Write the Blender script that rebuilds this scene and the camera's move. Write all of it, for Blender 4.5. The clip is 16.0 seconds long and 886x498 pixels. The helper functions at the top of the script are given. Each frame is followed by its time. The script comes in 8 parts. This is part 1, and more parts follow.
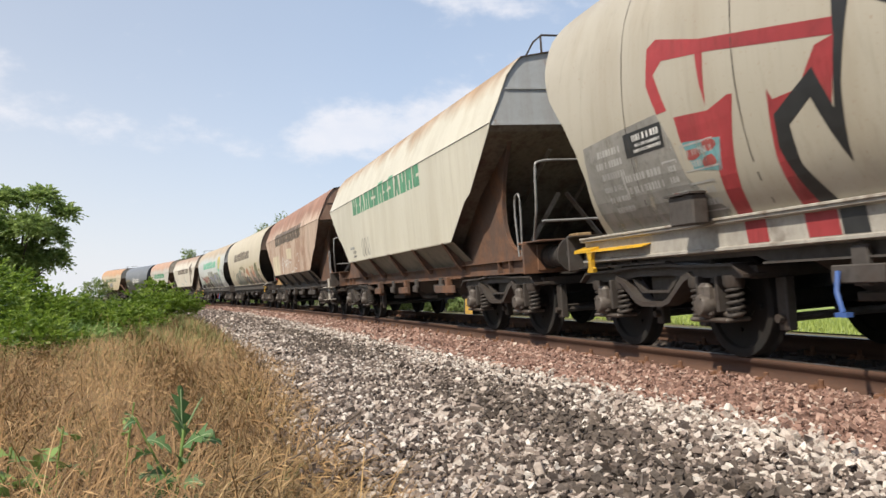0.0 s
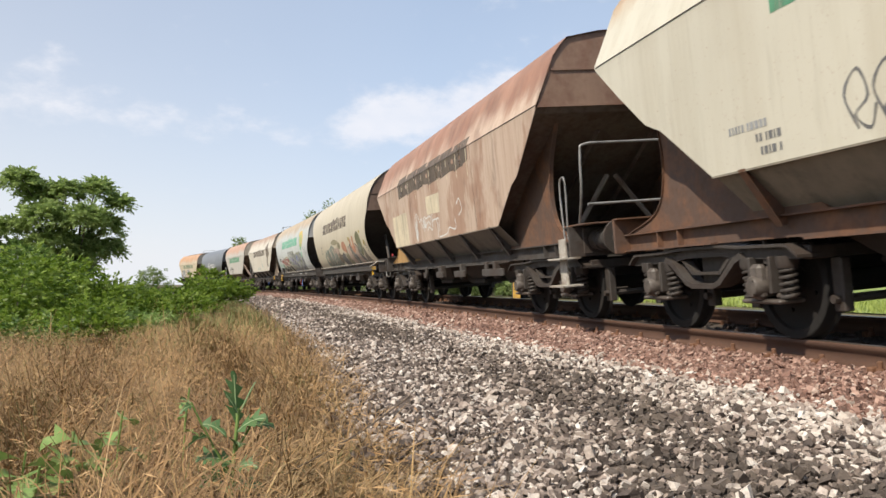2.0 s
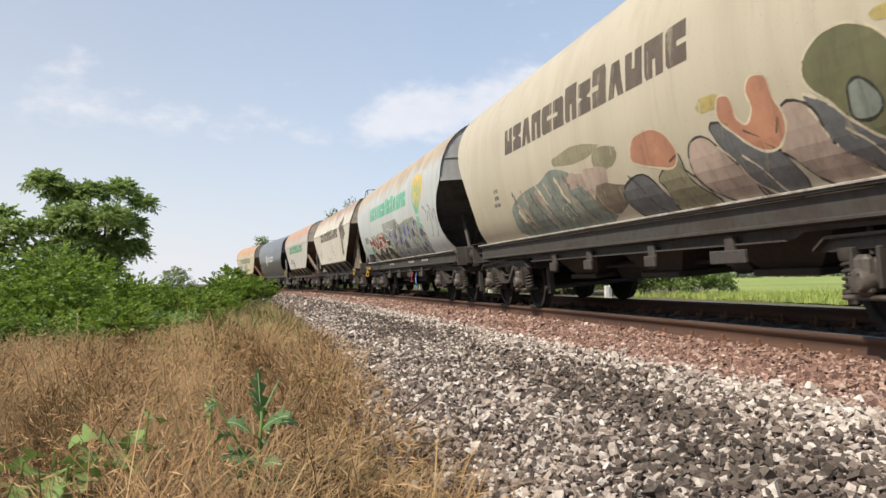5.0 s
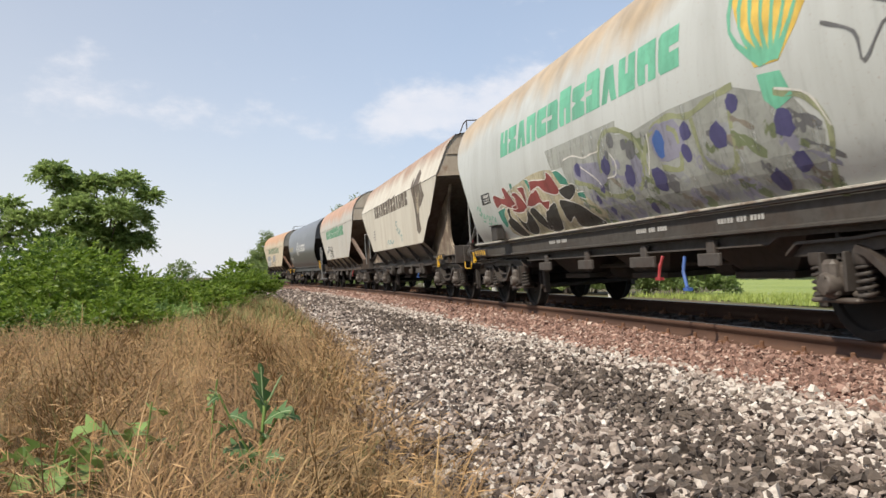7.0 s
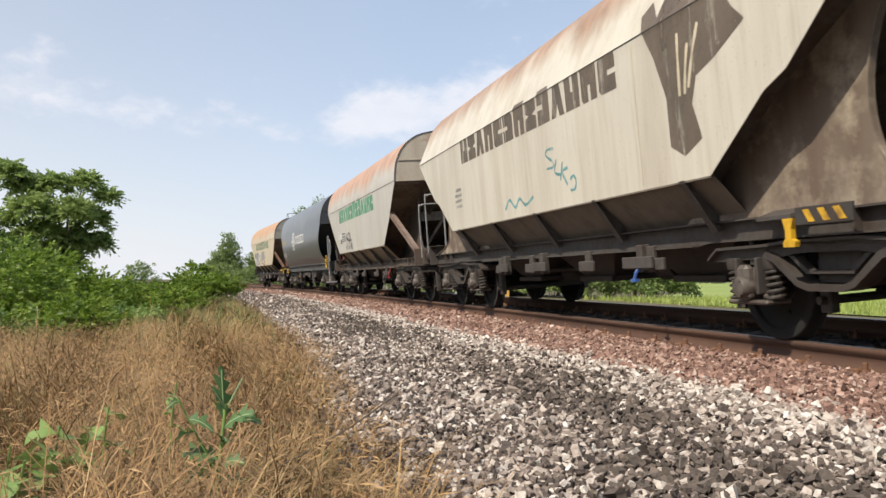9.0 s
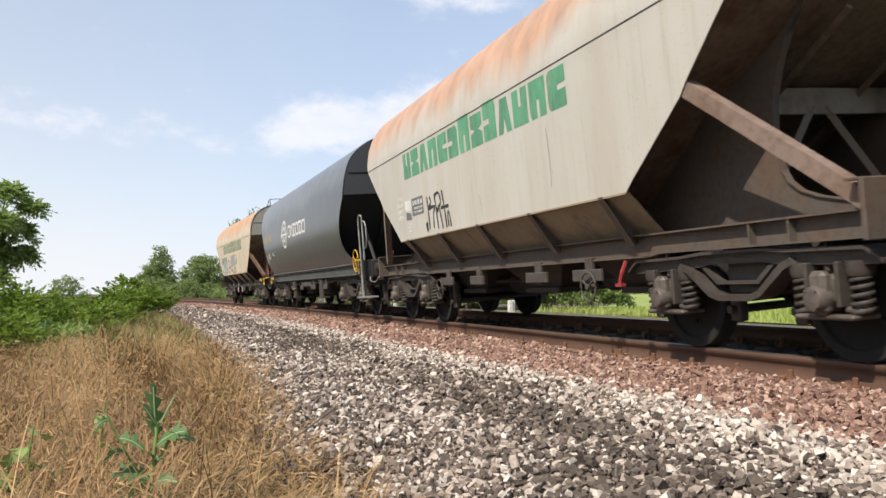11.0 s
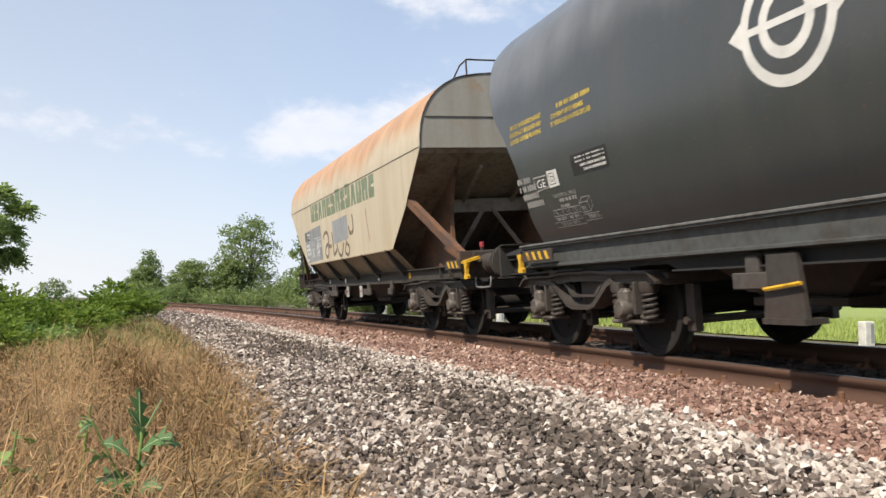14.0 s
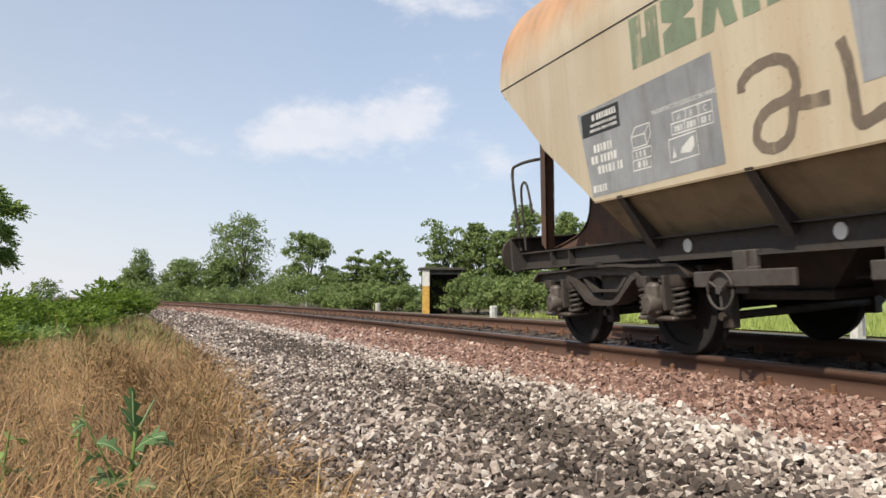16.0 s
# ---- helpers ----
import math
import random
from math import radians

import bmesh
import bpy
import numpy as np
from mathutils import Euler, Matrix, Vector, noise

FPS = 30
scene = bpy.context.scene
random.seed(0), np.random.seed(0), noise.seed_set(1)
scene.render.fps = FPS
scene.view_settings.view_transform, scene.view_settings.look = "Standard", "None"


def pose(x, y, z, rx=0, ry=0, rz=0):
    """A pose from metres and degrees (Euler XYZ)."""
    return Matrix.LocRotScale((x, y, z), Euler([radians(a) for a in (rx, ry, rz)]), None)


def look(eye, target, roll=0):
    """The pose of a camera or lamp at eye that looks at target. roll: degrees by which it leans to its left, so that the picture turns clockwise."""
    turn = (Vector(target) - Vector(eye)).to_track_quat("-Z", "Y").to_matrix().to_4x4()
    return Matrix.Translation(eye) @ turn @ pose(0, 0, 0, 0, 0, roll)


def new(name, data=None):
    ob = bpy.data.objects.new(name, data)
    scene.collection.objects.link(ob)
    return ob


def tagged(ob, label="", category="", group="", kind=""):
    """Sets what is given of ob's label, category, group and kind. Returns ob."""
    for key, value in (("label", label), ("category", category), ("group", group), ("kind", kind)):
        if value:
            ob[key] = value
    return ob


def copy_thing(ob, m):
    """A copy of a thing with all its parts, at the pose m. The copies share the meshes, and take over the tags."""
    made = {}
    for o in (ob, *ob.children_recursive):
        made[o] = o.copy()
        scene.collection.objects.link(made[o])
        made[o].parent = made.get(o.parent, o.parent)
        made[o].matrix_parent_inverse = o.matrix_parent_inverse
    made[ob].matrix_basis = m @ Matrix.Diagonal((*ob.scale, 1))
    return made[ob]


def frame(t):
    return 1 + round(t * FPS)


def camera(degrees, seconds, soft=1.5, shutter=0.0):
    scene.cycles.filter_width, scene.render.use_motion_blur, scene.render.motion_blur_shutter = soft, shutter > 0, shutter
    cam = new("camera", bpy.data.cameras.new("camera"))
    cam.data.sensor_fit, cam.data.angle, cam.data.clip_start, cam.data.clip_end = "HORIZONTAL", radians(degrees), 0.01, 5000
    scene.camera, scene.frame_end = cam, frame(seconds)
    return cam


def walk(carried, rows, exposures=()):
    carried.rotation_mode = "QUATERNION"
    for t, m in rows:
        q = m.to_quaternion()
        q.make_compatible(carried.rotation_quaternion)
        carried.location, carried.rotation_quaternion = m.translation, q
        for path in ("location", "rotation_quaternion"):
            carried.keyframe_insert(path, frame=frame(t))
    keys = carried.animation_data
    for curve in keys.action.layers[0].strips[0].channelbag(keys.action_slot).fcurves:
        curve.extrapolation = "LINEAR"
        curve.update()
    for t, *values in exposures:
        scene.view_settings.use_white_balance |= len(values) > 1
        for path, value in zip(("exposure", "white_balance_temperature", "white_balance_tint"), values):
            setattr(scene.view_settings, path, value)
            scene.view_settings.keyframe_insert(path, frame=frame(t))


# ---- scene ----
# ------------------------------------------------------------------ camera
cam = camera(56.9, 16.0, soft=1.5, shutter=0.1)
EYE = (-5.172, 0.0, 0.485)
TURNS = [
    (0.0, 93.41, -0.19, -16.20),
    (0.5, 92.79, -0.04, -15.79),
    (1.0, 92.57, 0.19, -15.60),
    (1.5, 92.24, 0.39, -14.55),
    (2.0, 92.34, 0.45, -12.88),
    (2.5, 92.01, -0.03, -12.48),
    (3.0, 92.09, -0.07, -12.29),
    (3.5, 92.41, -0.05, -11.71),
    (4.0, 92.08, 0.45, -11.53),
    (4.5, 92.19, 1.03, -11.39),
    (7.0, 91.97, 0.06, -11.07),
    (7.5, 92.06, -0.10, -11.13),
    (8.0, 92.16, -0.30, -11.29),
    (8.5, 92.23, -0.44, -11.62),
    (9.0, 92.16, -0.14, -13.64),
    (11.5, 93.26, -0.04, -18.39),
    (12.0, 93.42, -0.33, -18.71),
    (12.5, 93.54, -0.31, -18.65),
    (13.0, 93.58, -0.43, -18.65),
    (13.5, 93.63, -0.50, -18.72),
    (14.0, 93.62, -0.53, -18.73),
    (14.5, 93.65, -0.57, -18.73),
    (15.0, 93.60, -0.31, -19.03),
    (15.5, 93.54, -0.13, -19.09),
    (16.0, 93.38, -0.06, -19.21),
]
walk(cam, [(t, pose(*EYE, rx, ry, rz)) for t, rx, ry, rz in TURNS], exposures=[(0.0, 0.12), (0.5, 0.16), (1.0, 0.24), (1.5, 0.15), (2.5, 0.14), (3.0, 0.20), (4.0, 0.14), (4.5, 0.10), (7.0, 0.06), (8.5, 0.06), (9.0, 0.14), (11.5, 0.24), (14.5, 0.22), (15.5, 0.10), (16.0, 0.06)])

# ------------------------------------------------------------------ light
SUN = Vector((-0.70, -0.42, 0.86)).normalized()
sun_data = bpy.data.lights.new("sun", "SUN")
sun_data.energy, sun_data.angle, sun_data.color = 5.0, radians(0.6), (1.0, 0.91, 0.77)
sun = new("sun", sun_data)
sun.matrix_world = look(SUN * 50, (0, 0, 0))

CLOUDS = [  # direction (right of the track's heading, up) in degrees, spread across and up, strength
    (9.3, 11.6, 3.0, 1.9, 1.15), (7.0, 10.6, 2.6, 1.1, 0.6), (12.3, 11.4, 2.2, 1.3, 0.7), (14.6, 12.3, 2.0, 1.7, 0.9), (17.6, 12.8, 2.1, 2.2, 1.15), (22.9, 9.3, 2.6, 1.5, 0.8),
    (20.0, 20.4, 5.2, 1.5, 0.95), (15.5, 20.8, 2.5, 0.9, 0.5), (-6.5, 10.9, 6.5, 1.4, 0.5), (1.5, 10.2, 4.5, 1.0, 0.3), (27.0, 15.0, 4.0, 1.6, 0.4),
    (-13.5, 12.5, 3.0, 2.2, 0.6), (-12.0, 21.0, 6.0, 1.5, 0.3)]


def build_world():
    world = bpy.data.worlds.new("sky")
    scene.world = world
    world.use_nodes = True
    nt = world.node_tree
    nt.nodes.clear()
    N, L = nt.nodes.new, nt.links.new
    out, bg = N("ShaderNodeOutputWorld"), N("ShaderNodeBackground")
    sky = N("ShaderNodeTexSky")
    sky.sky_type, sky.sun_disc = "NISHITA", False
    sky.sun_elevation = math.asin(SUN.z)
    sky.sun_rotation = math.atan2(SUN.x, SUN.y)
    sky.air_density, sky.dust_density, sky.ozone_density = 1.0, 0.8, 2.6
    tc = N("ShaderNodeTexCoord")
    sep = N("ShaderNodeSeparateXYZ")
    L(tc.outputs["Generated"], sep.inputs[0])

    def m(op, a, b=None, c=None, clamp=False):
        n = N("ShaderNodeMath")
        n.operation, n.use_clamp = op, clamp
        for i, v in enumerate((a, b, c)):
            if v is None:
                continue
            if isinstance(v, (int, float)):
                n.inputs[i].default_value = v
            else:
                L(v, n.inputs[i])
        return n.outputs[0]

    az = m("MULTIPLY", m("ARCTAN2", sep.outputs[0], sep.outputs[1]), 57.2958)
    el = m("MULTIPLY", m("ARCSINE", sep.outputs[2]), 57.2958)
    comb = N("ShaderNodeCombineXYZ")
    L(m("MULTIPLY", az, 0.10), comb.inputs[0])
    L(m("MULTIPLY", el, 0.17), comb.inputs[1])
    no = N("ShaderNodeTexNoise")
    no.inputs["Scale"].default_value, no.inputs["Detail"].default_value, no.inputs["Roughness"].default_value = 3.4, 8.0, 0.60
    L(comb.outputs[0], no.inputs["Vector"])
    total = None
    for a, e, wa, we, k in CLOUDS:
        da = m("DIVIDE", m("SUBTRACT", az, a), wa)
        de = m("DIVIDE", m("SUBTRACT", el, e), we)
        g = m("MULTIPLY", m("EXPONENT", m("MULTIPLY", m("ADD", m("MULTIPLY", da, da), m("MULTIPLY", de, de)), -1.0)), k)
        total = g if total is None else m("ADD", total, g)
    # elsewhere in the sky, broken cloud of the same kind
    n2 = N("ShaderNodeTexNoise")
    n2.inputs["Scale"].default_value, n2.inputs["Detail"].default_value = 1.7, 5.0
    L(tc.outputs["Generated"], n2.inputs["Vector"])
    edge = m("ADD", total, m("MULTIPLY", m("SUBTRACT", no.outputs[0], 0.5), 1.9))
    ramp = N("ShaderNodeMapRange")
    ramp.interpolation_type = "SMOOTHSTEP"
    ramp.inputs[1].default_value, ramp.inputs[2].default_value = 0.18, 1.15
    L(edge, ramp.inputs[0])
    veil = m("MULTIPLY", m("SUBTRACT", n2.outputs[0], 0.42), 0.9, clamp=True)
    haze = m("ADD", m("MULTIPLY", m("EXPONENT", m("MULTIPLY", m("ABSOLUTE", el), -0.07)), 0.55), m("ADD", 0.36, m("MULTIPLY", veil, 0.25)), clamp=True)
    whiter = m("EXPONENT", m("MULTIPLY", m("ABSOLUTE", el), -0.10))
    left = m("MULTIPLY", m("SUBTRACT", 12.0, az), 0.022, clamp=True)

    def mix(f, a, b):
        n = N("ShaderNodeMix")
        n.data_type = "RGBA"
        for sock, v in zip((n.inputs[0], n.inputs[6], n.inputs[7]), (f, a, b)):
            if isinstance(v, tuple):
                sock.default_value = v
            else:
                L(v, sock)
        return n.outputs[2]

    hazy = mix(m("ADD", m("MULTIPLY", whiter, 0.7), left, clamp=True), (5.3, 6.3, 7.9, 1), (7.0, 7.15, 7.6, 1))
    air = mix(haze, sky.outputs[0], hazy)
    puff = m("MULTIPLY", ramp.outputs[0], m("ADD", 0.40, m("MULTIPLY", no.outputs[0], 0.50)))
    L(mix(puff, air, (7.7, 7.6, 7.9, 1)), bg.inputs[0])
    bg.inputs[1].default_value = 0.115
    L(bg.outputs[0], out.inputs[0])


build_world()


# ------------------------------------------------------------------ materials
def nodes(name):
    mt = bpy.data.materials.new(name)
    mt.use_nodes = True
    nt = mt.node_tree
    return mt, nt, nt.nodes["Principled BSDF"]


class G:
    """Small node builder for one material."""

    def __init__(self, name, rough=0.7, metal=0.0):
        self.mt, self.nt, self.bsdf = nodes(name)
        self.bsdf.inputs["Roughness"].default_value = rough
        self.bsdf.inputs["Metallic"].default_value = metal
        self.tc = self.nt.nodes.new("ShaderNodeTexCoord")

    def link(self, a, b):
        self.nt.links.new(a, b)

    def put(self, sock, v):
        if isinstance(v, (int, float)):
            sock.default_value = v
        elif isinstance(v, tuple):
            sock.default_value = (*v, 1) if len(v) == 3 and sock.type == "RGBA" else v
        else:
            self.link(v, sock)

    def noise(self, scale=1.0, detail=4.0, rough=0.55, stretch=(1, 1, 1), space="Object"):
        mp = self.nt.nodes.new("ShaderNodeMapping")
        mp.inputs["Scale"].default_value = stretch
        self.link(self.tc.outputs[space], mp.inputs[0])
        n = self.nt.nodes.new("ShaderNodeTexNoise")
        n.inputs["Scale"].default_value, n.inputs["Detail"].default_value, n.inputs["Roughness"].default_value = scale, detail, rough
        self.link(mp.outputs[0], n.inputs["Vector"])
        return n.outputs[0]

    def math(self, op, a, b=0.0, clamp=False):
        n = self.nt.nodes.new("ShaderNodeMath")
        n.operation, n.use_clamp = op, clamp
        self.put(n.inputs[0], a)
        self.put(n.inputs[1], b)
        return n.outputs[0]

    def range(self, v, a, b, c=0.0, d=1.0):
        n = self.nt.nodes.new("ShaderNodeMapRange")
        for i, q in enumerate((v, a, b, c, d)):
            self.put(n.inputs[i], q)
        return n.outputs[0]

    def axis(self, k, space="Object"):
        n = self.nt.nodes.new("ShaderNodeSeparateXYZ")
        self.link(self.tc.outputs[space], n.inputs[0])
        return n.outputs[k]

    def mix(self, f, a, b):
        n = self.nt.nodes.new("ShaderNodeMix")
        n.data_type = "RGBA"
        self.put(n.inputs[0], f)
        self.put(n.inputs[6], a)
        self.put(n.inputs[7], b)
        return n.outputs[2]

    def ramp(self, f, stops):
        n = self.nt.nodes.new("ShaderNodeValToRGB")
        el = n.color_ramp.elements
        while len(el) < len(stops):
            el.new(0.5)
        for e, (p, c) in zip(el, stops):
            e.position, e.color = p, (*c, 1)
        self.link(f, n.inputs[0])
        return n.outputs[0]

    def random(self, island=True):
        if island:
            return self.nt.nodes.new("ShaderNodeNewGeometry").outputs["Random Per Island"]
        return self.nt.nodes.new("ShaderNodeObjectInfo").outputs["Random"]

    def bump(self, h, strength=0.3, dist=0.01):
        n = self.nt.nodes.new("ShaderNodeBump")
        n.inputs["Strength"].default_value, n.inputs["Distance"].default_value = strength, dist
        self.link(h, n.inputs["Height"])
        self.link(n.outputs[0], self.bsdf.inputs["Normal"])

    def done(self, colour):
        self.put(self.bsdf.inputs["Base Color"], colour)
        return self.mt


def plain(name, colour, rough=0.6, metal=0.0, vary=0.25, scale=6.0):
    g = G(name, rough, metal)
    n = g.noise(scale, 5)
    dark = tuple(c * (1 - vary) for c in colour)
    light = tuple(min(1, c * (1 + vary)) for c in colour)
    g.bump(g.noise(scale * 9, 3), 0.15, 0.004)
    return g.done(g.mix(g.range(n, 0.3, 0.7), dark, light))


def worn(name, colour, wear=0.35, rough=0.6, vary=0.25):
    """Thin paint on a sheet: blotchy, streaked downwards, worn through in places."""
    g = G(name, rough)
    blot = g.noise(2.2, 5, 0.6, (1, 1, 0.7))
    run = g.noise(1.6, 6, 0.65, (4.5, 4.5, 0.5))
    dark, light = tuple(c * (1 - vary) for c in colour), tuple(min(1, c * (1 + vary)) for c in colour)
    g.done(g.mix(g.range(blot, 0.3, 0.7), dark, light))
    hole = g.math("ADD", g.math("MULTIPLY", g.range(run, 0.52, 0.72), 0.8), g.math("MULTIPLY", g.range(g.noise(9, 6, 0.7), 0.5, 0.75), 0.4))
    nt = g.nt
    tr, mx = nt.nodes.new("ShaderNodeBsdfTransparent"), nt.nodes.new("ShaderNodeMixShader")
    g.link(g.math("ADD", g.math("MULTIPLY", hole, wear * 1.6), wear * 0.25, True), mx.inputs[0])
    g.link(g.bsdf.outputs[0], mx.inputs[1])
    g.link(tr.outputs[0], mx.inputs[2])
    g.link(mx.outputs[0], nt.nodes["Material Output"].inputs[0])
    return g.mt


RUST, RUST_D = (0.25, 0.105, 0.05), (0.085, 0.042, 0.026)


def wagon_paint(name, base, dirt, roof, roof_from, streak=0.5, rough=0.45, patchy=0.0, grime=0.35):
    """Old wagon enamel: runs of dirt down the sheets, dust low down, rust and grain dust on the roof. On the dark grey
    wagon the roof colour paints the sky's sheen.
    """
    g = G(name, rough)
    run = g.noise(1.0, 6, 0.62, (2.6, 2.6, 0.22))
    fine = g.noise(3.2, 6, 0.6, (4.0, 4.0, 0.35))
    big = g.noise(0.45, 4, 0.55)
    col = g.mix(g.math("MULTIPLY", g.range(run, 0.46, 0.72), streak), base, dirt)
    col = g.mix(g.math("MULTIPLY", g.range(fine, 0.55, 0.8), streak * 0.6), col, tuple(c * 0.55 for c in dirt))
    col = g.mix(g.math("MULTIPLY", g.range(big, 0.35, 0.7), grime), col, tuple(0.6 * a + 0.15 * b for a, b in zip(base, dirt)))
    if patchy:
        p = g.noise(0.8, 5, 0.65, (1, 1, 0.6))
        col = g.mix(g.math("MULTIPLY", g.range(p, 0.5, 0.56), patchy), col, RUST)
        col = g.mix(g.math("MULTIPLY", g.range(g.noise(1.4, 6, 0.7, (1, 1, .3)), 0.56, 0.66), patchy), col, RUST_D)
    z = g.axis(2)
    zz = g.math("ADD", z, g.math("MULTIPLY", g.math("SUBTRACT", g.noise(1.1, 5, 0.6, (1, 1, 0.35)), 0.5), 1.1))
    col = g.mix(g.math("MULTIPLY", g.range(zz, roof_from, roof_from + 0.35), 0.85), col, g.mix(g.range(g.noise(2.2, 5, 0.6, (1, 1, .4)), 0.35, 0.65), roof, tuple(c * 0.6 for c in roof)))
    speck = g.noise(38, 3, 0.7)
    col = g.mix(g.math("MULTIPLY", g.range(speck, 0.63, 0.72), 0.55), col, RUST)
    g.bump(g.noise(1.3, 3, 0.5), 0.25, 0.03)
    return g.done(col)


def rust_paint(name, paint, rust, amount=0.5, rough=0.75, speck=0.6):
    g = G(name, rough)
    n = g.noise(2.4, 7, 0.65)
    f = g.noise(14, 5, 0.6)
    col = g.mix(g.range(n, 0.62 - 0.3 * amount, 0.72 - 0.2 * amount), paint, rust)
    col = g.mix(g.math("MULTIPLY", g.range(f, 0.45, 0.75), speck), col, tuple(c * 0.45 for c in rust))
    if speck < 0.4:
        run = g.noise(1.3, 6, 0.6, (3.5, 3.5, 0.25))
        col = g.mix(g.math("MULTIPLY", g.range(run, 0.42, 0.7), 0.7), col, tuple(0.5 * a + 0.3 * b for a, b in zip(paint, rust)))
    g.bump(f, 0.3, 0.006)
    return g.done(col)


FRAME_GREY = rust_paint("frame_grey", (0.066, 0.058, 0.052), (0.055, 0.04, 0.032), 0.5)
SILL_GREY = rust_paint("grey_scuffed_edge", (0.15, 0.15, 0.145), (0.09, 0.08, 0.07), 0.4)
SILL_EDGE = rust_paint("scuffed_edge", (0.42, 0.39, 0.34), (0.20, 0.15, 0.11), 0.35)
SILL_PALE = rust_paint("sprayed_over_sill", (0.40, 0.375, 0.33), (0.16, 0.13, 0.105), 0.30, 0.7, 0.35)
SILL = rust_paint("sill_paint", (0.06, 0.054, 0.047), (0.05, 0.038, 0.03), 0.45)
FRAME_RUST = rust_paint("frame_rust", (0.10, 0.062, 0.046), (0.17, 0.082, 0.044), 0.6)
BRACE_PALE = rust_paint("weathered_brace", (0.22, 0.16, 0.13), (0.17, 0.11, 0.08), 0.45)
FRAME_DUSTY = rust_paint("frame_dusty", (0.088, 0.072, 0.06), (0.10, 0.066, 0.046), 0.5)
# Near-black frame colour paints the shade under the dark grey wagon.
FRAME_SHADED = rust_paint("frame_black", (0.022, 0.022, 0.022), (0.03, 0.025, 0.021), 0.4)
SILL_SLATE = rust_paint("slate_sill", (0.066, 0.070, 0.068), (0.05, 0.045, 0.04), 0.4)
FRAME_DARK = rust_paint("frame_dark", (0.042, 0.037, 0.033), (0.05, 0.036, 0.028), 0.5)
BOGIE = rust_paint("bogie_steel", (0.052, 0.044, 0.038), (0.045, 0.032, 0.025), 0.5, 0.65)
BOXES = rust_paint("axle_box_steel", (0.11, 0.093, 0.08), (0.05, 0.038, 0.03), 0.45, 0.5)
WHEEL = rust_paint("wheel_steel", (0.010, 0.009, 0.008), (0.013, 0.010, 0.008), 0.5, 0.9)
RUBBER = plain("hose_rubber", (0.018, 0.018, 0.018), 0.6)
GALV = plain("galvanised_steel", (0.30, 0.295, 0.285), 0.5, 0.5, 0.3)
STRUT = rust_paint("dusty_strut_paint", (0.24, 0.205, 0.165), (0.13, 0.09, 0.065), 0.35, 0.75, 0.2)
YELLOW = rust_paint("yellow_paint", (0.62, 0.36, 0.02), (0.22, 0.12, 0.03), 0.2, 0.5)
BLACK = plain("black_paint", (0.02, 0.02, 0.02), 0.5)
WHITE = plain("white_paint", (0.62, 0.61, 0.58), 0.6, 0, 0.12)
INK = worn("faded_white_paint", (0.40, 0.39, 0.37), 0.3)
BLUE = plain("blue_paint", (0.05, 0.11, 0.32), 0.45)
RED = worn("red_paint", (0.33, 0.038, 0.042), 0.2)
RED_OLD = worn("faded_red_paint", (0.33, 0.07, 0.06), 0.45)
GREEN = worn("green_paint", (0.10, 0.31, 0.18), 0.35)
GREEN_OLD = worn("faded_green_paint", (0.20, 0.26, 0.17), 0.6)
GREEN_PALE = worn("pale_green_paint", (0.15, 0.45, 0.30), 0.25)
BROWN_OLD = worn("weathered_brown_paint", (0.13, 0.10, 0.075), 0.5)
GREY_PATCH = worn("grey_paint", (0.27, 0.28, 0.29), 0.2)
CREAM_PATCH = worn("cream_paint", (0.62, 0.54, 0.39), 0.25)
CYAN = worn("turquoise_paint", (0.15, 0.34, 0.36), 0.55)
PURPLE = worn("violet_paint", (0.07, 0.065, 0.16), 0.25)
MAROON = worn("maroon_paint", (0.23, 0.05, 0.045), 0.2)
BLACK_SPRAY = worn("black_spray", (0.035, 0.032, 0.028), 0.3)
SAND_SPRAY = worn("sand_spray", (0.45, 0.40, 0.27), 0.6)
GREY_GROUND = worn("grey_ground_paint", (0.25, 0.24, 0.22), 0.5)
TAG_BROWN = worn("brown_tag_spray", (0.16, 0.125, 0.095), 0.55)
MIST = worn("misty_grey_spray", (0.33, 0.34, 0.31), 0.5)
WHITE_SPRAY = worn("white_spray", (0.66, 0.64, 0.60), 0.3)
TEAL = worn("teal_spray", (0.05, 0.22, 0.16), 0.35)
LIME = worn("lime_spray", (0.28, 0.30, 0.17), 0.5)
BLUE_SPRAY = worn("blue_spray", (0.06, 0.13, 0.36), 0.3)
OLIVE = worn("olive_paint", (0.16, 0.19, 0.10), 0.5)
DULL_YELLOW = worn("dull_yellow_paint", (0.55, 0.41, 0.07), 0.25)
DUSTY_OLIVE = worn("dusty_olive_spray", (0.29, 0.26, 0.165), 0.5)
DUSTY_GREY = worn("dusty_grey_spray", (0.235, 0.205, 0.165), 0.5)
DUSTY_TAN = worn("dusty_tan_spray", (0.36, 0.31, 0.23), 0.5)
DUSTY_BROWN = worn("dusty_brown_spray", (0.20, 0.155, 0.11), 0.5)
LILAC = worn("lilac_spray", (0.25, 0.245, 0.31), 0.4)
YELLOW_MIST = worn("yellow_mist_spray", (0.50, 0.40, 0.13), 0.75)
DUSTY_TEAL = worn("dusty_teal_spray", (0.22, 0.25, 0.21), 0.35)
PINKISH = worn("pale_pink_spray", (0.42, 0.32, 0.26), 0.3)
TERRACOTTA = worn("terracotta_spray", (0.45, 0.215, 0.13), 0.25)
ARCH_OLIVE = worn("olive_arch_spray", (0.15, 0.148, 0.075), 0.25)
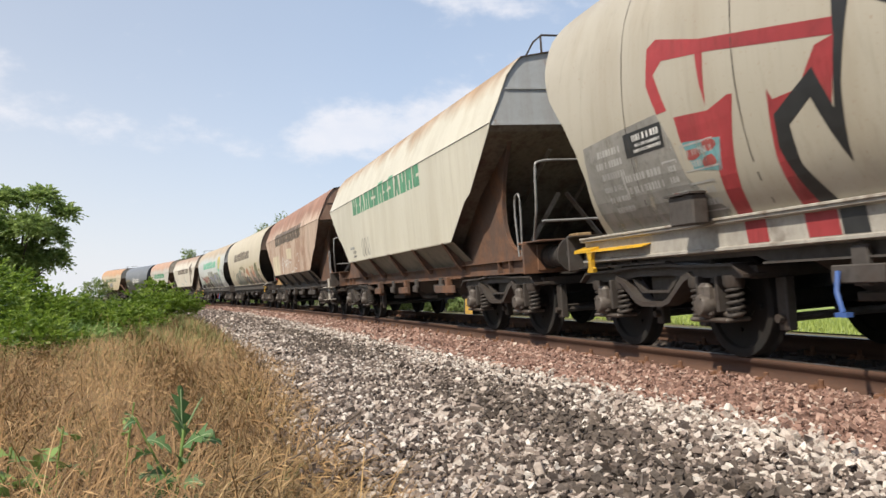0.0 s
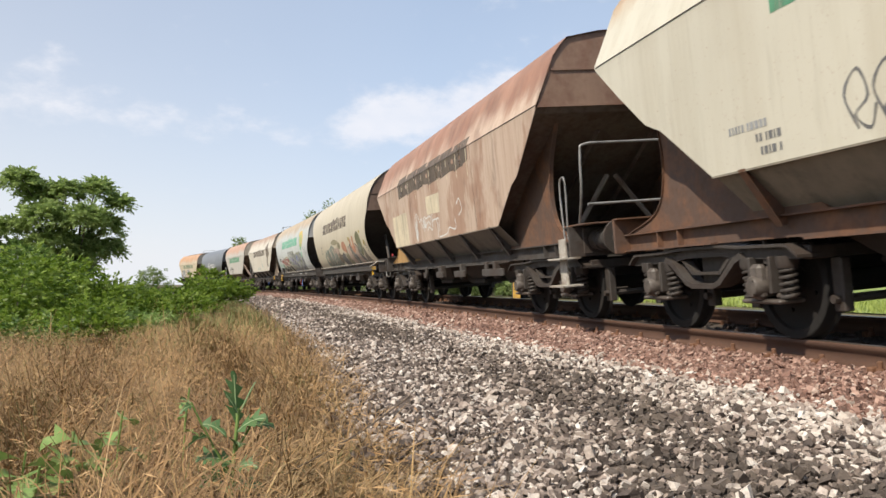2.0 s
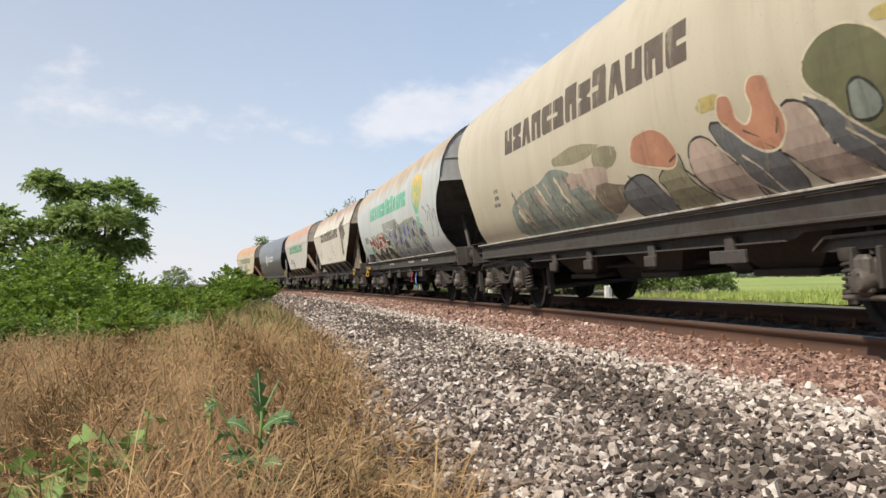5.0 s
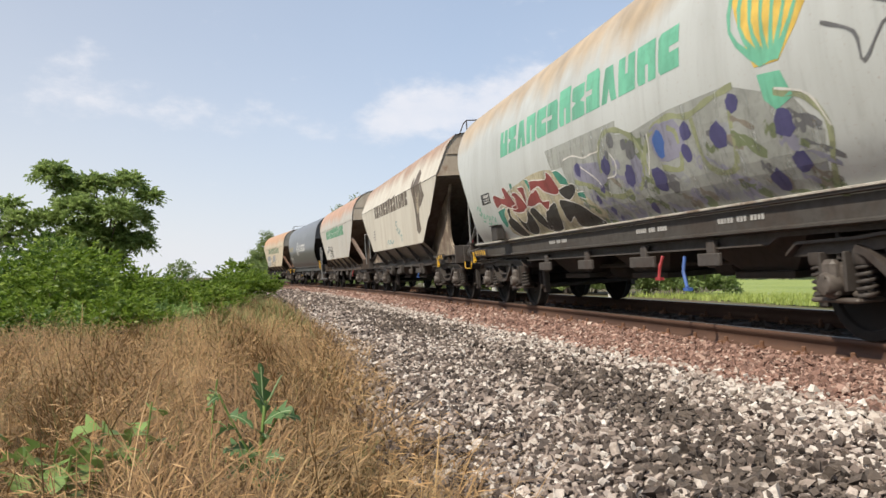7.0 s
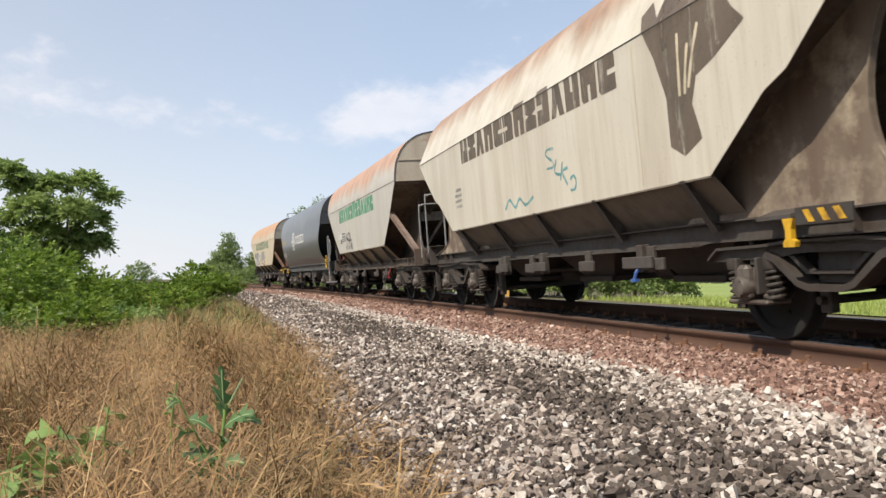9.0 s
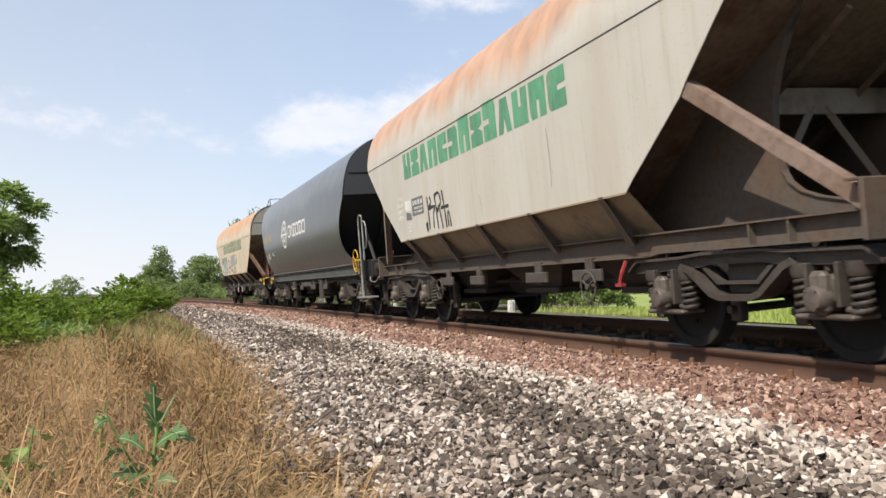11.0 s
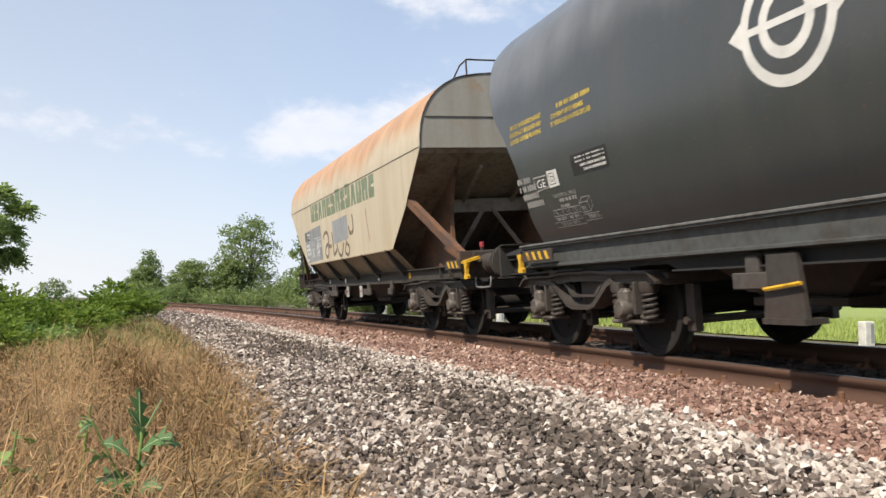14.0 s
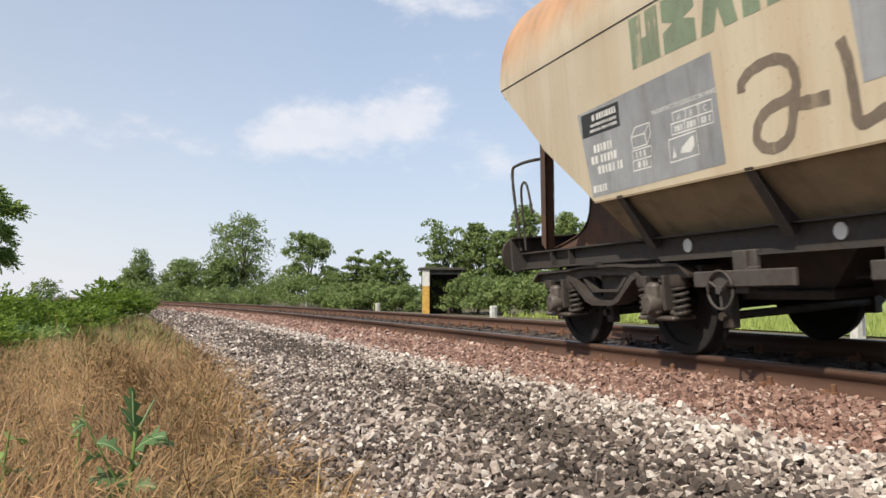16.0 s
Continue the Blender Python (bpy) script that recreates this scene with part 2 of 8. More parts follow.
SLATE = worn("slate_paint", (0.14, 0.14, 0.145), 0.4)


# ------------------------------------------------------------------ mesh helpers
def thing(name, label, category, group="", kind="", m=None):
    ob = new(name)
    ob.empty_display_size = 0.2
    if m is not None:
        ob.matrix_world = m
    return tagged(ob, label, category, group, kind)


def mesh_of(name, bm, material, smooth=0.0):
    me = bpy.data.meshes.new(name)
    bmesh.ops.recalc_face_normals(bm, faces=bm.faces)
    bm.to_mesh(me)
    bm.free()
    me.materials.append(material)
    if smooth:
        me.polygons.foreach_set("use_smooth", [True] * len(me.polygons))
        me.set_sharp_from_angle(angle=radians(smooth))
    return me


def part(name, bm, material, parent, label="", smooth=0.0, m=None):
    ob = new(name, mesh_of(name, bm, material, smooth))
    ob.parent = parent
    if m is not None:
        ob.matrix_local = m
    if label:
        ob["label"] = label
    return ob


def again(ob, m, parent=None):
    """Another part on the same mesh."""
    o = new(ob.name.split(".")[0], ob.data)
    o.parent = parent or ob.parent
    o.matrix_local = m
    if "label" in ob:
        o["label"] = ob["label"]
    return o


def box(bm, x0, x1, y0, y1, z0, z1, bevel=0.0, m=None):
    vs = [bm.verts.new((x, y, z)) for x in (x0, x1) for y in (y0, y1) for z in (z0, z1)]
    fs = [bm.faces.new([vs[i] for i in q]) for q in ((0, 1, 3, 2), (4, 6, 7, 5), (0, 4, 5, 1), (2, 3, 7, 6), (0, 2, 6, 4), (1, 5, 7, 3))]
    if m is not None:
        bmesh.ops.transform(bm, matrix=m, verts=vs)
    if bevel:
        bmesh.ops.bevel(bm, geom=list({e for f in fs for e in f.edges}), offset=bevel, segments=1, affect="EDGES")
    return bm


def prism(bm, poly, a, b, axis="x"):
    """A plate: poly in the two other axes, from a to b along axis."""
    def p(u, v, w):
        return {"x": (w, u, v), "y": (u, w, v), "z": (u, v, w)}[axis]
    A = [bm.verts.new(p(u, v, a)) for u, v in poly]
    B = [bm.verts.new(p(u, v, b)) for u, v in poly]
    n = len(poly)
    bm.faces.new(A)
    bm.faces.new(B[::-1])
    for i in range(n):
        bm.faces.new((A[i], B[i], B[(i + 1) % n], A[(i + 1) % n]))
    return bm


def tube(bm, pts, r, n=8, closed=False):
    pts = [Vector(p) for p in pts]
    rings = []
    up = Vector((0.02, 0.05, 1))
    for i, p in enumerate(pts):
        a = pts[i - 1] if (i or closed) else p
        b = pts[(i + 1) % len(pts)] if (i < len(pts) - 1 or closed) else p
        d = (b - a).normalized()
        u = d.cross(up)
        if u.length < 0.05:
            u = d.cross(Vector((1, 0.1, 0)))
        u.normalize()
        w = d.cross(u)
        rings.append([bm.verts.new(p + (u * math.cos(k * math.tau / n) + w * math.sin(k * math.tau / n)) * r) for k in range(n)])
    last = len(rings) if closed else len(rings) - 1
    for i in range(last):
        A, B = rings[i], rings[(i + 1) % len(rings)]
        for k in range(n):
            bm.faces.new((A[k], A[(k + 1) % n], B[(k + 1) % n], B[k]))
    if not closed:
        bm.faces.new(rings[0][::-1])
        bm.faces.new(rings[-1])
    return bm


def lathe(bm, prof, n=24, axis="x", c=(0, 0, 0)):
    """prof: (along, radius) pairs turned about the axis through c."""
    rings = []
    for a, r in prof:
        ring = []
        for k in range(n):
            q = k * math.tau / n
            u, v = r * math.cos(q), r * math.sin(q)
            p = {"x": (a, u, v), "y": (u, a, v), "z": (u, v, a)}[axis]
            ring.append(bm.verts.new((p[0] + c[0], p[1] + c[1], p[2] + c[2])))
        rings.append(ring)
    for A, B in zip(rings, rings[1:]):
        for k in range(n):
            bm.faces.new((A[k], A[(k + 1) % n], B[(k + 1) % n], B[k]))
    bm.faces.new(rings[0][::-1])
    bm.faces.new(rings[-1])
    return bm


def arrays_mesh(name, verts, faces, material, smooth=False):
    """A mesh from numpy arrays: verts (n,3), faces (m,k)."""
    me = bpy.data.meshes.new(name)
    k = faces.shape[1]
    me.vertices.add(len(verts))
    me.vertices.foreach_set("co", np.asarray(verts, np.float32).ravel())
    me.loops.add(faces.size)
    me.loops.foreach_set("vertex_index", faces.astype(np.int32).ravel())
    me.polygons.add(len(faces))
    me.polygons.foreach_set("loop_start", np.arange(0, faces.size, k, dtype=np.int32))
    me.polygons.foreach_set("loop_total", np.full(len(faces), k, np.int32))
    me.polygons.foreach_set("use_smooth", np.full(len(faces), smooth, bool))
    me.update(calc_edges=True)
    me.validate()
    me.materials.append(material)
    return me


# ------------------------------------------------------------------ the line of the track
K0, K1, CANT = 0.0015854, 2.1411e-05, 0.1175
LEAN = math.atan(CANT / 1.5)
GRID = np.linspace(-60, 300, 3601)
TH = np.where(GRID > 0, K0 * GRID + K1 * np.clip(GRID, 0, 140) ** 2 / 2 + K1 * 140 * np.clip(GRID - 140, 0, None), K0 * GRID)
GX = np.concatenate([[0], np.cumsum(-(np.sin(TH[1:]) + np.sin(TH[:-1])) / 2 * 0.1)])
GY = np.concatenate([[0], np.cumsum((np.cos(TH[1:]) + np.cos(TH[:-1])) / 2 * 0.1)])
GX, GY = GX - GX[600], GY - GY[600]


def heading(s):
    return float(np.interp(s, GRID, TH))


def along(s, off):
    """Plan place at s metres along the line, off metres to its right (arrays too)."""
    x, y, t = np.interp(s, GRID, GX), np.interp(s, GRID, GY), np.interp(s, GRID, TH)
    return x + off * np.cos(t), y + off * np.sin(t)


def canted(off, z):
    a = LEAN
    return -0.75 + (off + 0.75) * math.cos(a) - z * math.sin(a), (off + 0.75) * math.sin(a) + z * math.cos(a)


def rail_frame(s, off=0.0, z=0.0):
    """Pose on the canted track: x right, y along, z up."""
    o, h = canted(off, z)
    x, y = along(s, o)
    return Matrix.Translation((float(x), float(y), h)) @ Matrix.Rotation(heading(s), 4, "Z") @ Matrix.Rotation(-LEAN, 4, "Y")


# ------------------------------------------------------------------ ground, field, track bed
def ground_material():
    g = G("soil_and_grass", 0.95)
    a, b, c = g.noise(0.35, 5), g.noise(3.5, 6, 0.65), g.noise(40, 4, 0.7)
    col = g.mix(g.range(a, 0.4, 0.6), (0.10, 0.085, 0.045), (0.07, 0.11, 0.035))
    col = g.mix(g.range(b, 0.35, 0.7), col, (0.17, 0.12, 0.06))
    col = g.mix(g.math("MULTIPLY", g.range(c, 0.4, 0.7), 0.5), col, (0.05, 0.04, 0.025))
    g.bump(b, 0.6, 0.06)
    return g.done(col)


def crop_material():
    g = G("green_crop", 0.8)
    a, b, c = g.noise(0.06, 4), g.noise(1.2, 6, 0.7, (1, 0.5, 1)), g.noise(9, 5, 0.7)
    col = g.mix(g.range(a, 0.35, 0.65), (0.27, 0.33, 0.08), (0.37, 0.42, 0.11))
    col = g.mix(g.math("MULTIPLY", g.range(b, 0.4, 0.7), 0.5), col, (0.16, 0.26, 0.04))
    col = g.mix(g.math("MULTIPLY", g.range(c, 0.45, 0.7), 0.6), col, (0.12, 0.19, 0.03))
    g.bump(c, 0.8, 0.15)
    return g.done(col)


def bed_material():
    """Fine chippings and dust under the loose stones."""
    g = G("ballast_dust", 0.95)
    a, b, c = g.noise(2.0, 5), g.noise(22, 6, 0.7), g.noise(70, 4, 0.7)
    col = g.mix(g.range(b, 0.35, 0.65), (0.055, 0.044, 0.035), (0.14, 0.115, 0.09))
    col = g.mix(g.math("MULTIPLY", g.range(a, 0.4, 0.7), 0.5), col, (0.15, 0.10, 0.08))
    col = g.mix(g.math("MULTIPLY", g.range(c, 0.55, 0.65), 0.7), col, (0.30, 0.26, 0.21))
    g.bump(g.math("ADD", b, g.math("MULTIPLY", c, 0.6)), 1.0, 0.05)
    return g.done(col)


def bed_red_material():
    g = G("red_ballast_dust", 0.95)
    b, c = g.noise(22, 6, 0.7), g.noise(60, 4, 0.7)
    col = g.mix(g.range(b, 0.35, 0.65), (0.075, 0.042, 0.030), (0.18, 0.105, 0.075))
    col = g.mix(g.math("MULTIPLY", g.range(c, 0.55, 0.65), 0.6), col, (0.40, 0.30, 0.25))
    g.bump(g.math("ADD", b, g.math("MULTIPLY", c, 0.6)), 1.0, 0.05)
    return g.done(col)


# Oily ballast, darkened further so that its colour holds the train's shadow.
def shaded_oily_material():
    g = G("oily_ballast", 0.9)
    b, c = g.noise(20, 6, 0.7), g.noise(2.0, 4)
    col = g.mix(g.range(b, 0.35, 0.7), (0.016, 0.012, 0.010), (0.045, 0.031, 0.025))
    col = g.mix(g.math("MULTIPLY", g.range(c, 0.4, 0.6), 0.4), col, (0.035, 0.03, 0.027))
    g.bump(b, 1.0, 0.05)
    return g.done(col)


def stone_material(name, stops):
    g = G(name, 0.9)
    n = g.noise(26, 5, 0.65)
    col = g.ramp(g.random(), stops)
    col = g.mix(g.math("MULTIPLY", g.range(n, 0.42, 0.7), 0.45), col, (0.105, 0.083, 0.07))
    col = g.mix(g.math("MULTIPLY", g.range(g.noise(90, 4, 0.7), 0.45, 0.7), 0.3), col, (0.22, 0.175, 0.145))
    g.bump(g.noise(60, 4, 0.7), 0.8, 0.012)
    return g.done(col)


GROUND, CROP = ground_material(), crop_material()
BED, BED_RED, SHADED_OILY = bed_material(), bed_red_material(), shaded_oily_material()
STONE_GREY = stone_material("grey_stone", [(0.0, (0.05, 0.039, 0.033)), (0.36, (0.10, 0.077, 0.065)), (0.55, (0.19, 0.148, 0.124)), (0.75, (0.33, 0.265, 0.222)), (0.9, (0.54, 0.46, 0.395)), (1.0, (0.74, 0.67, 0.60))])
STONE_RED = stone_material("red_stone", [(0.0, (0.135, 0.071, 0.054)), (0.35, (0.24, 0.13, 0.098)), (0.65, (0.345, 0.202, 0.155)), (0.9, (0.47, 0.31, 0.245)), (1.0, (0.64, 0.52, 0.44))])
STONE_DARK = stone_material("dark_stone", [(0.0, (0.045, 0.036, 0.029)), (0.5, (0.095, 0.075, 0.06)), (0.85, (0.15, 0.12, 0.097)), (1.0, (0.34, 0.28, 0.235))])
# stones between the rails, with the train's shadow in their colour
STONE_SHADED_OILY = stone_material("oily_stone", [(0.0, (0.02, 0.014, 0.011)), (0.6, (0.045, 0.03, 0.023)), (1.0, (0.10, 0.065, 0.05))])
STONE_PALE = stone_material("pale_stone", [(0.0, (0.30, 0.24, 0.205)), (0.35, (0.48, 0.40, 0.345)), (0.7, (0.68, 0.61, 0.54)), (1.0, (0.80, 0.745, 0.68))])


def strip(name, outline, s0, s1, step, material, cant_it=False, rough=0.0):
    """A band along the line: outline is (off, z) from left to right."""
    S = np.arange(s0, s1 + step / 2, step)
    rows = []
    for off, z in outline:
        o, h = canted(off, z) if cant_it else (off, z)
        x, y = along(S, o)
        rows.append(np.stack([x, y, np.full_like(S, h)], 1))
    V = np.stack(rows, 1)
    if rough:
        V[:, :, 2] += np.random.RandomState(3).uniform(-rough, rough, V.shape[:2])
    n, k = len(S), len(outline)
    i, j = np.meshgrid(np.arange(n - 1), np.arange(k - 1), indexing="ij")
    a = (i * k + j).ravel()
    F = np.stack([a, a + 1, a + k + 1, a + k], 1)
    return new(name, arrays_mesh(name, V.reshape(-1, 3), F, material, smooth=True))


def flat(name, pts, material):
    bm = bmesh.new()
    bm.faces.new([bm.verts.new(p) for p in pts])
    return new(name, mesh_of(name, bm, material))


tagged(flat("ground", [(-2500, -2500, -0.44), (2500, -2500, -0.44), (2500, 2500, -0.44), (-2500, 2500, -0.44)], GROUND),
       "flat earthy ground with short grass reaching the horizon", "ground", kind="structure")
tagged(flat("field", [(9.9, -120, -0.40), (700, -120, -0.40), (700, 300, -0.40), (150, 300, -0.40), (30, 58, -0.40), (12.0, 35, -0.40), (10.4, 20, -0.40)], CROP),
       "flat field of young bright green crop", "field", kind="structure")
tagged(strip("track_bed", [(-4.75, -0.46), (-4.5, -0.345), (-3.6, -0.33), (-2.9, -0.31), (-2.3, -0.29), (-2.0, -0.283)], -25, 210, 0.5, BED, rough=0.008),
       "worn shoulder of grey and white crushed stone beside the track", "track bed", kind="structure")
tagged(strip("track_shoulder", [(-2.0, -0.283), (-1.75, -0.252), (-1.35, -0.222), (-0.95, -0.205), (-0.75, -0.20)], -25, 210, 0.5, BED_RED, rough=0.006),
       "reddish crushed stone shoulder of the track", "track bed", kind="structure")
tagged(strip("track_middle", [(-0.75, -0.195), (-0.6, -0.185), (0.6, -0.185), (1.2, -0.19), (1.6, -0.20), (2.2, -0.42), (3.4, -0.62)], -25, 210, 0.5, SHADED_OILY, cant_it=True, rough=0.004),
       "oily reddish ballast between and beyond the rails, darkened for the train's shadow", "track bed", kind="structure")


# ------------------------------------------------------------------ loose stones
def stones(name, label, n, place, size, material, seed):
    """Loose broken stones: jittered eight-cornered lumps. place(rng, n) gives s, off, z."""
    rng = np.random.RandomState(seed)
    cube = np.array([(x, y, z) for x in (-1, 1) for y in (-1, 1) for z in (-1, 1)], float)
    tri = np.array([(0, 1, 3), (0, 3, 2), (4, 6, 7), (4, 7, 5), (0, 4, 5), (0, 5, 1), (2, 3, 7), (2, 7, 6), (0, 2, 6), (0, 6, 4), (1, 5, 7), (1, 7, 3)])
    s, off, z = place(rng, n)
    n = len(s)
    # broken blocks: tapered, sheared, with chipped corners
    top = (cube[None, :, 2:] + 1) / 2
    shape = np.repeat(cube[None], n, 0)
    shape[:, :, :2] *= 1 - top * rng.uniform(0.0, 0.65, (n, 1, 2))
    shape[:, :, :2] += top * rng.uniform(-0.6, 0.6, (n, 1, 2))
    shape += rng.uniform(-0.24, 0.24, (n, 8, 3))
    sc = 0.80 * size * rng.lognormal(0, 0.30, (n, 1, 1)) * rng.uniform(0.6, 1.35, (n, 1, 3)) * np.array([1, 1, 0.6])
    v = shape * sc
    a, b, c = rng.uniform(0, 6.28, n), rng.normal(0, 0.65, n), rng.normal(0, 0.65, n)
    ca, sa, cb, sb, cc, s_c = np.cos(a), np.sin(a), np.cos(b), np.sin(b), np.cos(c), np.sin(c)
    o, l = np.zeros(n), np.ones(n)
    Rz = np.array([[ca, -sa, o], [sa, ca, o], [o, o, l]]).transpose(2, 0, 1)
    Rx = np.array([[l, o, o], [o, cb, -sb], [o, sb, cb]]).transpose(2, 0, 1)
    Ry = np.array([[cc, o, s_c], [o, l, o], [-s_c, o, cc]]).transpose(2, 0, 1)
    v = np.einsum("nij,nkj->nki", Rz @ Rx @ Ry, v)
    x, y = along(s, off)
    v += np.stack([x, y, z], 1)[:, None]
    F = (tri[None] + (np.arange(n) * 8)[:, None, None]).reshape(-1, 3)
    ob = new(name, arrays_mesh(name, v.reshape(-1, 3), F, material))
    return tagged(ob, label, "ballast", kind="stuff")


def spread(s0, s1, o0, o1, z0, z1, power=1.0, fade=None):
    """Stones thinning out with distance; z runs from z0 at o0 to z1 at o1."""
    def place(rng, n):
        u = rng.uniform(0, 1, n)
        s = s0 + (s1 - s0) * u ** power
        off = rng.uniform(o0, o1, n)
        if fade:
            keep = fade(rng, s, off)
            s, off = s[keep], off[keep]
        z = z0 + (z1 - z0) * (off - o0) / (o1 - o0) + rng.normal(0.0, 0.013, len(s))
        return s, off, z
    return place


def lumpy(s, off, f=1.0):
    return np.sin(s * 1.3 * f + 2.1 * np.sin(off * 1.7)) + np.sin(off * 2.3 * f + s * 0.55) + 0.6 * np.sin(s * 3.1 + off * 4.0)


def grass_edge(s):
    """Where the dry verge meets the stones, metres right of the line."""
    return -4.50 + 0.24 * np.clip((s - 3.0) / 8.0, 0, 1) + 0.06 * np.sin(s * 0.9) + 0.05 * np.sin(s * 2.3)


def not_grass(rng, s, off):
    return off > grass_edge(s) - 0.06 + rng.normal(0, 0.12, len(s))


def dark_band(s, off):
    """The trodden, oil-darkened strip along the middle of the stones."""
    return 1.5 * np.exp(-((off + 3.12 + 0.12 * np.sin(s * 0.7)) / 0.48) ** 2) + 0.38 * lumpy(s, off, 0.8)


def dark_patches(rng, s, off):
    return not_grass(rng, s, off) & (dark_band(s, off) + rng.normal(0, 0.8, len(s)) < 1.5)


stones("grey_ballast", "grey, brown and white crushed stones lying loose", 43000, spread(1.9, 10.5, -4.75, -2.2, -0.325, -0.268, 1.2, dark_patches), 0.0165, STONE_GREY, 11)
stones("grey_ballast", "grey, brown and white crushed stones lying loose", 19000, spread(10, 26, -4.75, -2.2, -0.325, -0.268, 1.25, dark_patches), 0.0215, STONE_GREY, 12)
stones("grey_ballast", "grey, brown and white crushed stones lying loose", 4500, spread(25, 60, -4.75, -2.2, -0.325, -0.268, 1.3, not_grass), 0.042, STONE_GREY, 18)
stones("pale_ballast", "white limestone chippings in a band along the track", 16000, spread(1.8, 40, -2.85, -1.75, -0.266, -0.232, 1.8, lambda r, s, o: np.abs(o + 2.2 + 0.08 * np.sin(s * 0.8)) < np.abs(r.normal(0, 0.17, len(s))) + 0.07), 0.0185, STONE_PALE, 13)
stones("pale_ballast", "white limestone chippings scattered over grey ballast", 18000, spread(1.8, 22, -4.4, -2.3, -0.312, -0.258, 1.5, lambda r, s, o: dark_band(s, o) + r.normal(0, 0.8, len(s)) < 0.75), 0.0165, STONE_PALE, 14)
stones("red_ballast", "reddish brown crushed stones heaped against the rail", 25000, spread(1.5, 10.5, -2.08, -0.82, -0.254, -0.182, 1.15), 0.0172, STONE_RED, 15)
stones("red_ballast", "reddish brown crushed stones heaped against the rail", 12000, spread(10, 27, -2.2, -0.82, -0.258, -0.182, 1.25), 0.0255, STONE_RED, 16)
stones("red_ballast", "reddish brown crushed stones heaped against the rail", 3000, spread(26, 60, -2.2, -0.82, -0.258, -0.182, 1.3), 0.042, STONE_RED, 19)
stones("oily_ballast", "oily crushed stones between the rails, blackened for the train's shadow", 4500, spread(2, 46, -0.66, 0.64, -0.185, -0.08, 1.3), 0.027, STONE_SHADED_OILY, 17)
stones("dark_ballast", "dark brown oily stones in patches on the grey ballast", 22000, spread(1.9, 22, -4.5, -2.45, -0.308, -0.256, 1.4, lambda r, s, o: dark_band(s, o) + r.normal(0, 0.45, len(s)) > 1.2), 0.0175, STONE_DARK, 20)
# beside and behind the camera, more coarsely
stones("grey_ballast", "grey, brown and white crushed stones lying loose", 6500, spread(-8, 2.0, -4.75, -2.15, -0.325, -0.266, 1.0, not_grass), 0.030, STONE_GREY, 81)
stones("pale_ballast", "white limestone chippings scattered over grey ballast", 3200, spread(-8, 2.0, -4.4, -2.0, -0.312, -0.248, 1.0, lambda r, s, o: dark_band(s, o) + r.normal(0, 0.8, len(s)) < 0.75), 0.026, STONE_PALE, 84)
stones("red_ballast", "reddish brown crushed stones heaped against the rail", 3500, spread(-8, 1.6, -2.15, -0.82, -0.256, -0.182, 1.0), 0.030, STONE_RED, 82)


# ------------------------------------------------------------------ rails, sleepers, fastenings
def rail_material():
    g = G("rusty_rail", 0.75, 0.15)
    n, f = g.noise(1.3, 6, 0.6, (0.4, 0.4, 3)), g.noise(30, 5, 0.7)
    col = g.mix(g.range(n, 0.35, 0.65), (0.065, 0.032, 0.021), (0.13, 0.068, 0.042))
    col = g.mix(g.math("MULTIPLY", g.range(f, 0.45, 0.7), 0.6), col, (0.07, 0.042, 0.03))
    g.bump(f, 0.3, 0.004)
    return g.done(col)


RAIL = rail_material()
SHINE = plain("polished_rail_head", (0.17, 0.14, 0.12), 0.42, 0.7, 0.3, 3)
WOOD = rust_paint("tarred_sleeper", (0.055, 0.045, 0.038), (0.11, 0.085, 0.065), 0.5, 0.9)


def rail(off, label):
    ob = thing("rail", label, "rail", "rails", "structure")
    prof = [(-0.075, -0.172), (-0.075, -0.160), (-0.03, -0.145), (-0.010, -0.13), (-0.009, -0.06), (-0.034, -0.042), (-0.036, -0.012), (-0.028, -0.002)]
    prof = [(off + a, b) for a, b in prof + [(-a, b) for a, b in prof[::-1]]]
    o = strip("rail_body", prof + prof[:1], -25, 205, 0.5, RAIL, cant_it=True)
    o.parent = ob
    h = strip("rail_head", [(off - 0.028, -0.0015), (off - 0.018, 0.0), (off + 0.018, 0.0), (off + 0.028, -0.0015)], -25, 205, 0.5, SHINE, cant_it=True)
    h.parent = ob
    h["label"] = "polished running surface"
    return ob


rails = [rail(-0.75, "rusty brown steel rail with a polished head"), rail(0.75, "rusty brown steel rail of the outer side, raised by the cant")]


def fastenings():
    bm = bmesh.new()
    box(bm, -0.17, 0.17, -0.08, 0.08, -0.180, -0.166, 0.004)
    for x in (-0.12, 0.12):
        lathe(bm, [(-0.168, 0.034), (-0.140, 0.034), (-0.138, 0.021), (-0.092, 0.021), (-0.086, 0.014)], 8, "z", (x, -0.03, 0))
        box(bm, x - 0.055, x + 0.03, -0.01, 0.045, -0.166, -0.128, 0.008)
    first = part("rail_chair", bm, FRAME_RUST, rails[0], "", 30, rail_frame(2.0, -0.75))
    for k in range(1, 118):
        again(first, rail_frame(2.0 + 0.6 * k, -0.75), rails[0])
    for k in range(0, 118):
        again(first, rail_frame(2.0 + 0.6 * k, 0.75), rails[1])


def sleepers():
    bm = bmesh.new()
    box(bm, -1.28, 1.28, -0.125, 0.125, -0.33, -0.178, 0.012)
    ob = tagged(new("sleeper", mesh_of("sleeper", bm, WOOD)), "dark wooden sleeper bedded in ballast under the rails", "sleeper", "sleepers under the rails")
    ob.matrix_world = rail_frame(2.0)
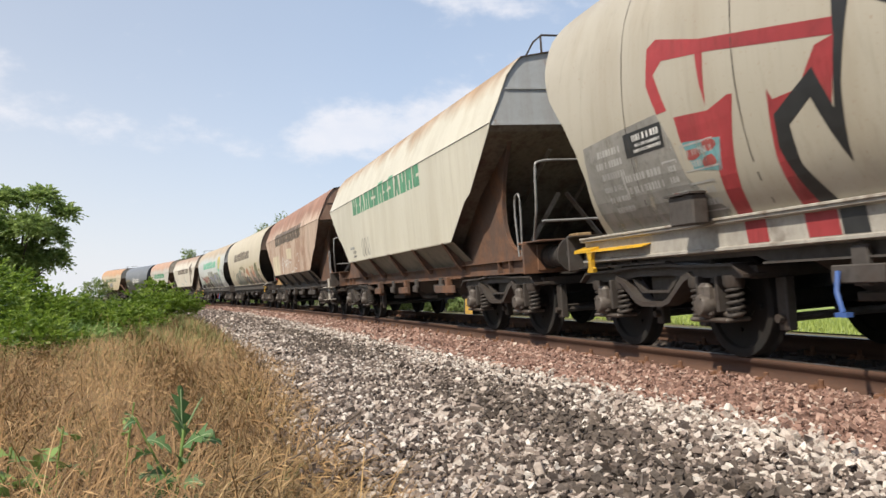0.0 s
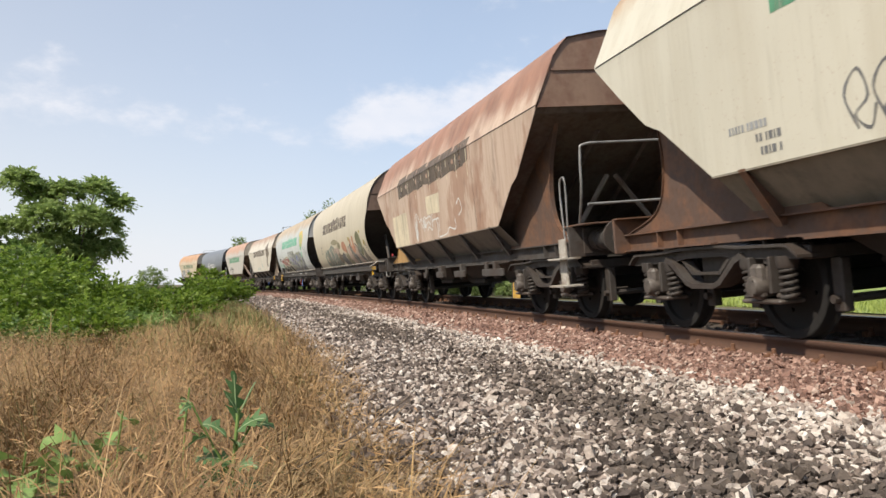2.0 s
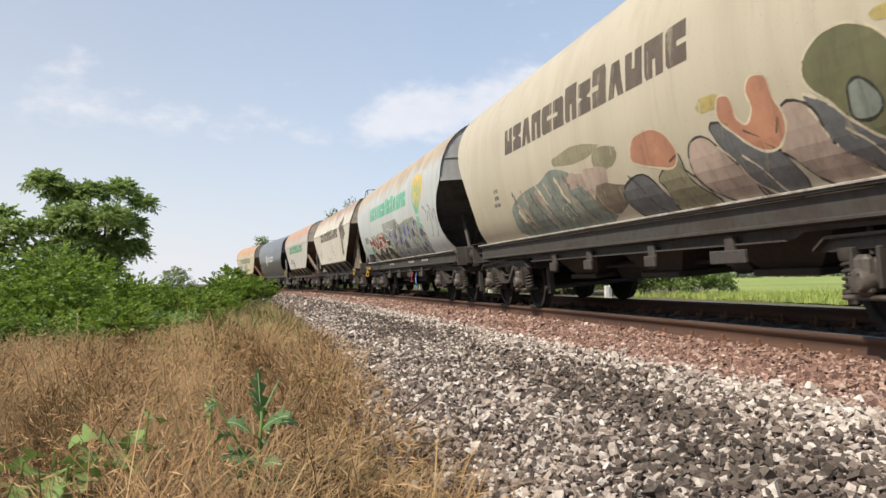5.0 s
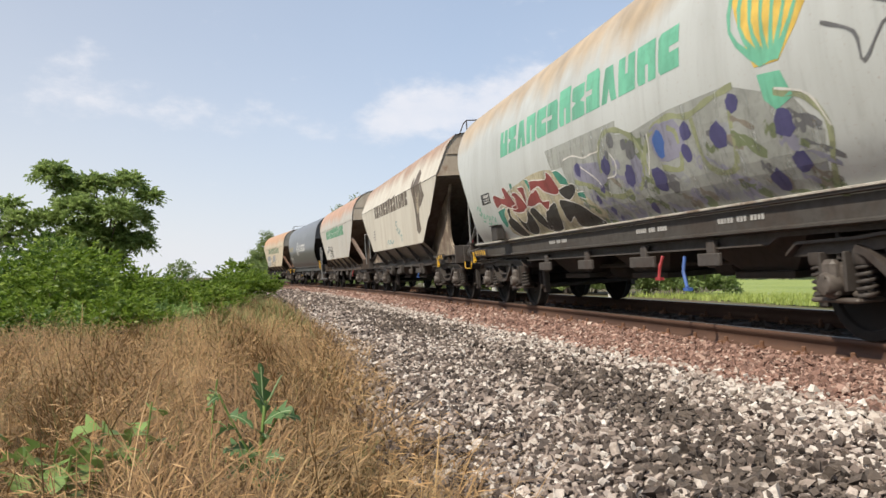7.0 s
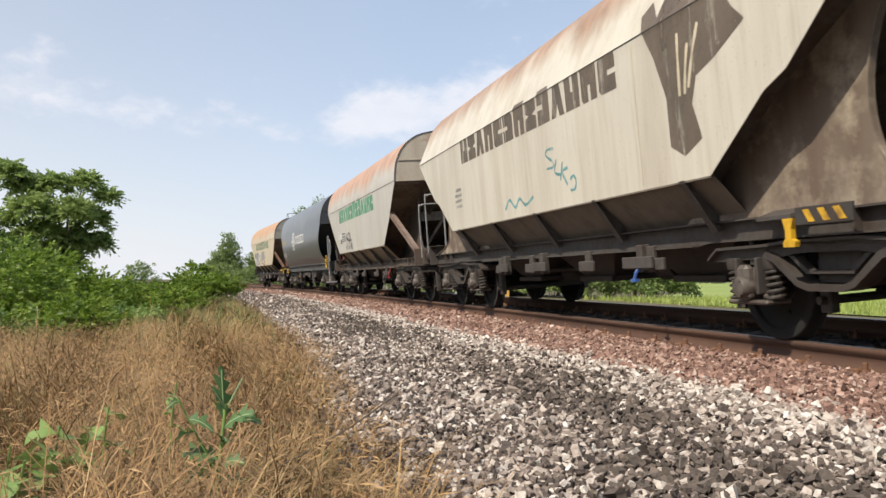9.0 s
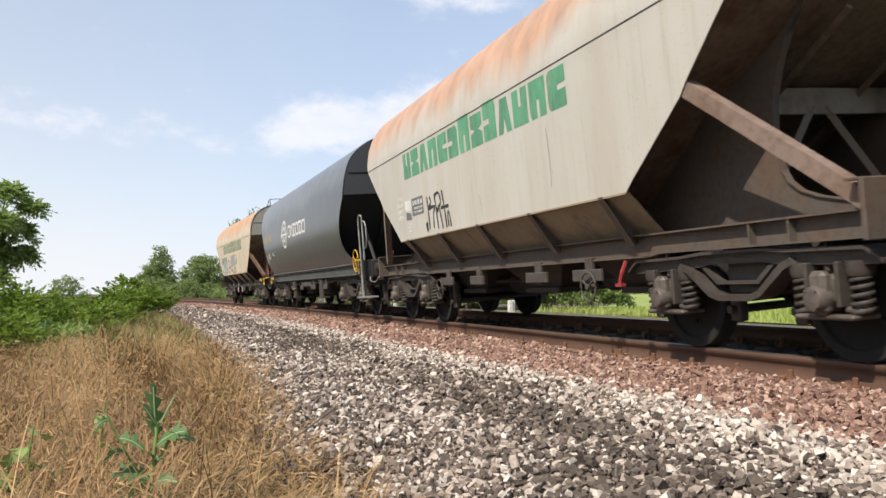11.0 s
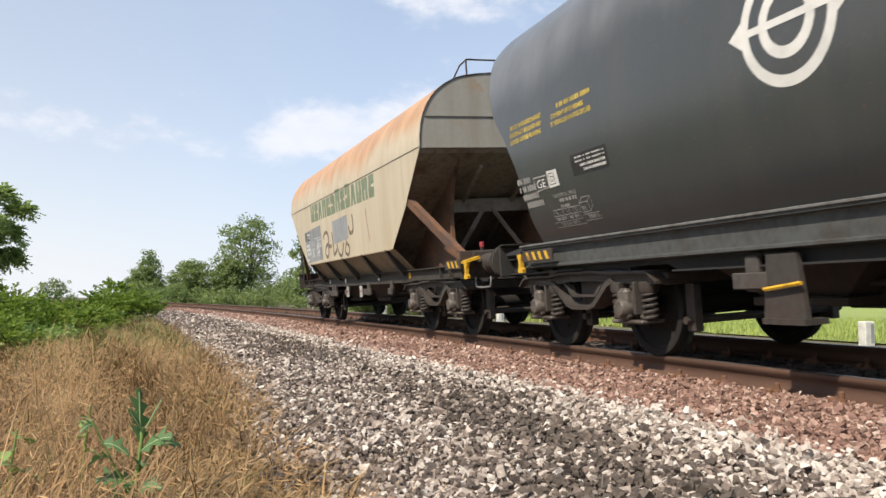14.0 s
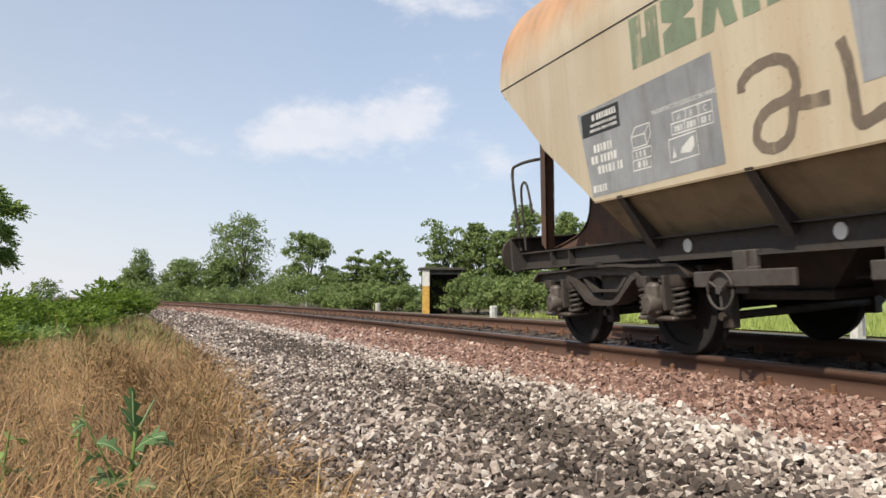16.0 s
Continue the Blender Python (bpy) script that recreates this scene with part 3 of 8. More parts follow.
    for k in range(1, 118):
        copy_thing(ob, rail_frame(2.0 + 0.6 * k))


fastenings()
sleepers()


# ------------------------------------------------------------------ the train
# Wagon space: x to the far side, y towards the train's tail, z up from the rail head.
R_WHEEL = 0.46


def curve_through(pts, n):
    """Smooth line through points (Catmull-Rom), n steps a span."""
    P = [Vector(p) for p in pts]
    P = [2 * P[0] - P[1]] + P + [2 * P[-1] - P[-2]]
    out = []
    for a, b, c, d in zip(P, P[1:], P[2:], P[3:]):
        for k in range(n):
            t = k / n
            out.append(0.5 * ((2 * b) + (c - a) * t + (2 * a - 5 * b + 4 * c - d) * t * t + (3 * b - a - 3 * c + d) * t ** 3))
    return out + [P[-2]]


class Shape:
    """The outside of a hopper body: half profile (off, z) from the lower edge of the side sheet to the ridge,
    and how far the side sheets (edge) and the end sheet (end) draw back from the wagon's end at each height."""

    def __init__(self, half, edge, end, crease, edge_rear=None, end_rear=None):
        self.half, self.crease = half, crease
        self.edges = {-1: edge, 1: edge_rear or edge}
        self.ends = {-1: end, 1: end_rear or end}

    def width(self, z):
        return float(np.interp(z, [q[1] for q in self.half], [-q[0] for q in self.half]))

    def inset(self, z, sgn=-1):
        t = self.edges[sgn]
        return float(np.interp(z, [q[0] for q in t], [q[1] for q in t]))

    def deep(self, z, sgn=-1):
        t = self.ends[sgn]
        return float(np.interp(z, [q[0] for q in t], [q[1] for q in t]))


def smooth(pts, n=3):
    return [(p.x, p.y) for p in curve_through([(a, b, 0) for a, b in pts], n)]


FLAT_SIDE = [(-1.42, 1.38), (-1.425, 1.6), (-1.435, 2.0), (-1.445, 2.4), (-1.45, 2.74), (-1.455, 2.79)]
HALF_ANGULAR = FLAT_SIDE + [(-1.31, 3.10), (-1.17, 3.41), (-1.06, 3.55), (-0.95, 3.66), (-0.5, 3.74), (0.0, 3.77)]
HALF_ARCHED = FLAT_SIDE + smooth([(-1.45, 2.92), (-1.40, 3.18), (-1.28, 3.44), (-1.07, 3.67), (-0.70, 3.85), (0, 3.93)])
HALF_ROUND = smooth([(-1.16, 1.10), (-1.36, 1.45), (-1.47, 2.0), (-1.47, 2.53), (-1.385, 3.02), (-1.12, 3.49), (-0.64, 3.80), (0, 3.90)], 4)
HALF_TALL = smooth([(-1.16, 1.10), (-1.36, 1.45), (-1.47, 2.0), (-1.46, 2.55), (-1.37, 3.05), (-1.18, 3.46), (-0.72, 3.80), (0, 3.92)], 4)
ANGULAR = Shape(HALF_ANGULAR, [(1.38, 2.0), (1.75, 1.46), (1.93, 1.20), (2.0, 0.98), (2.4, 0.46), (2.76, 0.02), (2.8, 0.0), (4, 0.0)], [(0.95, 3.0), (1.4, 2.3), (2.0, 1.45), (2.70, 0.06), (2.76, 0.02), (4, 0.04)], 2.74)
ARCHED = Shape(HALF_ARCHED, [(1.39, 1.75), (2.03, 0.83), (2.10, 0.78), (2.74, 0.04), (2.8, 0.0), (4, 0.06)], [(0.95, 2.9), (1.4, 2.2), (2.0, 1.4), (2.50, 0.22), (2.68, 0.08), (2.76, 0.03), (4, 0.08)], 2.74)
R_EDGE = [(1.10, 0.02), (1.15, 0.02), (1.26, 0.15), (1.41, 0.30), (1.58, 0.44), (1.8, 0.52), (2.0, 0.50), (2.2, 0.43), (2.41, 0.30), (2.60, 0.08), (2.75, 0.0), (4, 0.02)]
H_EDGE = [(1.10, 0.10), (1.21, 0.22), (1.29, 0.40), (1.45, 0.57), (1.62, 0.64), (1.85, 0.61), (2.11, 0.46), (2.34, 0.27), (2.56, 0.08), (2.84, 0.06), (4, 0.10)]
R_END = [(0.95, 1.9), (1.5, 1.35), (2.0, 0.80), (2.56, 0.12), (2.62, 0.03), (4, 0.05)]
R_EDGE_REAR = [(1.10, 0.92), (1.4, 0.98), (1.7, 1.00), (2.0, 0.90), (2.3, 0.70), (2.64, 0.36), (3.0, 0.16), (3.4, 0.0), (4, 0.0)]
R_END_REAR = [(0.95, 2.6), (1.5, 1.95), (2.0, 1.45), (2.56, 0.60), (2.64, 0.40), (3.0, 0.18), (3.4, 0.04), (4, 0.04)]
ROUND = Shape(HALF_ROUND, R_EDGE, R_END, 2.6, R_EDGE_REAR, R_END_REAR)
ROUND_TALL = Shape(HALF_TALL, H_EDGE, R_END, 2.6, R_EDGE_REAR, R_END_REAR)


def shell(parent, shape, front, rear, paint, label):
    """Side sheets and roof in one bent skin."""
    bm = bmesh.new()
    prof = shape.half + [(-a, z) for a, z in shape.half[-2::-1]]
    n = 14
    rows = []
    fine = [prof[0]]
    for (o0, z0), (o1, z1) in zip(prof, prof[1:]):
        m = max(1, math.ceil(abs(z1 - z0) / 0.12))
        fine += [(o0 + (o1 - o0) * k / m, z0 + (z1 - z0) * k / m) for k in range(1, m + 1)]
    for off, z in fine:
        a, b = -front + shape.inset(z), rear - shape.inset(z, 1)
        rows.append([bm.verts.new((off, a + (b - a) * i / n, z)) for i in range(n + 1)])
    for A, B in zip(rows, rows[1:]):
        for i in range(n):
            bm.faces.new((A[i], A[i + 1], B[i + 1], B[i]))
    ob = part("body_shell", bm, paint, parent, label, 18)
    md = ob.modifiers.new("thickness", "SOLIDIFY")
    md.thickness, md.offset, md.use_rim = 0.008, -1, False
    return ob


def end_sheet(parent, shape, front, upper, lower, sign):
    """The upright upper end and, as a part of its own, the sloping hopper sheet below it."""
    top = shape.half[-1][1]
    low = [0.95, 1.2, 1.4, 1.7, 2.0, 2.35, shape.crease - 0.05, shape.crease + 0.02]
    high = [shape.crease + 0.02] + list(np.linspace(shape.crease + 0.12, top - 0.02, 12))
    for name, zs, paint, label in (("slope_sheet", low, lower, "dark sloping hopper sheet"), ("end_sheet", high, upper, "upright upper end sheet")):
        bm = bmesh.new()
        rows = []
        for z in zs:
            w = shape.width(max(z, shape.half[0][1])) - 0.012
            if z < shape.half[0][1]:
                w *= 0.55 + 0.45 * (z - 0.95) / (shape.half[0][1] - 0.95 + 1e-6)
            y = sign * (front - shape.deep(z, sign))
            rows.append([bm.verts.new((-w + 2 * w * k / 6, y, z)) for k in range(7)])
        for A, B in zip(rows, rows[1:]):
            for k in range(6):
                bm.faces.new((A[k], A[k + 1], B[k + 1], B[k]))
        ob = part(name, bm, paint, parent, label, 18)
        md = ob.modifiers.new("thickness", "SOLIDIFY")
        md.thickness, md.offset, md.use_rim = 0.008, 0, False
    # stiffeners: a folded rib across the upper end and a bar along the crease
    bm = bmesh.new()
    for z in (shape.crease + 0.03, shape.crease + 0.5):
        w = shape.width(z) - 0.05
        y = sign * (front - shape.deep(z, sign) + 0.012)
        box(bm, -w, w, y - 0.012, y + 0.012, z - 0.012, z + 0.012)
    part("end_rib", bm, upper, parent)
    bm = bmesh.new()
    for x in (-0.42, 0.42):
        y0, y1 = sign * (front - shape.deep(2.5, sign) + 0.02), sign * (front - shape.deep(1.2, sign) + 0.02)
        tube(bm, [(x, y0, 2.5), (x, y1, 1.2)], 0.035, 4)
    part("slope_rib", bm, lower, parent)


def on_side(shape, y, z, lift=0.006):
    return (-shape.width(z) - lift * 0.35, y, z)


def painted(parent, name, shape, outline, material, label="", lift=0.006):
    """A flat patch of paint on the near side: outline (y, z), filled and laid on the sheet in small pieces."""
    bm = bmesh.new()
    f = bm.faces.new([bm.verts.new((0, y, z)) for y, z in outline])
    f.normal_update()
    bmesh.ops.triangulate(bm, faces=[f])
    z0, z1 = min(q[1] for q in outline), max(q[1] for q in outline)
    steps = [q[1] for q in shape.half if z0 < q[1] < z1]
    for z in steps:
        bmesh.ops.bisect_plane(bm, geom=bm.verts[:] + bm.edges[:] + bm.faces[:], plane_co=(0, 0, z), plane_no=(0, 0, 1))
    for v in bm.verts:
        v.co = Vector(on_side(shape, v.co.y, v.co.z, lift))
    return part(name, bm, material, parent, label)


def stroke(parent, name, shape, pts, width, material, label="", smooth=4, lift=0.007, sway=0.12, jitter=0.0):
    """A sprayed line on the near side through (y, z)."""
    P = [(p.x, p.y) for p in curve_through([(a, b, 0) for a, b in pts], smooth)] if smooth > 1 else pts
    if jitter:
        rng = random.Random(len(P) + int(pts[0][0] * 100))
        P = [(y + rng.uniform(-jitter, jitter), z + rng.uniform(-jitter, jitter)) for y, z in P]
    bm = bmesh.new()
    prev = None
    for i, (y, z) in enumerate(P):
        a, b = P[max(0, i - 1)], P[min(len(P) - 1, i + 1)]
        d = Vector((b[0] - a[0], b[1] - a[1]))
        d = d.normalized() if d.length else Vector((1, 0))
        w = width * (0.5 if i in (0, len(P) - 1) else 0.5 + sway * math.sin(i * 1.7))
        q = [bm.verts.new(on_side(shape, y - d.y * w, z + d.x * w, lift)), bm.verts.new(on_side(shape, y + d.y * w, z - d.x * w, lift))]
        if prev:
            bm.faces.new((prev[0], prev[1], q[1], q[0]))
        prev = q
    return part(name, bm, material, parent, label)


def bars(parent, name, shape, y0, z0, count, length, height, gap, material, label, seed=1):
    """Rows of small unreadable writing as plain bars, from the top down."""
    bm = bmesh.new()
    rng = random.Random(seed)
    for k in range(count):
        z = z0 - k * (height + gap)
        y = y0
        while y < y0 + length * rng.uniform(0.75, 1.0):
            w = height * rng.uniform(0.32, 0.75)
            vs = [bm.verts.new(on_side(shape, yy, zz, 0.009)) for yy, zz in ((y, z), (y + w, z), (y + w, z - height), (y, z - height))]
            bm.faces.new(vs)
            y += w + height * rng.choice((0.26, 0.26, 0.26, 0.7))
    ob = part(name, bm, material, parent, label)
    ob["kind"] = "stuff"
    return ob


def lettering(parent, shape, y, z, size, words, material, label, width=0.0, bold=0.0):
    """Readable painted words on the near side; y is where they begin, towards the tail."""
    cu = bpy.data.curves.new("lettering", "FONT")
    cu.body, cu.size, cu.resolution_u, cu.offset = words, size, 2, bold * size
    tmp = bpy.data.objects.new("lettering_outline", cu)
    me = bpy.data.meshes.new_from_object(tmp)
    bpy.data.objects.remove(tmp)
    fit = width / max(v.co.x for v in me.vertices) if width else 1.0
    for v in me.vertices:
        v.co = Vector(on_side(shape, y - v.co.x * fit, z + v.co.y, 0.010))
    me.materials.clear()
    me.materials.append(material)
    ob = new("lettering", me)
    ob.parent = parent
    ob["label"] = label
    return ob


def name_blocks(parent, shape, y0, z0, width, height, material, label, drop=0.0, count=13, lift=0.007):
    """The painted fleet name, as a row of plain slab shapes; y0 is the tail end, reading towards the front."""
    pitch = width / count
    # upright blocks cut by slits and notches, so that the row has the colour and density of the painted name
    slabs = [
        [(0.0, 0.0), (0.0, 1.0), (0.42, 1.0), (0.42, 0.52), (0.58, 0.52), (0.58, 1.0), (1.0, 1.0), (1.0, 0.0)],
        [(0.10, 0.0), (0.0, 0.12), (0.0, 1.0), (1.0, 1.0), (1.0, 0.0), (0.60, 0.0), (0.60, 0.46), (0.44, 0.46), (0.44, 0.0)],
        [(0.0, 0.0), (0.24, 1.0), (0.76, 1.0), (1.0, 0.0), (0.64, 0.0), (0.50, 0.40), (0.36, 0.0)],
        [(0.0, 0.12), (0.0, 0.88), (0.12, 1.0), (1.0, 1.0), (1.0, 0.58), (0.55, 0.58), (0.55, 0.44), (1.0, 0.44), (1.0, 0.0), (0.12, 0.0)],
        [(0.0, 0.0), (0.0, 0.40), (0.34, 0.50), (0.0, 0.60), (0.0, 1.0), (1.0, 1.0), (1.0, 0.60), (0.66, 0.50), (1.0, 0.40), (1.0, 0.0)],
        [(0.0, 0.0), (0.0, 1.0), (1.0, 1.0), (1.0, 0.0), (0.58, 0.0), (0.58, 0.62), (0.42, 0.62), (0.42, 0.0)],
        [(0.0, 0.0), (0.0, 0.42), (0.45, 0.42), (0.45, 0.56), (0.0, 0.56), (0.0, 1.0), (0.86, 1.0), (1.0, 0.86), (1.0, 0.0)],
    ]
    order = (0, 4, 2, 5, 3, 6, 1, 4, 6, 2, 0, 1, 3)
    for k in range(count):
        w = pitch * 0.88
        a = y0 - k * pitch
        z = z0 - drop * k / count
        h = height * (1.16 if k in (6, 8) else 1.0)
        painted(parent, "painted_block", shape, [(a - w * u, z + h * v) for u, v in slabs[order[k % 13]]], material, label if k == 0 else "", lift)


# ---- running gear
def coil(r, h, wire, turns):
    bm = bmesh.new()
    n = int(turns * 10)
    tube(bm, [(r * math.cos(k / 10 * math.tau), r * math.sin(k / 10 * math.tau), h * k / n) for k in range(n + 1)], wire, 6)
    return bm


def wheel_mesh():
    bm = bmesh.new()
    lathe(bm, [(-0.012, 0.07), (0.03, 0.085), (0.03, 0.12), (-0.005, 0.16), (0.0, 0.30), (-0.025, 0.375), (-0.055, 0.385), (-0.062, 0.40), (-0.062, 0.455), (-0.058, 0.4605),
               (0.030, 0.464), (0.040, 0.478), (0.058, 0.490), (0.072, 0.480), (0.072, 0.39), (0.03, 0.375), (0.045, 0.30), (0.05, 0.16), (0.09, 0.12), (0.13, 0.11), (0.13, 0.08)], 32)
    for k in range(4):
        q = k * math.tau / 4
        lathe(bm, [(-0.02, 0.02), (0.0, 0.02)], 6, "x", (0, 0.24 * math.cos(q), 0.24 * math.sin(q)))
    return mesh_of("wheel", bm, WHEEL, 35)


WHEEL_MESH = wheel_mesh()
SPRING_MESH = mesh_of("coil_spring", coil(0.064, 0.27, 0.0145, 5.2), BOGIE, 60)


def axle_box_mesh():
    bm = bmesh.new()
    lathe(bm, [(-0.19, 0.05), (-0.185, 0.085), (-0.165, 0.098), (-0.10, 0.102), (-0.02, 0.11), (0.14, 0.11)], 18)
    box(bm, -0.15, -0.05, -0.085, 0.085, -0.12, 0.20, 0.035)
    box(bm, -0.08, 0.12, -0.15, 0.15, -0.05, 0.17, 0.03)
    box(bm, -0.11, 0.13, -0.31, 0.31, -0.155, -0.115, 0.015)
    box(bm, -0.05, 0.06, -0.33, -0.15, -0.115, -0.06, 0.02)
    box(bm, -0.05, 0.06, 0.15, 0.33, -0.115, -0.06, 0.02)
    for k in range(4):
        q = math.tau * (k + 0.5) / 4
        lathe(bm, [(-0.20, 0.010), (-0.17, 0.010)], 6, "x", (0, 0.07 * math.cos(q), 0.085 * math.sin(q)))
    return mesh_of("axle_box", bm, BOXES, 30)


BOX_MESH = axle_box_mesh()
BOX_MESH.transform(Matrix.Diagonal((1.0, 0.84, 0.92, 1.0)))


def frame_mesh():
    """Bogie frame: straight top girders with a bent fish-belly strap in the middle, a bolster and end beams."""
    bm = bmesh.new()
    up = [(-1.42, 0.70), (-1.28, 0.79), (-0.62, 0.80), (-0.35, 0.82), (0.35, 0.82), (0.62, 0.80), (1.28, 0.79), (1.42, 0.70)]
    beam = up + [(1.40, 0.67), (0.64, 0.69), (0.46, 0.70), (0.30, 0.72), (-0.30, 0.72), (-0.46, 0.70), (-0.64, 0.69), (-1.40, 0.67)]
    strap = [(0.68, 0.70), (0.56, 0.66), (0.30, 0.47), (0.18, 0.435), (-0.18, 0.435), (-0.30, 0.47), (-0.56, 0.66), (-0.68, 0.70)]
    inner = [(a * 0.93, b + 0.045) for a, b in strap[::-1]]
    for x in (-1.0, 1.0):
        prism(bm, beam, x - 0.05, x + 0.05)
        prism(bm, [(a, b + 0.004) for a, b in up] + [(a, b - 0.02) for a, b in up[::-1]], x - 0.11, x + 0.11)
        prism(bm, strap + inner, x - 0.09, x + 0.09)
        prism(bm, [(0.42, 0.70), (0.24, 0.56), (-0.24, 0.56), (-0.42, 0.70), (-0.36, 0.70), (-0.21, 0.585), (0.21, 0.585), (0.36, 0.70)], x - 0.04, x + 0.04)
        for y in (-0.9, 0.9):
            for d in (-0.245, 0.245):
                lathe(bm, [(0.60, 0.078), (0.63, 0.09), (0.70, 0.09)], 14, "z", (x, y + d, 0))
            for d in (-0.135, 0.135):
                box(bm, x - 0.10, x + 0.06, y + d - 0.018, y + d + 0.018, 0.40, 0.70, 0.008)
            tube(bm, [(x - 0.02, y, 0.64), (x - 0.02, y, 0.90)], 0.02, 8)
            lathe(bm, [(0.84, 0.035), (0.87, 0.035)], 8, "z", (x - 0.02, y, 0))
    box(bm, -0.94, 0.94, -0.24, 0.24, 0.46, 0.80, 0.03)
    for y in (-1.36, 1.36):
        box(bm, -0.98, 0.98, y - 0.05, y + 0.05, 0.66, 0.77, 0.01)
    lathe(bm, [(0.78, 0.20), (0.92, 0.20)], 16, "z")
    for y in (-0.36, 0.36, -1.44, 1.44):
        tube(bm, [(-0.85, y, 0.34), (0.85, y, 0.34)], 0.035, 8)
        for x in (-0.75, 0.75):
            box(bm, x - 0.045, x + 0.045, y - 0.06, y + 0.06, 0.24, 0.66, 0.01)
    return mesh_of("bogie_frame", bm, BOGIE, 30)


FRAME_MESH = frame_mesh()


def link_part(name, mesh, parent, m, label=""):
    ob = new(name, mesh)
    ob.parent = parent
    ob.matrix_local = m
    if label:
        ob["label"] = label
    return ob


wheelsets = []   # (object, its place in the wagon, turn at the start)


def bogie(wagon, y, box_label=""):
    b = link_part("bogie", FRAME_MESH, wagon, pose(0, y, 0), "dusty dark steel two-axle bogie frame")
    for dy in (-0.9, 0.9):
        for x, rz in ((-1.0, 0), (1.0, 180)):
            link_part("axle_box", BOX_MESH, b, pose(x, dy, R_WHEEL, 0, 0, rz), box_label)
            for d in (-0.245, 0.245):
                link_part("coil_spring", SPRING_MESH, b, pose(x, dy + d, R_WHEEL - 0.115))
        bm = bmesh.new()
        lathe(bm, [(-0.90, 0.06), (-0.62, 0.085), (-0.4, 0.08), (0.4, 0.08), (0.62, 0.085), (0.90, 0.06)], 14)
        ws = part("wheelset", bm, WHEEL, wagon, "dark steel axle with two solid wheels", 30, pose(0, y + dy, R_WHEEL))
        link_part("wheel", WHEEL_MESH, ws, pose(-0.75, 0, 0))
        link_part("wheel", WHEEL_MESH, ws, pose(0.75, 0, 0, 0, 0, 180))
        wheelsets.append((ws, y + dy))
    return b


def buffers(wagon, half, material):
    for sgn in (-1, 1):
        for x in (-0.875, 0.875):
            bm = bmesh.new()
            prof = [(half - 0.66, 0.155), (half - 0.62, 0.155), (half - 0.62, 0.125), (half - 0.50, 0.125), (half - 0.49, 0.14), (half - 0.44, 0.14), (half - 0.43, 0.125), (half - 0.27, 0.125), (half - 0.25, 0.135), (half - 0.22, 0.135), (half - 0.21, 0.10), (half - 0.035, 0.10), (half - 0.035, 0.21), (half - 0.012, 0.215), (half, 0.14)]
            lathe(bm, [(sgn * a, r) for a, r in prof], 20, "y", (x, 0, 1.02))
            part("buffer", bm, material, wagon, "", 30)
        bm = bmesh.new()
        tube(bm, [(0.0, sgn * (half - 0.7), 1.0), (0.0, sgn * (half - 0.42), 1.0)], 0.035, 8)
        tube(bm, [(-0.09, sgn * (half - 0.45), 1.0), (-0.07, sgn * (half + 0.02), 0.97), (0.07, sgn * (half + 0.02), 0.97), (0.09, sgn * (half - 0.45), 1.0)], 0.022, 8)
        box(bm, -0.06, 0.06, sgn * (half - 0.36) - 0.05, sgn * (half - 0.36) + 0.05, 0.94, 1.09, 0.015)
        part("coupling", bm, FRAME_DARK, wagon, "", 30)
        for x, dz in ((-0.35, 0.0), (0.42, 0.05)):
            bm = bmesh.new()
            tube(bm, [tuple(p) for p in curve_through([(x, sgn * (half - 0.68), 0.84), (x, sgn * (half - 0.52), 0.80), (x * 0.8, sgn * (half - 0.36), 0.56 + dz), (x * 0.5, sgn * (half - 0.1), 0.50 + dz), (x * 0.3, sgn * (half + 0.02), 0.62)], 5)], 0.022, 8)
            part("brake_hose", bm, RUBBER, wagon, "", 60)


def underframe(wagon, half, material, deep=0.0):
    """Solebars, headstocks and centre girder; deep: how much lower the solebars hang between the bogies."""
    h = half - 0.66
    for x in (-1.06, 1.06):
        bm = bmesh.new()
        s = 1 if x > 0 else -1
        lo = 0.82 - deep
        prism(bm, [(-h, 0.84), (-h, 1.02), (h, 1.02), (h, 0.84), (3.35, 0.84), (3.2, lo), (-3.2, lo), (-3.35, 0.84)], x - 0.012, x + 0.012)
        box(bm, min(x, x + s * 0.08), max(x, x + s * 0.08), -h, h, 1.008, 1.024)
        box(bm, min(x, x + s * 0.08), max(x, x + s * 0.08), -3.2, 3.2, lo - 0.004, lo + 0.012)
        for y in (-h, h):
            box(bm, min(x, x + s * 0.08), max(x, x + s * 0.08), min(y, y * 0.72), max(y, y * 0.72), 0.836, 0.852)
        for y in (-h + 0.75, -h + 1.15, h - 1.15, h - 0.75):
            box(bm, min(x, x + s * 0.075), max(x, x + s * 0.075), y - 0.008, y + 0.008, 0.85, 1.01)
        part("solebar", bm, material, wagon)
    for s in (-1, 1):
        bm = bmesh.new()
        box(bm, -1.25, 1.25, s * h - 0.02, s * h + 0.02, 0.82, 1.20, 0.006)
        box(bm, -1.25, 1.25, min(s * h, s * (h - 0.12)), max(s * h, s * (h - 0.12)), 1.19, 1.205)
        for x in (-0.875, 0.875):
            box(bm, x - 0.19, x + 0.19, s * h + s * 0.02 - 0.015, s * h + s * 0.02 + 0.015, 0.85, 1.19, 0.01)
        part("headstock", bm, material, wagon)
    bm = bmesh.new()
    box(bm, -0.30, 0.30, -h, h, 0.78, 1.0, 0.01)
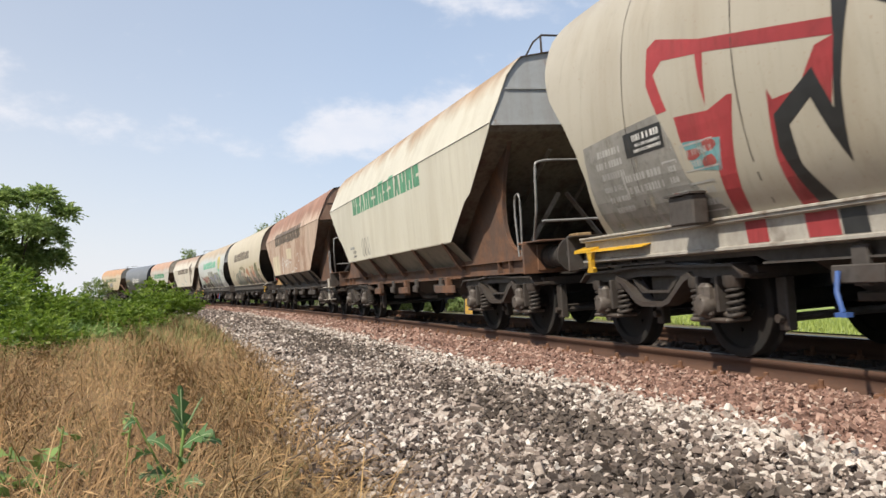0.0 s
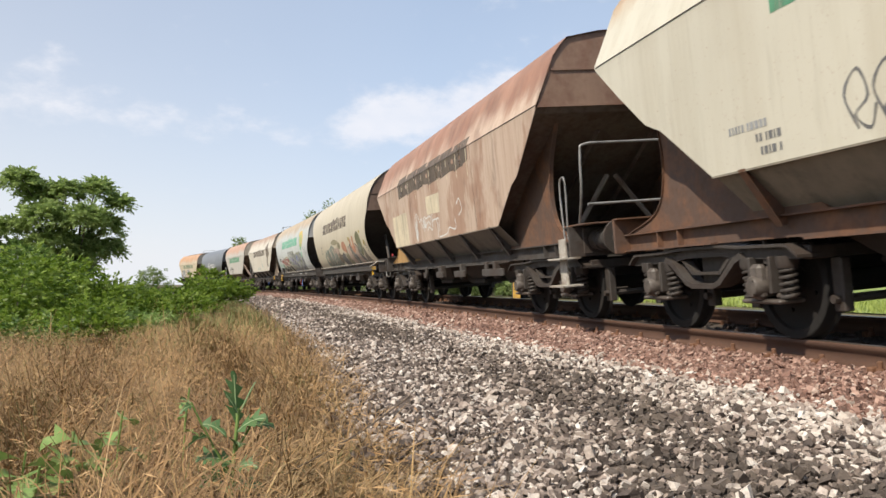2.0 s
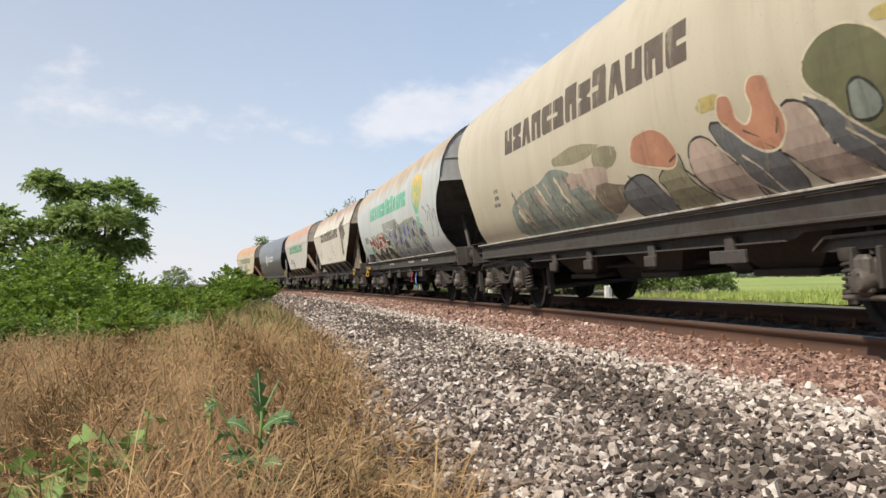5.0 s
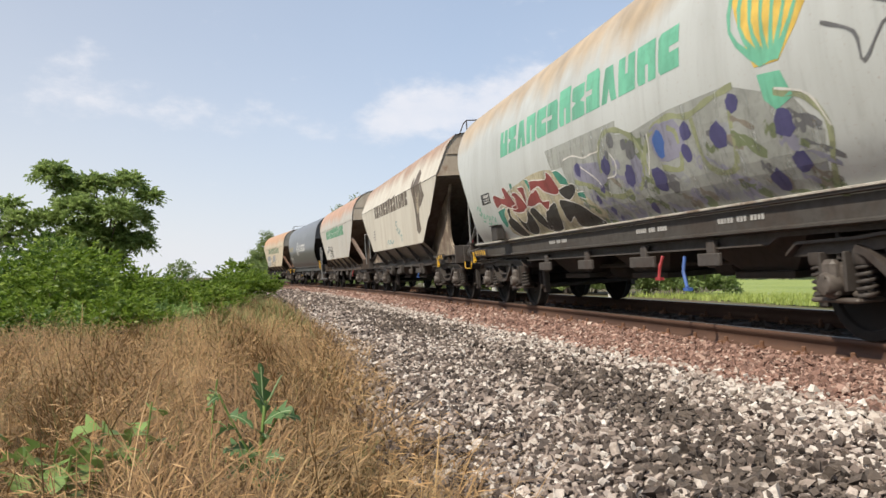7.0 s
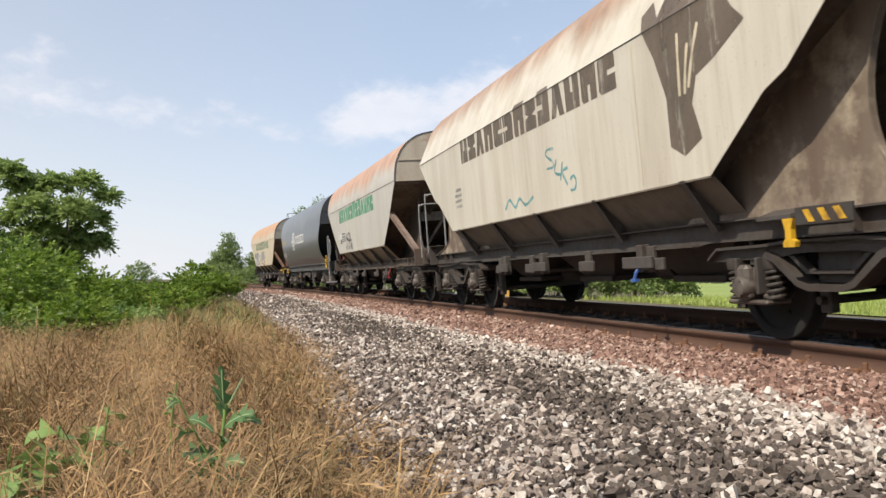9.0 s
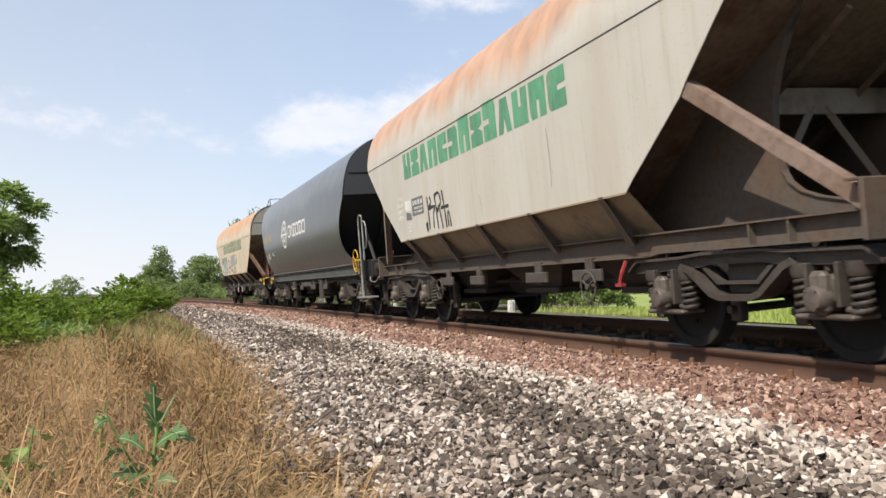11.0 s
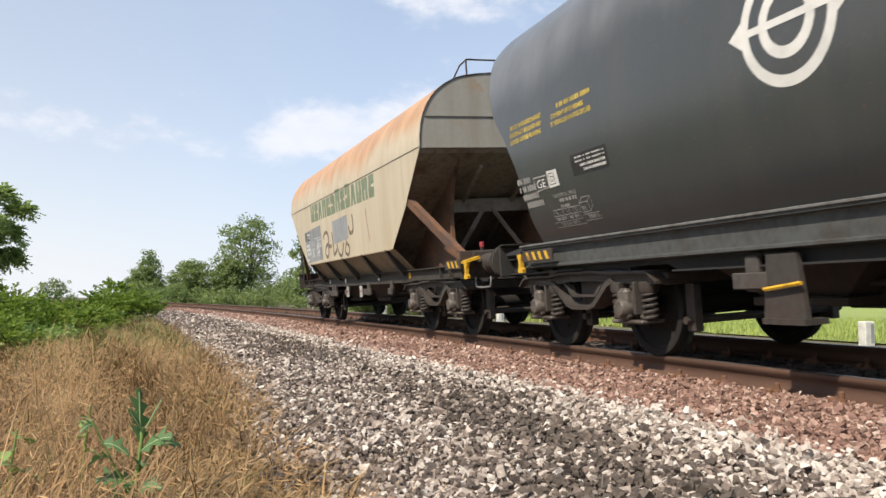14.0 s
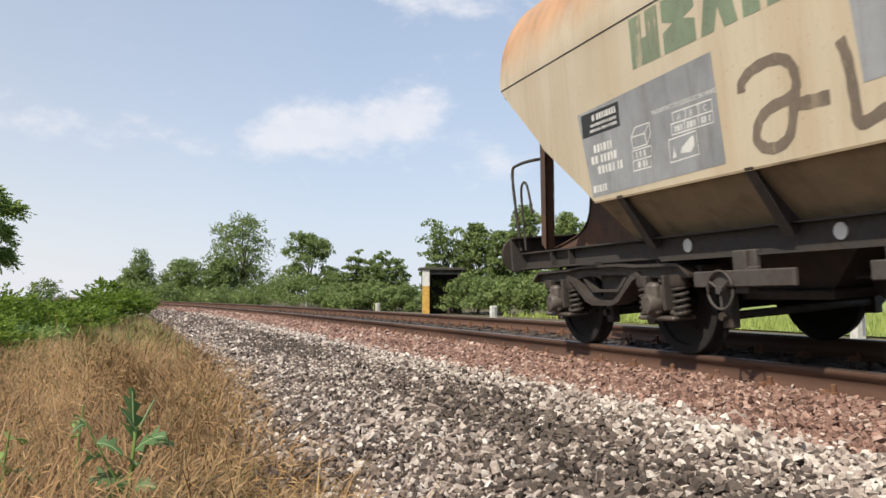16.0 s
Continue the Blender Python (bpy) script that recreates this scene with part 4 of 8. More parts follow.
    for y in np.arange(-h + 0.9, h - 0.5, 1.3):
        box(bm, -1.05, 1.05, y - 0.04, y + 0.04, 0.86, 0.99)
    part("centre_girder", bm, FRAME_DARK, wagon)


def brake_gear(wagon, seed, material):
    rng = random.Random(seed)
    bm = bmesh.new()
    tube(bm, [(-0.45, -3.2, 0.62), (-0.45, 3.2, 0.62)], 0.028, 8)
    tube(bm, [(0.2, -3.4, 0.55), (0.2, 3.4, 0.55)], 0.03, 8)
    part("brake_rod", bm, FRAME_DARK, wagon, "", 40)
    bm = bmesh.new()
    lathe(bm, [(-0.5, 0.03), (-0.47, 0.15), (-0.42, 0.19), (0.42, 0.19), (0.47, 0.15), (0.5, 0.03)], 18, "y", (-0.1, 1.6 + rng.uniform(-.4, .4), 0.60))
    part("air_tank", bm, FRAME_DARK, wagon, "", 40)
    bm = bmesh.new()
    lathe(bm, [(-0.18, 0.03), (-0.17, 0.14), (0.15, 0.16), (0.17, 0.10), (0.3, 0.03)], 16, "y", (-0.3, -1.4, 0.62))
    part("brake_cylinder", bm, FRAME_DARK, wagon, "", 40)
    for y in (-2.35, -0.9, 0.75, 2.2):
        y += rng.uniform(-0.15, 0.15)
        bm = bmesh.new()
        w = rng.uniform(0.10, 0.30)
        box(bm, -1.16, -1.11, y - 0.07, y + 0.07, 0.60, 0.86, 0.01)
        box(bm, -1.19, -1.15, y - w, y + w, 0.62, 0.74, 0.008)
        part("discharge_lever_box", bm, material, wagon, "small steel plate box under the solebar")
    # hopper outlets
    for y in (-2.4, 0.0, 2.4):
        bm = bmesh.new()
        top = [(-0.85, y - 1.1), (0.85, y - 1.1), (0.85, y + 1.1), (-0.85, y + 1.1)]
        bot = [(-0.55, y - 0.42), (0.55, y - 0.42), (0.55, y + 0.42), (-0.55, y + 0.42)]
        A = [bm.verts.new((*p, 1.0)) for p in top]
        B = [bm.verts.new((*p, 0.52)) for p in bot]
        bm.faces.new(A)
        bm.faces.new(B[::-1])
        for i in range(4):
            bm.faces.new((A[i], B[i], B[(i + 1) % 4], A[(i + 1) % 4]))
        box(bm, -0.62, 0.62, y - 0.48, y + 0.48, 0.46, 0.53, 0.01)
        part("hopper_outlet", bm, FRAME_DARK, wagon)


def hand_wheel(wagon, y, z, x=-1.22, r=0.20, material=YELLOW, label="brake hand wheel painted yellow"):
    bm = bmesh.new()
    tube(bm, [(x, y + r * math.cos(k * math.tau / 24), z + r * math.sin(k * math.tau / 24)) for k in range(24)], 0.011, 8, True)
    for k in range(3):
        q = k * math.tau / 3 + 0.5
        tube(bm, [(x, y, z), (x, y + r * math.cos(q), z + r * math.sin(q))], 0.010, 6)
    lathe(bm, [(x - 0.02, 0.03), (x + 0.10, 0.03)], 10, "x", (0, y, z))
    return part("hand_wheel", bm, material, wagon, label, 50)


def rail_loop(wagon, name, pts, r, material, label=""):
    bm = bmesh.new()
    tube(bm, [tuple(p) for p in curve_through(pts, 4)] if len(pts) > 3 else pts, r, 8)
    return part(name, bm, material, wagon, label, 60)


def hook_plate(wagon, y, material_arm, z=0.98):
    """Yellow rope hook under a bracket at the wagon's corner."""
    bm = bmesh.new()
    x = -1.24
    prism(bm, [(y - 0.06, z), (y + 0.06, z), (y + 0.035, z - 0.08), (y + 0.04, z - 0.15), (y + 0.07, z - 0.18), (y + 0.06, z - 0.21), (y - 0.06, z - 0.21), (y - 0.07, z - 0.17), (y - 0.03, z - 0.15), (y - 0.03, z - 0.08)], x - 0.02, x + 0.02)
    part("rope_hook", bm, YELLOW, wagon, "yellow painted rope hook")
    bm = bmesh.new()
    prism(bm, [(-1.26, z), (-1.26, z + 0.03), (-1.05, z + 0.09), (-1.05, z + 0.05)], y - 0.04, y + 0.36, "y")
    o = part("corner_plate", bm, material_arm, wagon, "bracket with black and yellow stripes")
    return o


def stripes(wagon, y, z, n=4):
    for k in range(n):
        bm = bmesh.new()
        a = y + k * 0.15
        vs = [(-1.285, a, z + 0.02), (-1.285, a + 0.06, z + 0.02), (-1.285, a + 0.12, z + 0.11), (-1.285, a + 0.06, z + 0.11)]
        bm.faces.new([bm.verts.new(p) for p in vs])
        part("warning_stripe", bm, YELLOW, wagon, "yellow warning stripe").modifiers.new("thickness", "SOLIDIFY").thickness = 0.004
    bm = bmesh.new()
    box(bm, -1.283, -1.255, y - 0.05, y + n * 0.15 + 0.06, z, z + 0.13, 0.004)
    part("stripe_board", bm, FRAME_DARK, wagon, "dark board under the stripes")


def platform(wagon, half, material, sgn, rails_on=True):
    """Deck over the buffers with a guard rail."""
    e = sgn * (half - 0.64)
    bm = bmesh.new()
    box(bm, -1.2, 1.2, min(e + sgn * 0.4, e - sgn * 0.3), max(e + sgn * 0.4, e - sgn * 0.3), 1.205, 1.225, 0.004)
    part("end_deck", bm, material, wagon)
    if rails_on:
        y = e + sgn * 0.36
        rail_loop(wagon, "guard_rail", [(-1.10, y - sgn * 0.34, 1.22), (-1.17, y - sgn * 0.05, 1.6), (-1.17, y, 2.06), (-1.10, y, 2.18), (-0.6, y, 2.19), (0.6, y, 2.19), (1.10, y, 2.18), (1.16, y, 2.06), (1.16, y, 1.2)], 0.016, GALV, "bare steel guard rail")
        rail_loop(wagon, "guard_rail", [(-1.12, y, 1.45), (1.14, y, 1.45)], 0.017, GALV)
        for x in (-0.05, 0.75):
            rail_loop(wagon, "guard_rail_post", [(x, y, 1.2), (x, y, 2.19)], 0.016, GALV)
        # ladder from the deck to the roof
        low, high = sgn * (half - 0.45), sgn * (half - 0.78)
        for x in (0.10, 0.42):
            rail_loop(wagon, "ladder_stile", [(x, low, 1.22), (x, high, 3.70)], 0.019, FRAME_RUST, "rusty steel ladder side")
        for k in range(7):
            z = 1.5 + 0.32 * k
            yy = low + (high - low) * (z - 1.22) / 2.48
            rail_loop(wagon, "ladder_rung", [(0.10, yy, z), (0.42, yy, z)], 0.014, FRAME_DARK)
        rail_loop(wagon, "grab_handle", [(-1.2, y - sgn * 0.60, 1.05), (-1.2, y - sgn * 0.64, 1.70), (-1.2, y - sgn * 0.55, 1.84), (-1.2, y - sgn * 0.46, 1.74), (-1.2, y - sgn * 0.50, 1.05)], 0.013, GALV, "bent steel grab handle")


def end_frame(wagon, shape, front, half, material, sgn, brace=True, gusset=True, foot=0.05):
    """Gussets and raking braces that carry the overhanging end."""
    e = half - 0.68
    if gusset:
        reach = 0.78 if brace else 1.08
        for x in (-reach, reach):
            bm = bmesh.new()
            pts = curve_through([(front - 0.25, 2.62, 0), (front - 0.55, 2.1, 0), (front - 0.62, 1.6, 0), (front - 0.42, 1.22, 0), (e - 0.05, 1.03, 0)], 4)
            inner = [(front - shape.deep(z, sgn) - 0.05, z) for z in (1.02, 1.5, 2.0, 2.5, 2.66)]
            prism(bm, [(sgn * p.x, p.y) for p in pts] + [(sgn * a, b) for a, b in inner], x - 0.012, x + 0.012)
            part("gusset", bm, material, wagon)
            bm = bmesh.new()
            for p, q in zip(pts, pts[1:]):
                vs = [bm.verts.new(v) for v in ((x - 0.03, sgn * p.x, p.y), (x + 0.03, sgn * p.x, p.y), (x + 0.03, sgn * q.x, q.y), (x - 0.03, sgn * q.x, q.y))]
                bm.faces.new(vs)
            bmesh.ops.remove_doubles(bm, verts=bm.verts, dist=1e-4)
            o = part("gusset_flange", bm, material, wagon)
            o.modifiers.new("thickness", "SOLIDIFY").thickness = 0.01
        for x in (-1, 1):
            bm = bmesh.new()
            tube(bm, [(0.06 * x, sgn * (front - 1.00), 1.95), (0.72 * x, sgn * (front - 0.92), 1.05)], 0.038, 4)
            part("end_strut", bm, STRUT, wagon, "pale dusty steel strut")
        if brace:
            bm = bmesh.new()
            a, b = sorted((sgn * (front - 1.00), sgn * (front - 1.35)))
            box(bm, -0.76, 0.76, a, b, 1.94, 2.02, 0.01)
            a, b = sorted((sgn * (front - 1.00), sgn * (front - 0.98)))
            box(bm, -0.76, 0.76, a, b, 1.88, 2.10, 0.006)
            part("end_beam", bm, STRUT, wagon, "dusty cross beam under the end slope")
    if brace:
        for x in (-1.40, 1.40):
            s = 1 if x > 0 else -1
            bm = bmesh.new()
            a, b = Vector((x, sgn * (front - shape.inset(2.06) - 0.04), 2.07)), Vector((s * 1.12, sgn * (e - foot), 1.06))
            d, up = (b - a), Vector((0, 0, 1))
            n = d.cross(Vector((1, 0, 0))).normalized()
            for w0, w1, t0, t1 in ((-0.06, 0.06, -0.01, 0.01), (-0.06, -0.045, -0.01, 0.09), (0.045, 0.06, -0.01, 0.09)):
                vs = []
                for p in (a, b):
                    for w in (w0, w1):
                        for t in (t0, t1):
                            vs.append(bm.verts.new(p + n * w + Vector((-s, 0, 0)) * (t - 0.02)))
                for q in ((0, 1, 3, 2), (4, 6, 7, 5), (0, 4, 5, 1), (2, 3, 7, 6), (0, 2, 6, 4), (1, 5, 7, 3)):
                    bm.faces.new([vs[i] for i in q])
            part("end_brace", bm, material, wagon, "raking steel channel brace")


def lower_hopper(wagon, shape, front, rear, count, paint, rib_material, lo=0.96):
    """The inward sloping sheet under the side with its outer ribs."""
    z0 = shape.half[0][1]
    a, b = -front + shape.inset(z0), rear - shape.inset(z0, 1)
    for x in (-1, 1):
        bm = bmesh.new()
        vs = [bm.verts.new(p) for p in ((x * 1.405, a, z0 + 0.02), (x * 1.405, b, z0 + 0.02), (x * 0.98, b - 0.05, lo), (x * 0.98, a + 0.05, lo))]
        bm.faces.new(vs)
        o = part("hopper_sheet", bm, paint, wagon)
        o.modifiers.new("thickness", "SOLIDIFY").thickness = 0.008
        first = None
        for k in range(count):
            y = a + 0.42 + (b - a - 0.84) * k / (count - 1)
            if first is None:
                bm = bmesh.new()
                prism(bm, [(x * 1.425, z0 + 0.01), (x * 1.395, z0 + 0.03), (x * 0.98, 0.98), (x * 1.12, 0.93), (x * 1.15, 0.95)], -0.008, 0.008, "y")
                prism(bm, [(x * 1.43, z0 + 0.01), (x * 1.425, z0 - 0.01), (x * 1.14, 0.925), (x * 1.155, 0.955)], -0.045, 0.045, "y")
                first = part("rib", bm, rib_material, wagon, "", 0, pose(0, y, 0))
            else:
                again(first, pose(0, y, 0))
    # bent lip along the bottom of the sheet
    bm = bmesh.new()
    for x in (-1, 1):
        box(bm, min(x * 1.425, x * 1.395), max(x * 1.425, x * 1.395), a, b, z0 - 0.012, z0 + 0.004)
    part("side_lip", bm, paint, wagon)


def eave_line(wagon, shape, front, rear, z, material):
    bm = bmesh.new()
    for x in (-1, 1):
        w = shape.width(z)
        box(bm, min(x * (w - .004), x * (w + 0.005)), max(x * (w - .004), x * (w + 0.005)), -front + 0.03, rear - 0.03, z - 0.006, z + 0.002)
    part("eave_seam", bm, material, wagon)


def roof_walk(wagon, front, rear, top, material, handrail=False):
    bm = bmesh.new()
    box(bm, -0.32, 0.32, -front + 0.5, rear - 0.5, top + 0.03, top + 0.05, 0.005)
    for y in np.arange(-front + 0.6, rear - 0.5, 1.2):
        box(bm, -0.28, 0.28, y - 0.02, y + 0.02, top - 0.1, top + 0.03)
    part("roof_walkway", bm, material, wagon)
    if handrail:
        e = -front
        bm = bmesh.new()
        tube(bm, [(-0.6, e + 0.9, top - 0.05), (-0.6, e + 0.35, top + 0.2), (-0.6, e + 0.08, top + 0.22), (0.6, e + 0.08, top + 0.22)], 0.014, 6)
        tube(bm, [(-0.6, e + 0.1, top - 0.05), (-0.6, e + 0.1, top + 0.22)], 0.014, 6)
        part("roof_rail", bm, FRAME_DARK, wagon)


def round_sill(wagon, front, rear, sill_paint, edge_paint, edge_label):
    """Sloping skirt between the barrel and the solebar."""
    for x in (-1, 1):
        bm = bmesh.new()
        a, b = -front + 0.35, rear - 0.35
        prism(bm, [(x * 1.13, 1.15), (x * 1.215, 1.135), (x * 1.215, 1.115), (x * 1.16, 1.105), (x * 1.16, 0.93), (x * 1.20, 0.92), (x * 1.20, 0.90), (x * 1.07, 0.88)], a, b, "y")
        part("sill_girder", bm, sill_paint, wagon, "pressed steel sill under the barrel")
        # lighter strip: the barrel's lit lower lip, put into the colour
        bm = bmesh.new()
        box(bm, min(x * 1.20, x * 1.23), max(x * 1.20, x * 1.23), a, b, 1.136, 1.158, 0.004)
        part("sill_edge", bm, edge_paint, wagon, edge_label)


PAINTS = {
    "cream_red": wagon_paint("cream_enamel_graffiti", (0.43, 0.395, 0.32), (0.30, 0.24, 0.16), (0.45, 0.30, 0.14), 3.55, 0.5),
    "cream": wagon_paint("cream_enamel", (0.60, 0.57, 0.47), (0.36, 0.30, 0.20), (0.42, 0.24, 0.10), 3.25, 0.4),
    "rusty": wagon_paint("rust_worn_enamel", (0.52, 0.40, 0.31), (0.33, 0.20, 0.135), (0.34, 0.17, 0.11), 2.85, 0.9, 0.6, 0.5),
    "tan": wagon_paint("tan_enamel", (0.54, 0.48, 0.36), (0.34, 0.28, 0.18), (0.46, 0.35, 0.20), 3.5, 0.4),
    "silver": wagon_paint("pale_grey_enamel", (0.50, 0.52, 0.50), (0.30, 0.30, 0.27), (0.52, 0.38, 0.22), 2.98, 0.5),
    "ivory": wagon_paint("ivory_enamel", (0.60, 0.56, 0.47), (0.36, 0.28, 0.20), (0.40, 0.22, 0.12), 3.15, 0.55),
    "apricot": wagon_paint("ivory_enamel_rusty_roof", (0.495, 0.475, 0.43), (0.40, 0.32, 0.23), (0.56, 0.30, 0.17), 2.95, 0.5),
    # the paler upper barrel paints the sky's sheen on dark enamel
    "black": wagon_paint("dark_grey_enamel", (0.054, 0.060, 0.062), (0.078, 0.075, 0.070), (0.155, 0.16, 0.165), 2.75, 0.5, 0.28, 0, 0.25),
    "sand": wagon_paint("sand_enamel_rusty_roof", (0.54, 0.465, 0.34), (0.40, 0.28, 0.16), (0.56, 0.29, 0.13), 2.95, 0.6),
}
# Rusty slope sheets, darkened further to carry the shade under the overhanging end.
SLOPE_SHADE_PAINT = {k: rust_paint("slope_" + k, c, r, am) for k, c, r, am in (
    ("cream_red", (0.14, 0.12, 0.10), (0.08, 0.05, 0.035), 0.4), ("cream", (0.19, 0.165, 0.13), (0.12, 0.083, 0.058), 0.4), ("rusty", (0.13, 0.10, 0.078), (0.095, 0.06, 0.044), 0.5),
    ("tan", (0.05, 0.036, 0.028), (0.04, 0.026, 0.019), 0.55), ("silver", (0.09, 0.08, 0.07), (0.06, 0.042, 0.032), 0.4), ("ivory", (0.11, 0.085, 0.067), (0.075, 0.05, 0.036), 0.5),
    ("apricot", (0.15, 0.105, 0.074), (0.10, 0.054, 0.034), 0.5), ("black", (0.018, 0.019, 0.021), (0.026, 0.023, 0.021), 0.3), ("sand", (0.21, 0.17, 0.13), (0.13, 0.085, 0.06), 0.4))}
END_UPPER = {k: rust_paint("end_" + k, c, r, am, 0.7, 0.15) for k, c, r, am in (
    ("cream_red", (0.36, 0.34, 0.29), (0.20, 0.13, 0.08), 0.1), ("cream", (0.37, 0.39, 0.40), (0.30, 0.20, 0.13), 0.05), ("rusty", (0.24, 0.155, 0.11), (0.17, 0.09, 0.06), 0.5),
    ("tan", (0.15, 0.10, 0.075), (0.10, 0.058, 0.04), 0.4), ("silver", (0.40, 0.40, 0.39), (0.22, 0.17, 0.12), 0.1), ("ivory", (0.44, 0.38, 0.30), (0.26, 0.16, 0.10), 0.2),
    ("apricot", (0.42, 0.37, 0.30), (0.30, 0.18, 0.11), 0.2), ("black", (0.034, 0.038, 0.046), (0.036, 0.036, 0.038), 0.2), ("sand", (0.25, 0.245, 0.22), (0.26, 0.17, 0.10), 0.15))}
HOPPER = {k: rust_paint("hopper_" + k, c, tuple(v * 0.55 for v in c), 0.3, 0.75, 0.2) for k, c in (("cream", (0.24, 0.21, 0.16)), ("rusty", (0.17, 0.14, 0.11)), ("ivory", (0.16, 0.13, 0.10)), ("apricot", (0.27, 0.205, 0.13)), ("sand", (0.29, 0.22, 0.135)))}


def wagon_angular(key, label, shape, front, rear, half, pivot, frame_material, rib_count, brace, gusset=True, rear_foot=0.62):
    w = thing("grain_wagon", label, "wagon", "wagons of the train")
    p, ep = PAINTS[key], SLOPE_SHADE_PAINT[key]
    shell(w, shape, front, rear, p, "bent steel side and roof skin")
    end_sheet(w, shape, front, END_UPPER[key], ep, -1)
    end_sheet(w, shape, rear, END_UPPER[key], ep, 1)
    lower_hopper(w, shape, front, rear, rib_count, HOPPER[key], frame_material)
    eave_line(w, shape, front, rear, 2.79 if shape is ANGULAR else 2.78, FRAME_GREY)
    underframe(w, half, frame_material)
    buffers(w, half, FRAME_DARK)
    brake_gear(w, len(label), FRAME_GREY)
    for s in (-1, 1):
        bogie(w, s * pivot)
        end_frame(w, shape, front if s < 0 else rear, half, FRAME_RUST, s, brace, gusset, 0.05 if s < 0 else rear_foot)
    return w


def wagon_round(key, label, shape, front, rear, half, pivot, frame_material):
    w = thing("grain_wagon", label, "wagon", "wagons of the train")
    p, ep = PAINTS[key], SLOPE_SHADE_PAINT[key]
    shell(w, shape, front, rear, p, "barrel-shaped steel side and roof skin")
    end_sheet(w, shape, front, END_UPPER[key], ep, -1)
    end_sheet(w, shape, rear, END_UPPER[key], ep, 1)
    if key == "black":
        round_sill(w, front, rear, SILL_SLATE, SILL_GREY, "grey strip painted as the barrel's lit lower lip")
    else:
        round_sill(w, front, rear, SILL_PALE if key == "cream_red" else SILL, SILL_EDGE, "pale strip painted as the barrel's lit lower lip")
    underframe(w, half, frame_material, 0.04)
    buffers(w, half, FRAME_DARK)
    brake_gear(w, len(label), FRAME_GREY)
    for s in (-1, 1):
        bogie(w, s * pivot)
        e = front if s < 0 else rear
        for x in (-0.78, 0.78):
            bm = bmesh.new()
            tube(bm, [(x, s * (e - 0.95), 2.0), (x * 1.1, s * (half - 0.9), 1.03)], 0.04, 4)
            part("end_strut", bm, frame_material, w)
        bm = bmesh.new()
        box(bm, -1.0, 1.0, s * (e - 1.25) - 0.03, s * (e - 1.25) + 0.03, 1.62, 1.74, 0.01)
        part("end_beam", bm, frame_material, w)
    return w


# ---- the nine wagons, from the front of the train to its tail
NAME = (2.92, 2.42, 5.55, 0.37)   # where every fleet name stands: tail end, height, length, size of the blocks


def plate_with_bars(w, shape, y0, y1, z0, z1, seed, back=BLACK, ink=WHITE, label="small black owner's plate with white unreadable writing"):
    """y0 towards the tail; the writing runs from there."""
    painted(w, "owner_plate", shape, [(y0, z0), (y0, z1), (y1, z1), (y1, z0)], back, label, 0.008)
    h = (z1 - z0)
    bars(w, "writing", shape, y1 + 0.05, z1 - h * 0.14, 1, (y0 - y1) * 0.80, h * 0.26, 0, ink, "white writing, drawn as bars", seed)
    bars(w, "writing", shape, y1 + 0.05, z1 - h * 0.52, 2, (y0 - y1) * 0.80, h * 0.12, h * 0.10, ink, "small white writing, drawn as bars", seed + 1)


def data_panel(w, shape, y, z, seed, ink=INK, lines=3, length=0.55, boxes=True):
    bars(w, "writing", shape, y - length, z, lines, length, 0.062, 0.045, ink, "painted number lines, drawn as bars", seed)
    if boxes:
        for k, (dy, dz, a, b) in enumerate(((-0.75, 0.02, 0.20, 0.26), (-1.05, 0.10, 0.42, 0.20), (-1.05, -0.20, 0.30, 0.22))):
            y0, z0 = y + dy, z + dz
            stroke(w, "data_box", shape, [(y0, z0), (y0 - a, z0), (y0 - a, z0 - b), (y0, z0 - b), (y0, z0 + 0.008)], 0.016, ink, "thin painted data box", 1, 0.009)
            bars(w, "writing", shape, y0 - a + 0.03, z0 - 0.04, 2, a - 0.08, 0.05, 0.04, ink, "", seed + k + 5)


def splash(w, name, shape, cy, cz, ry, rz, material, seed, label="", n=11, lift=0.0065):
    """A round sprayed blob with an uneven rim."""
    rng = random.Random(seed)
    pts = []
    for k in range(n):
        q = k * math.tau / n
        r = rng.uniform(0.8, 1.15)
        pts.append((cy + ry * r * math.cos(q), max(shape.half[0][1] + 0.01, cz + rz * r * math.sin(q))))
    return painted(w, name, shape, pts, material, label, lift)


def rounded(pts, n=3):
    """The same outline with flowing curves through its corners."""
    P = smooth(pts[-1:] + pts + pts[:2], n)
    return P[n:-n - 1]


def seam(w, shape, y, z0, z1, material=FRAME_GREY):
    n = 12
    stroke(w, "weld_seam", shape, [(y, z0 + (z1 - z0) * k / n) for k in range(n + 1)], 0.012, material, "", 1, 0.010)


def step_box(w, y, z, material):
    bm = bmesh.new()
    box(bm, -1.44, -1.30, y - 0.17, y + 0.17, z - 0.24, z, 0.012)
    box(bm, -1.47, -1.28, y - 0.19, y + 0.19, z, z + 0.015)
    part("lamp_bracket_box", bm, material, w, "small grey steel bracket box")


def lever(w, y, z, material, label, length=0.34, lean=0.08):
    bm = bmesh.new()
    tube(bm, [(-1.2, y, z), (-1.24, y + lean * 0.3, z - length * 0.5), (-1.25, y + lean, z - length)], 0.018, 6)
    box(bm, -1.27, -1.22, y + lean - 0.05, y + lean + 0.05, z - length - 0.03, z - length)
    part("lever", bm, material, w, label)


def red_marker(w, y, x=-0.9):
    bm = bmesh.new()
    tube(bm, [(x, y, 1.10), (x, y, 1.26)], 0.022, 8)
    part("marker_stem", bm, FRAME_DARK, w)
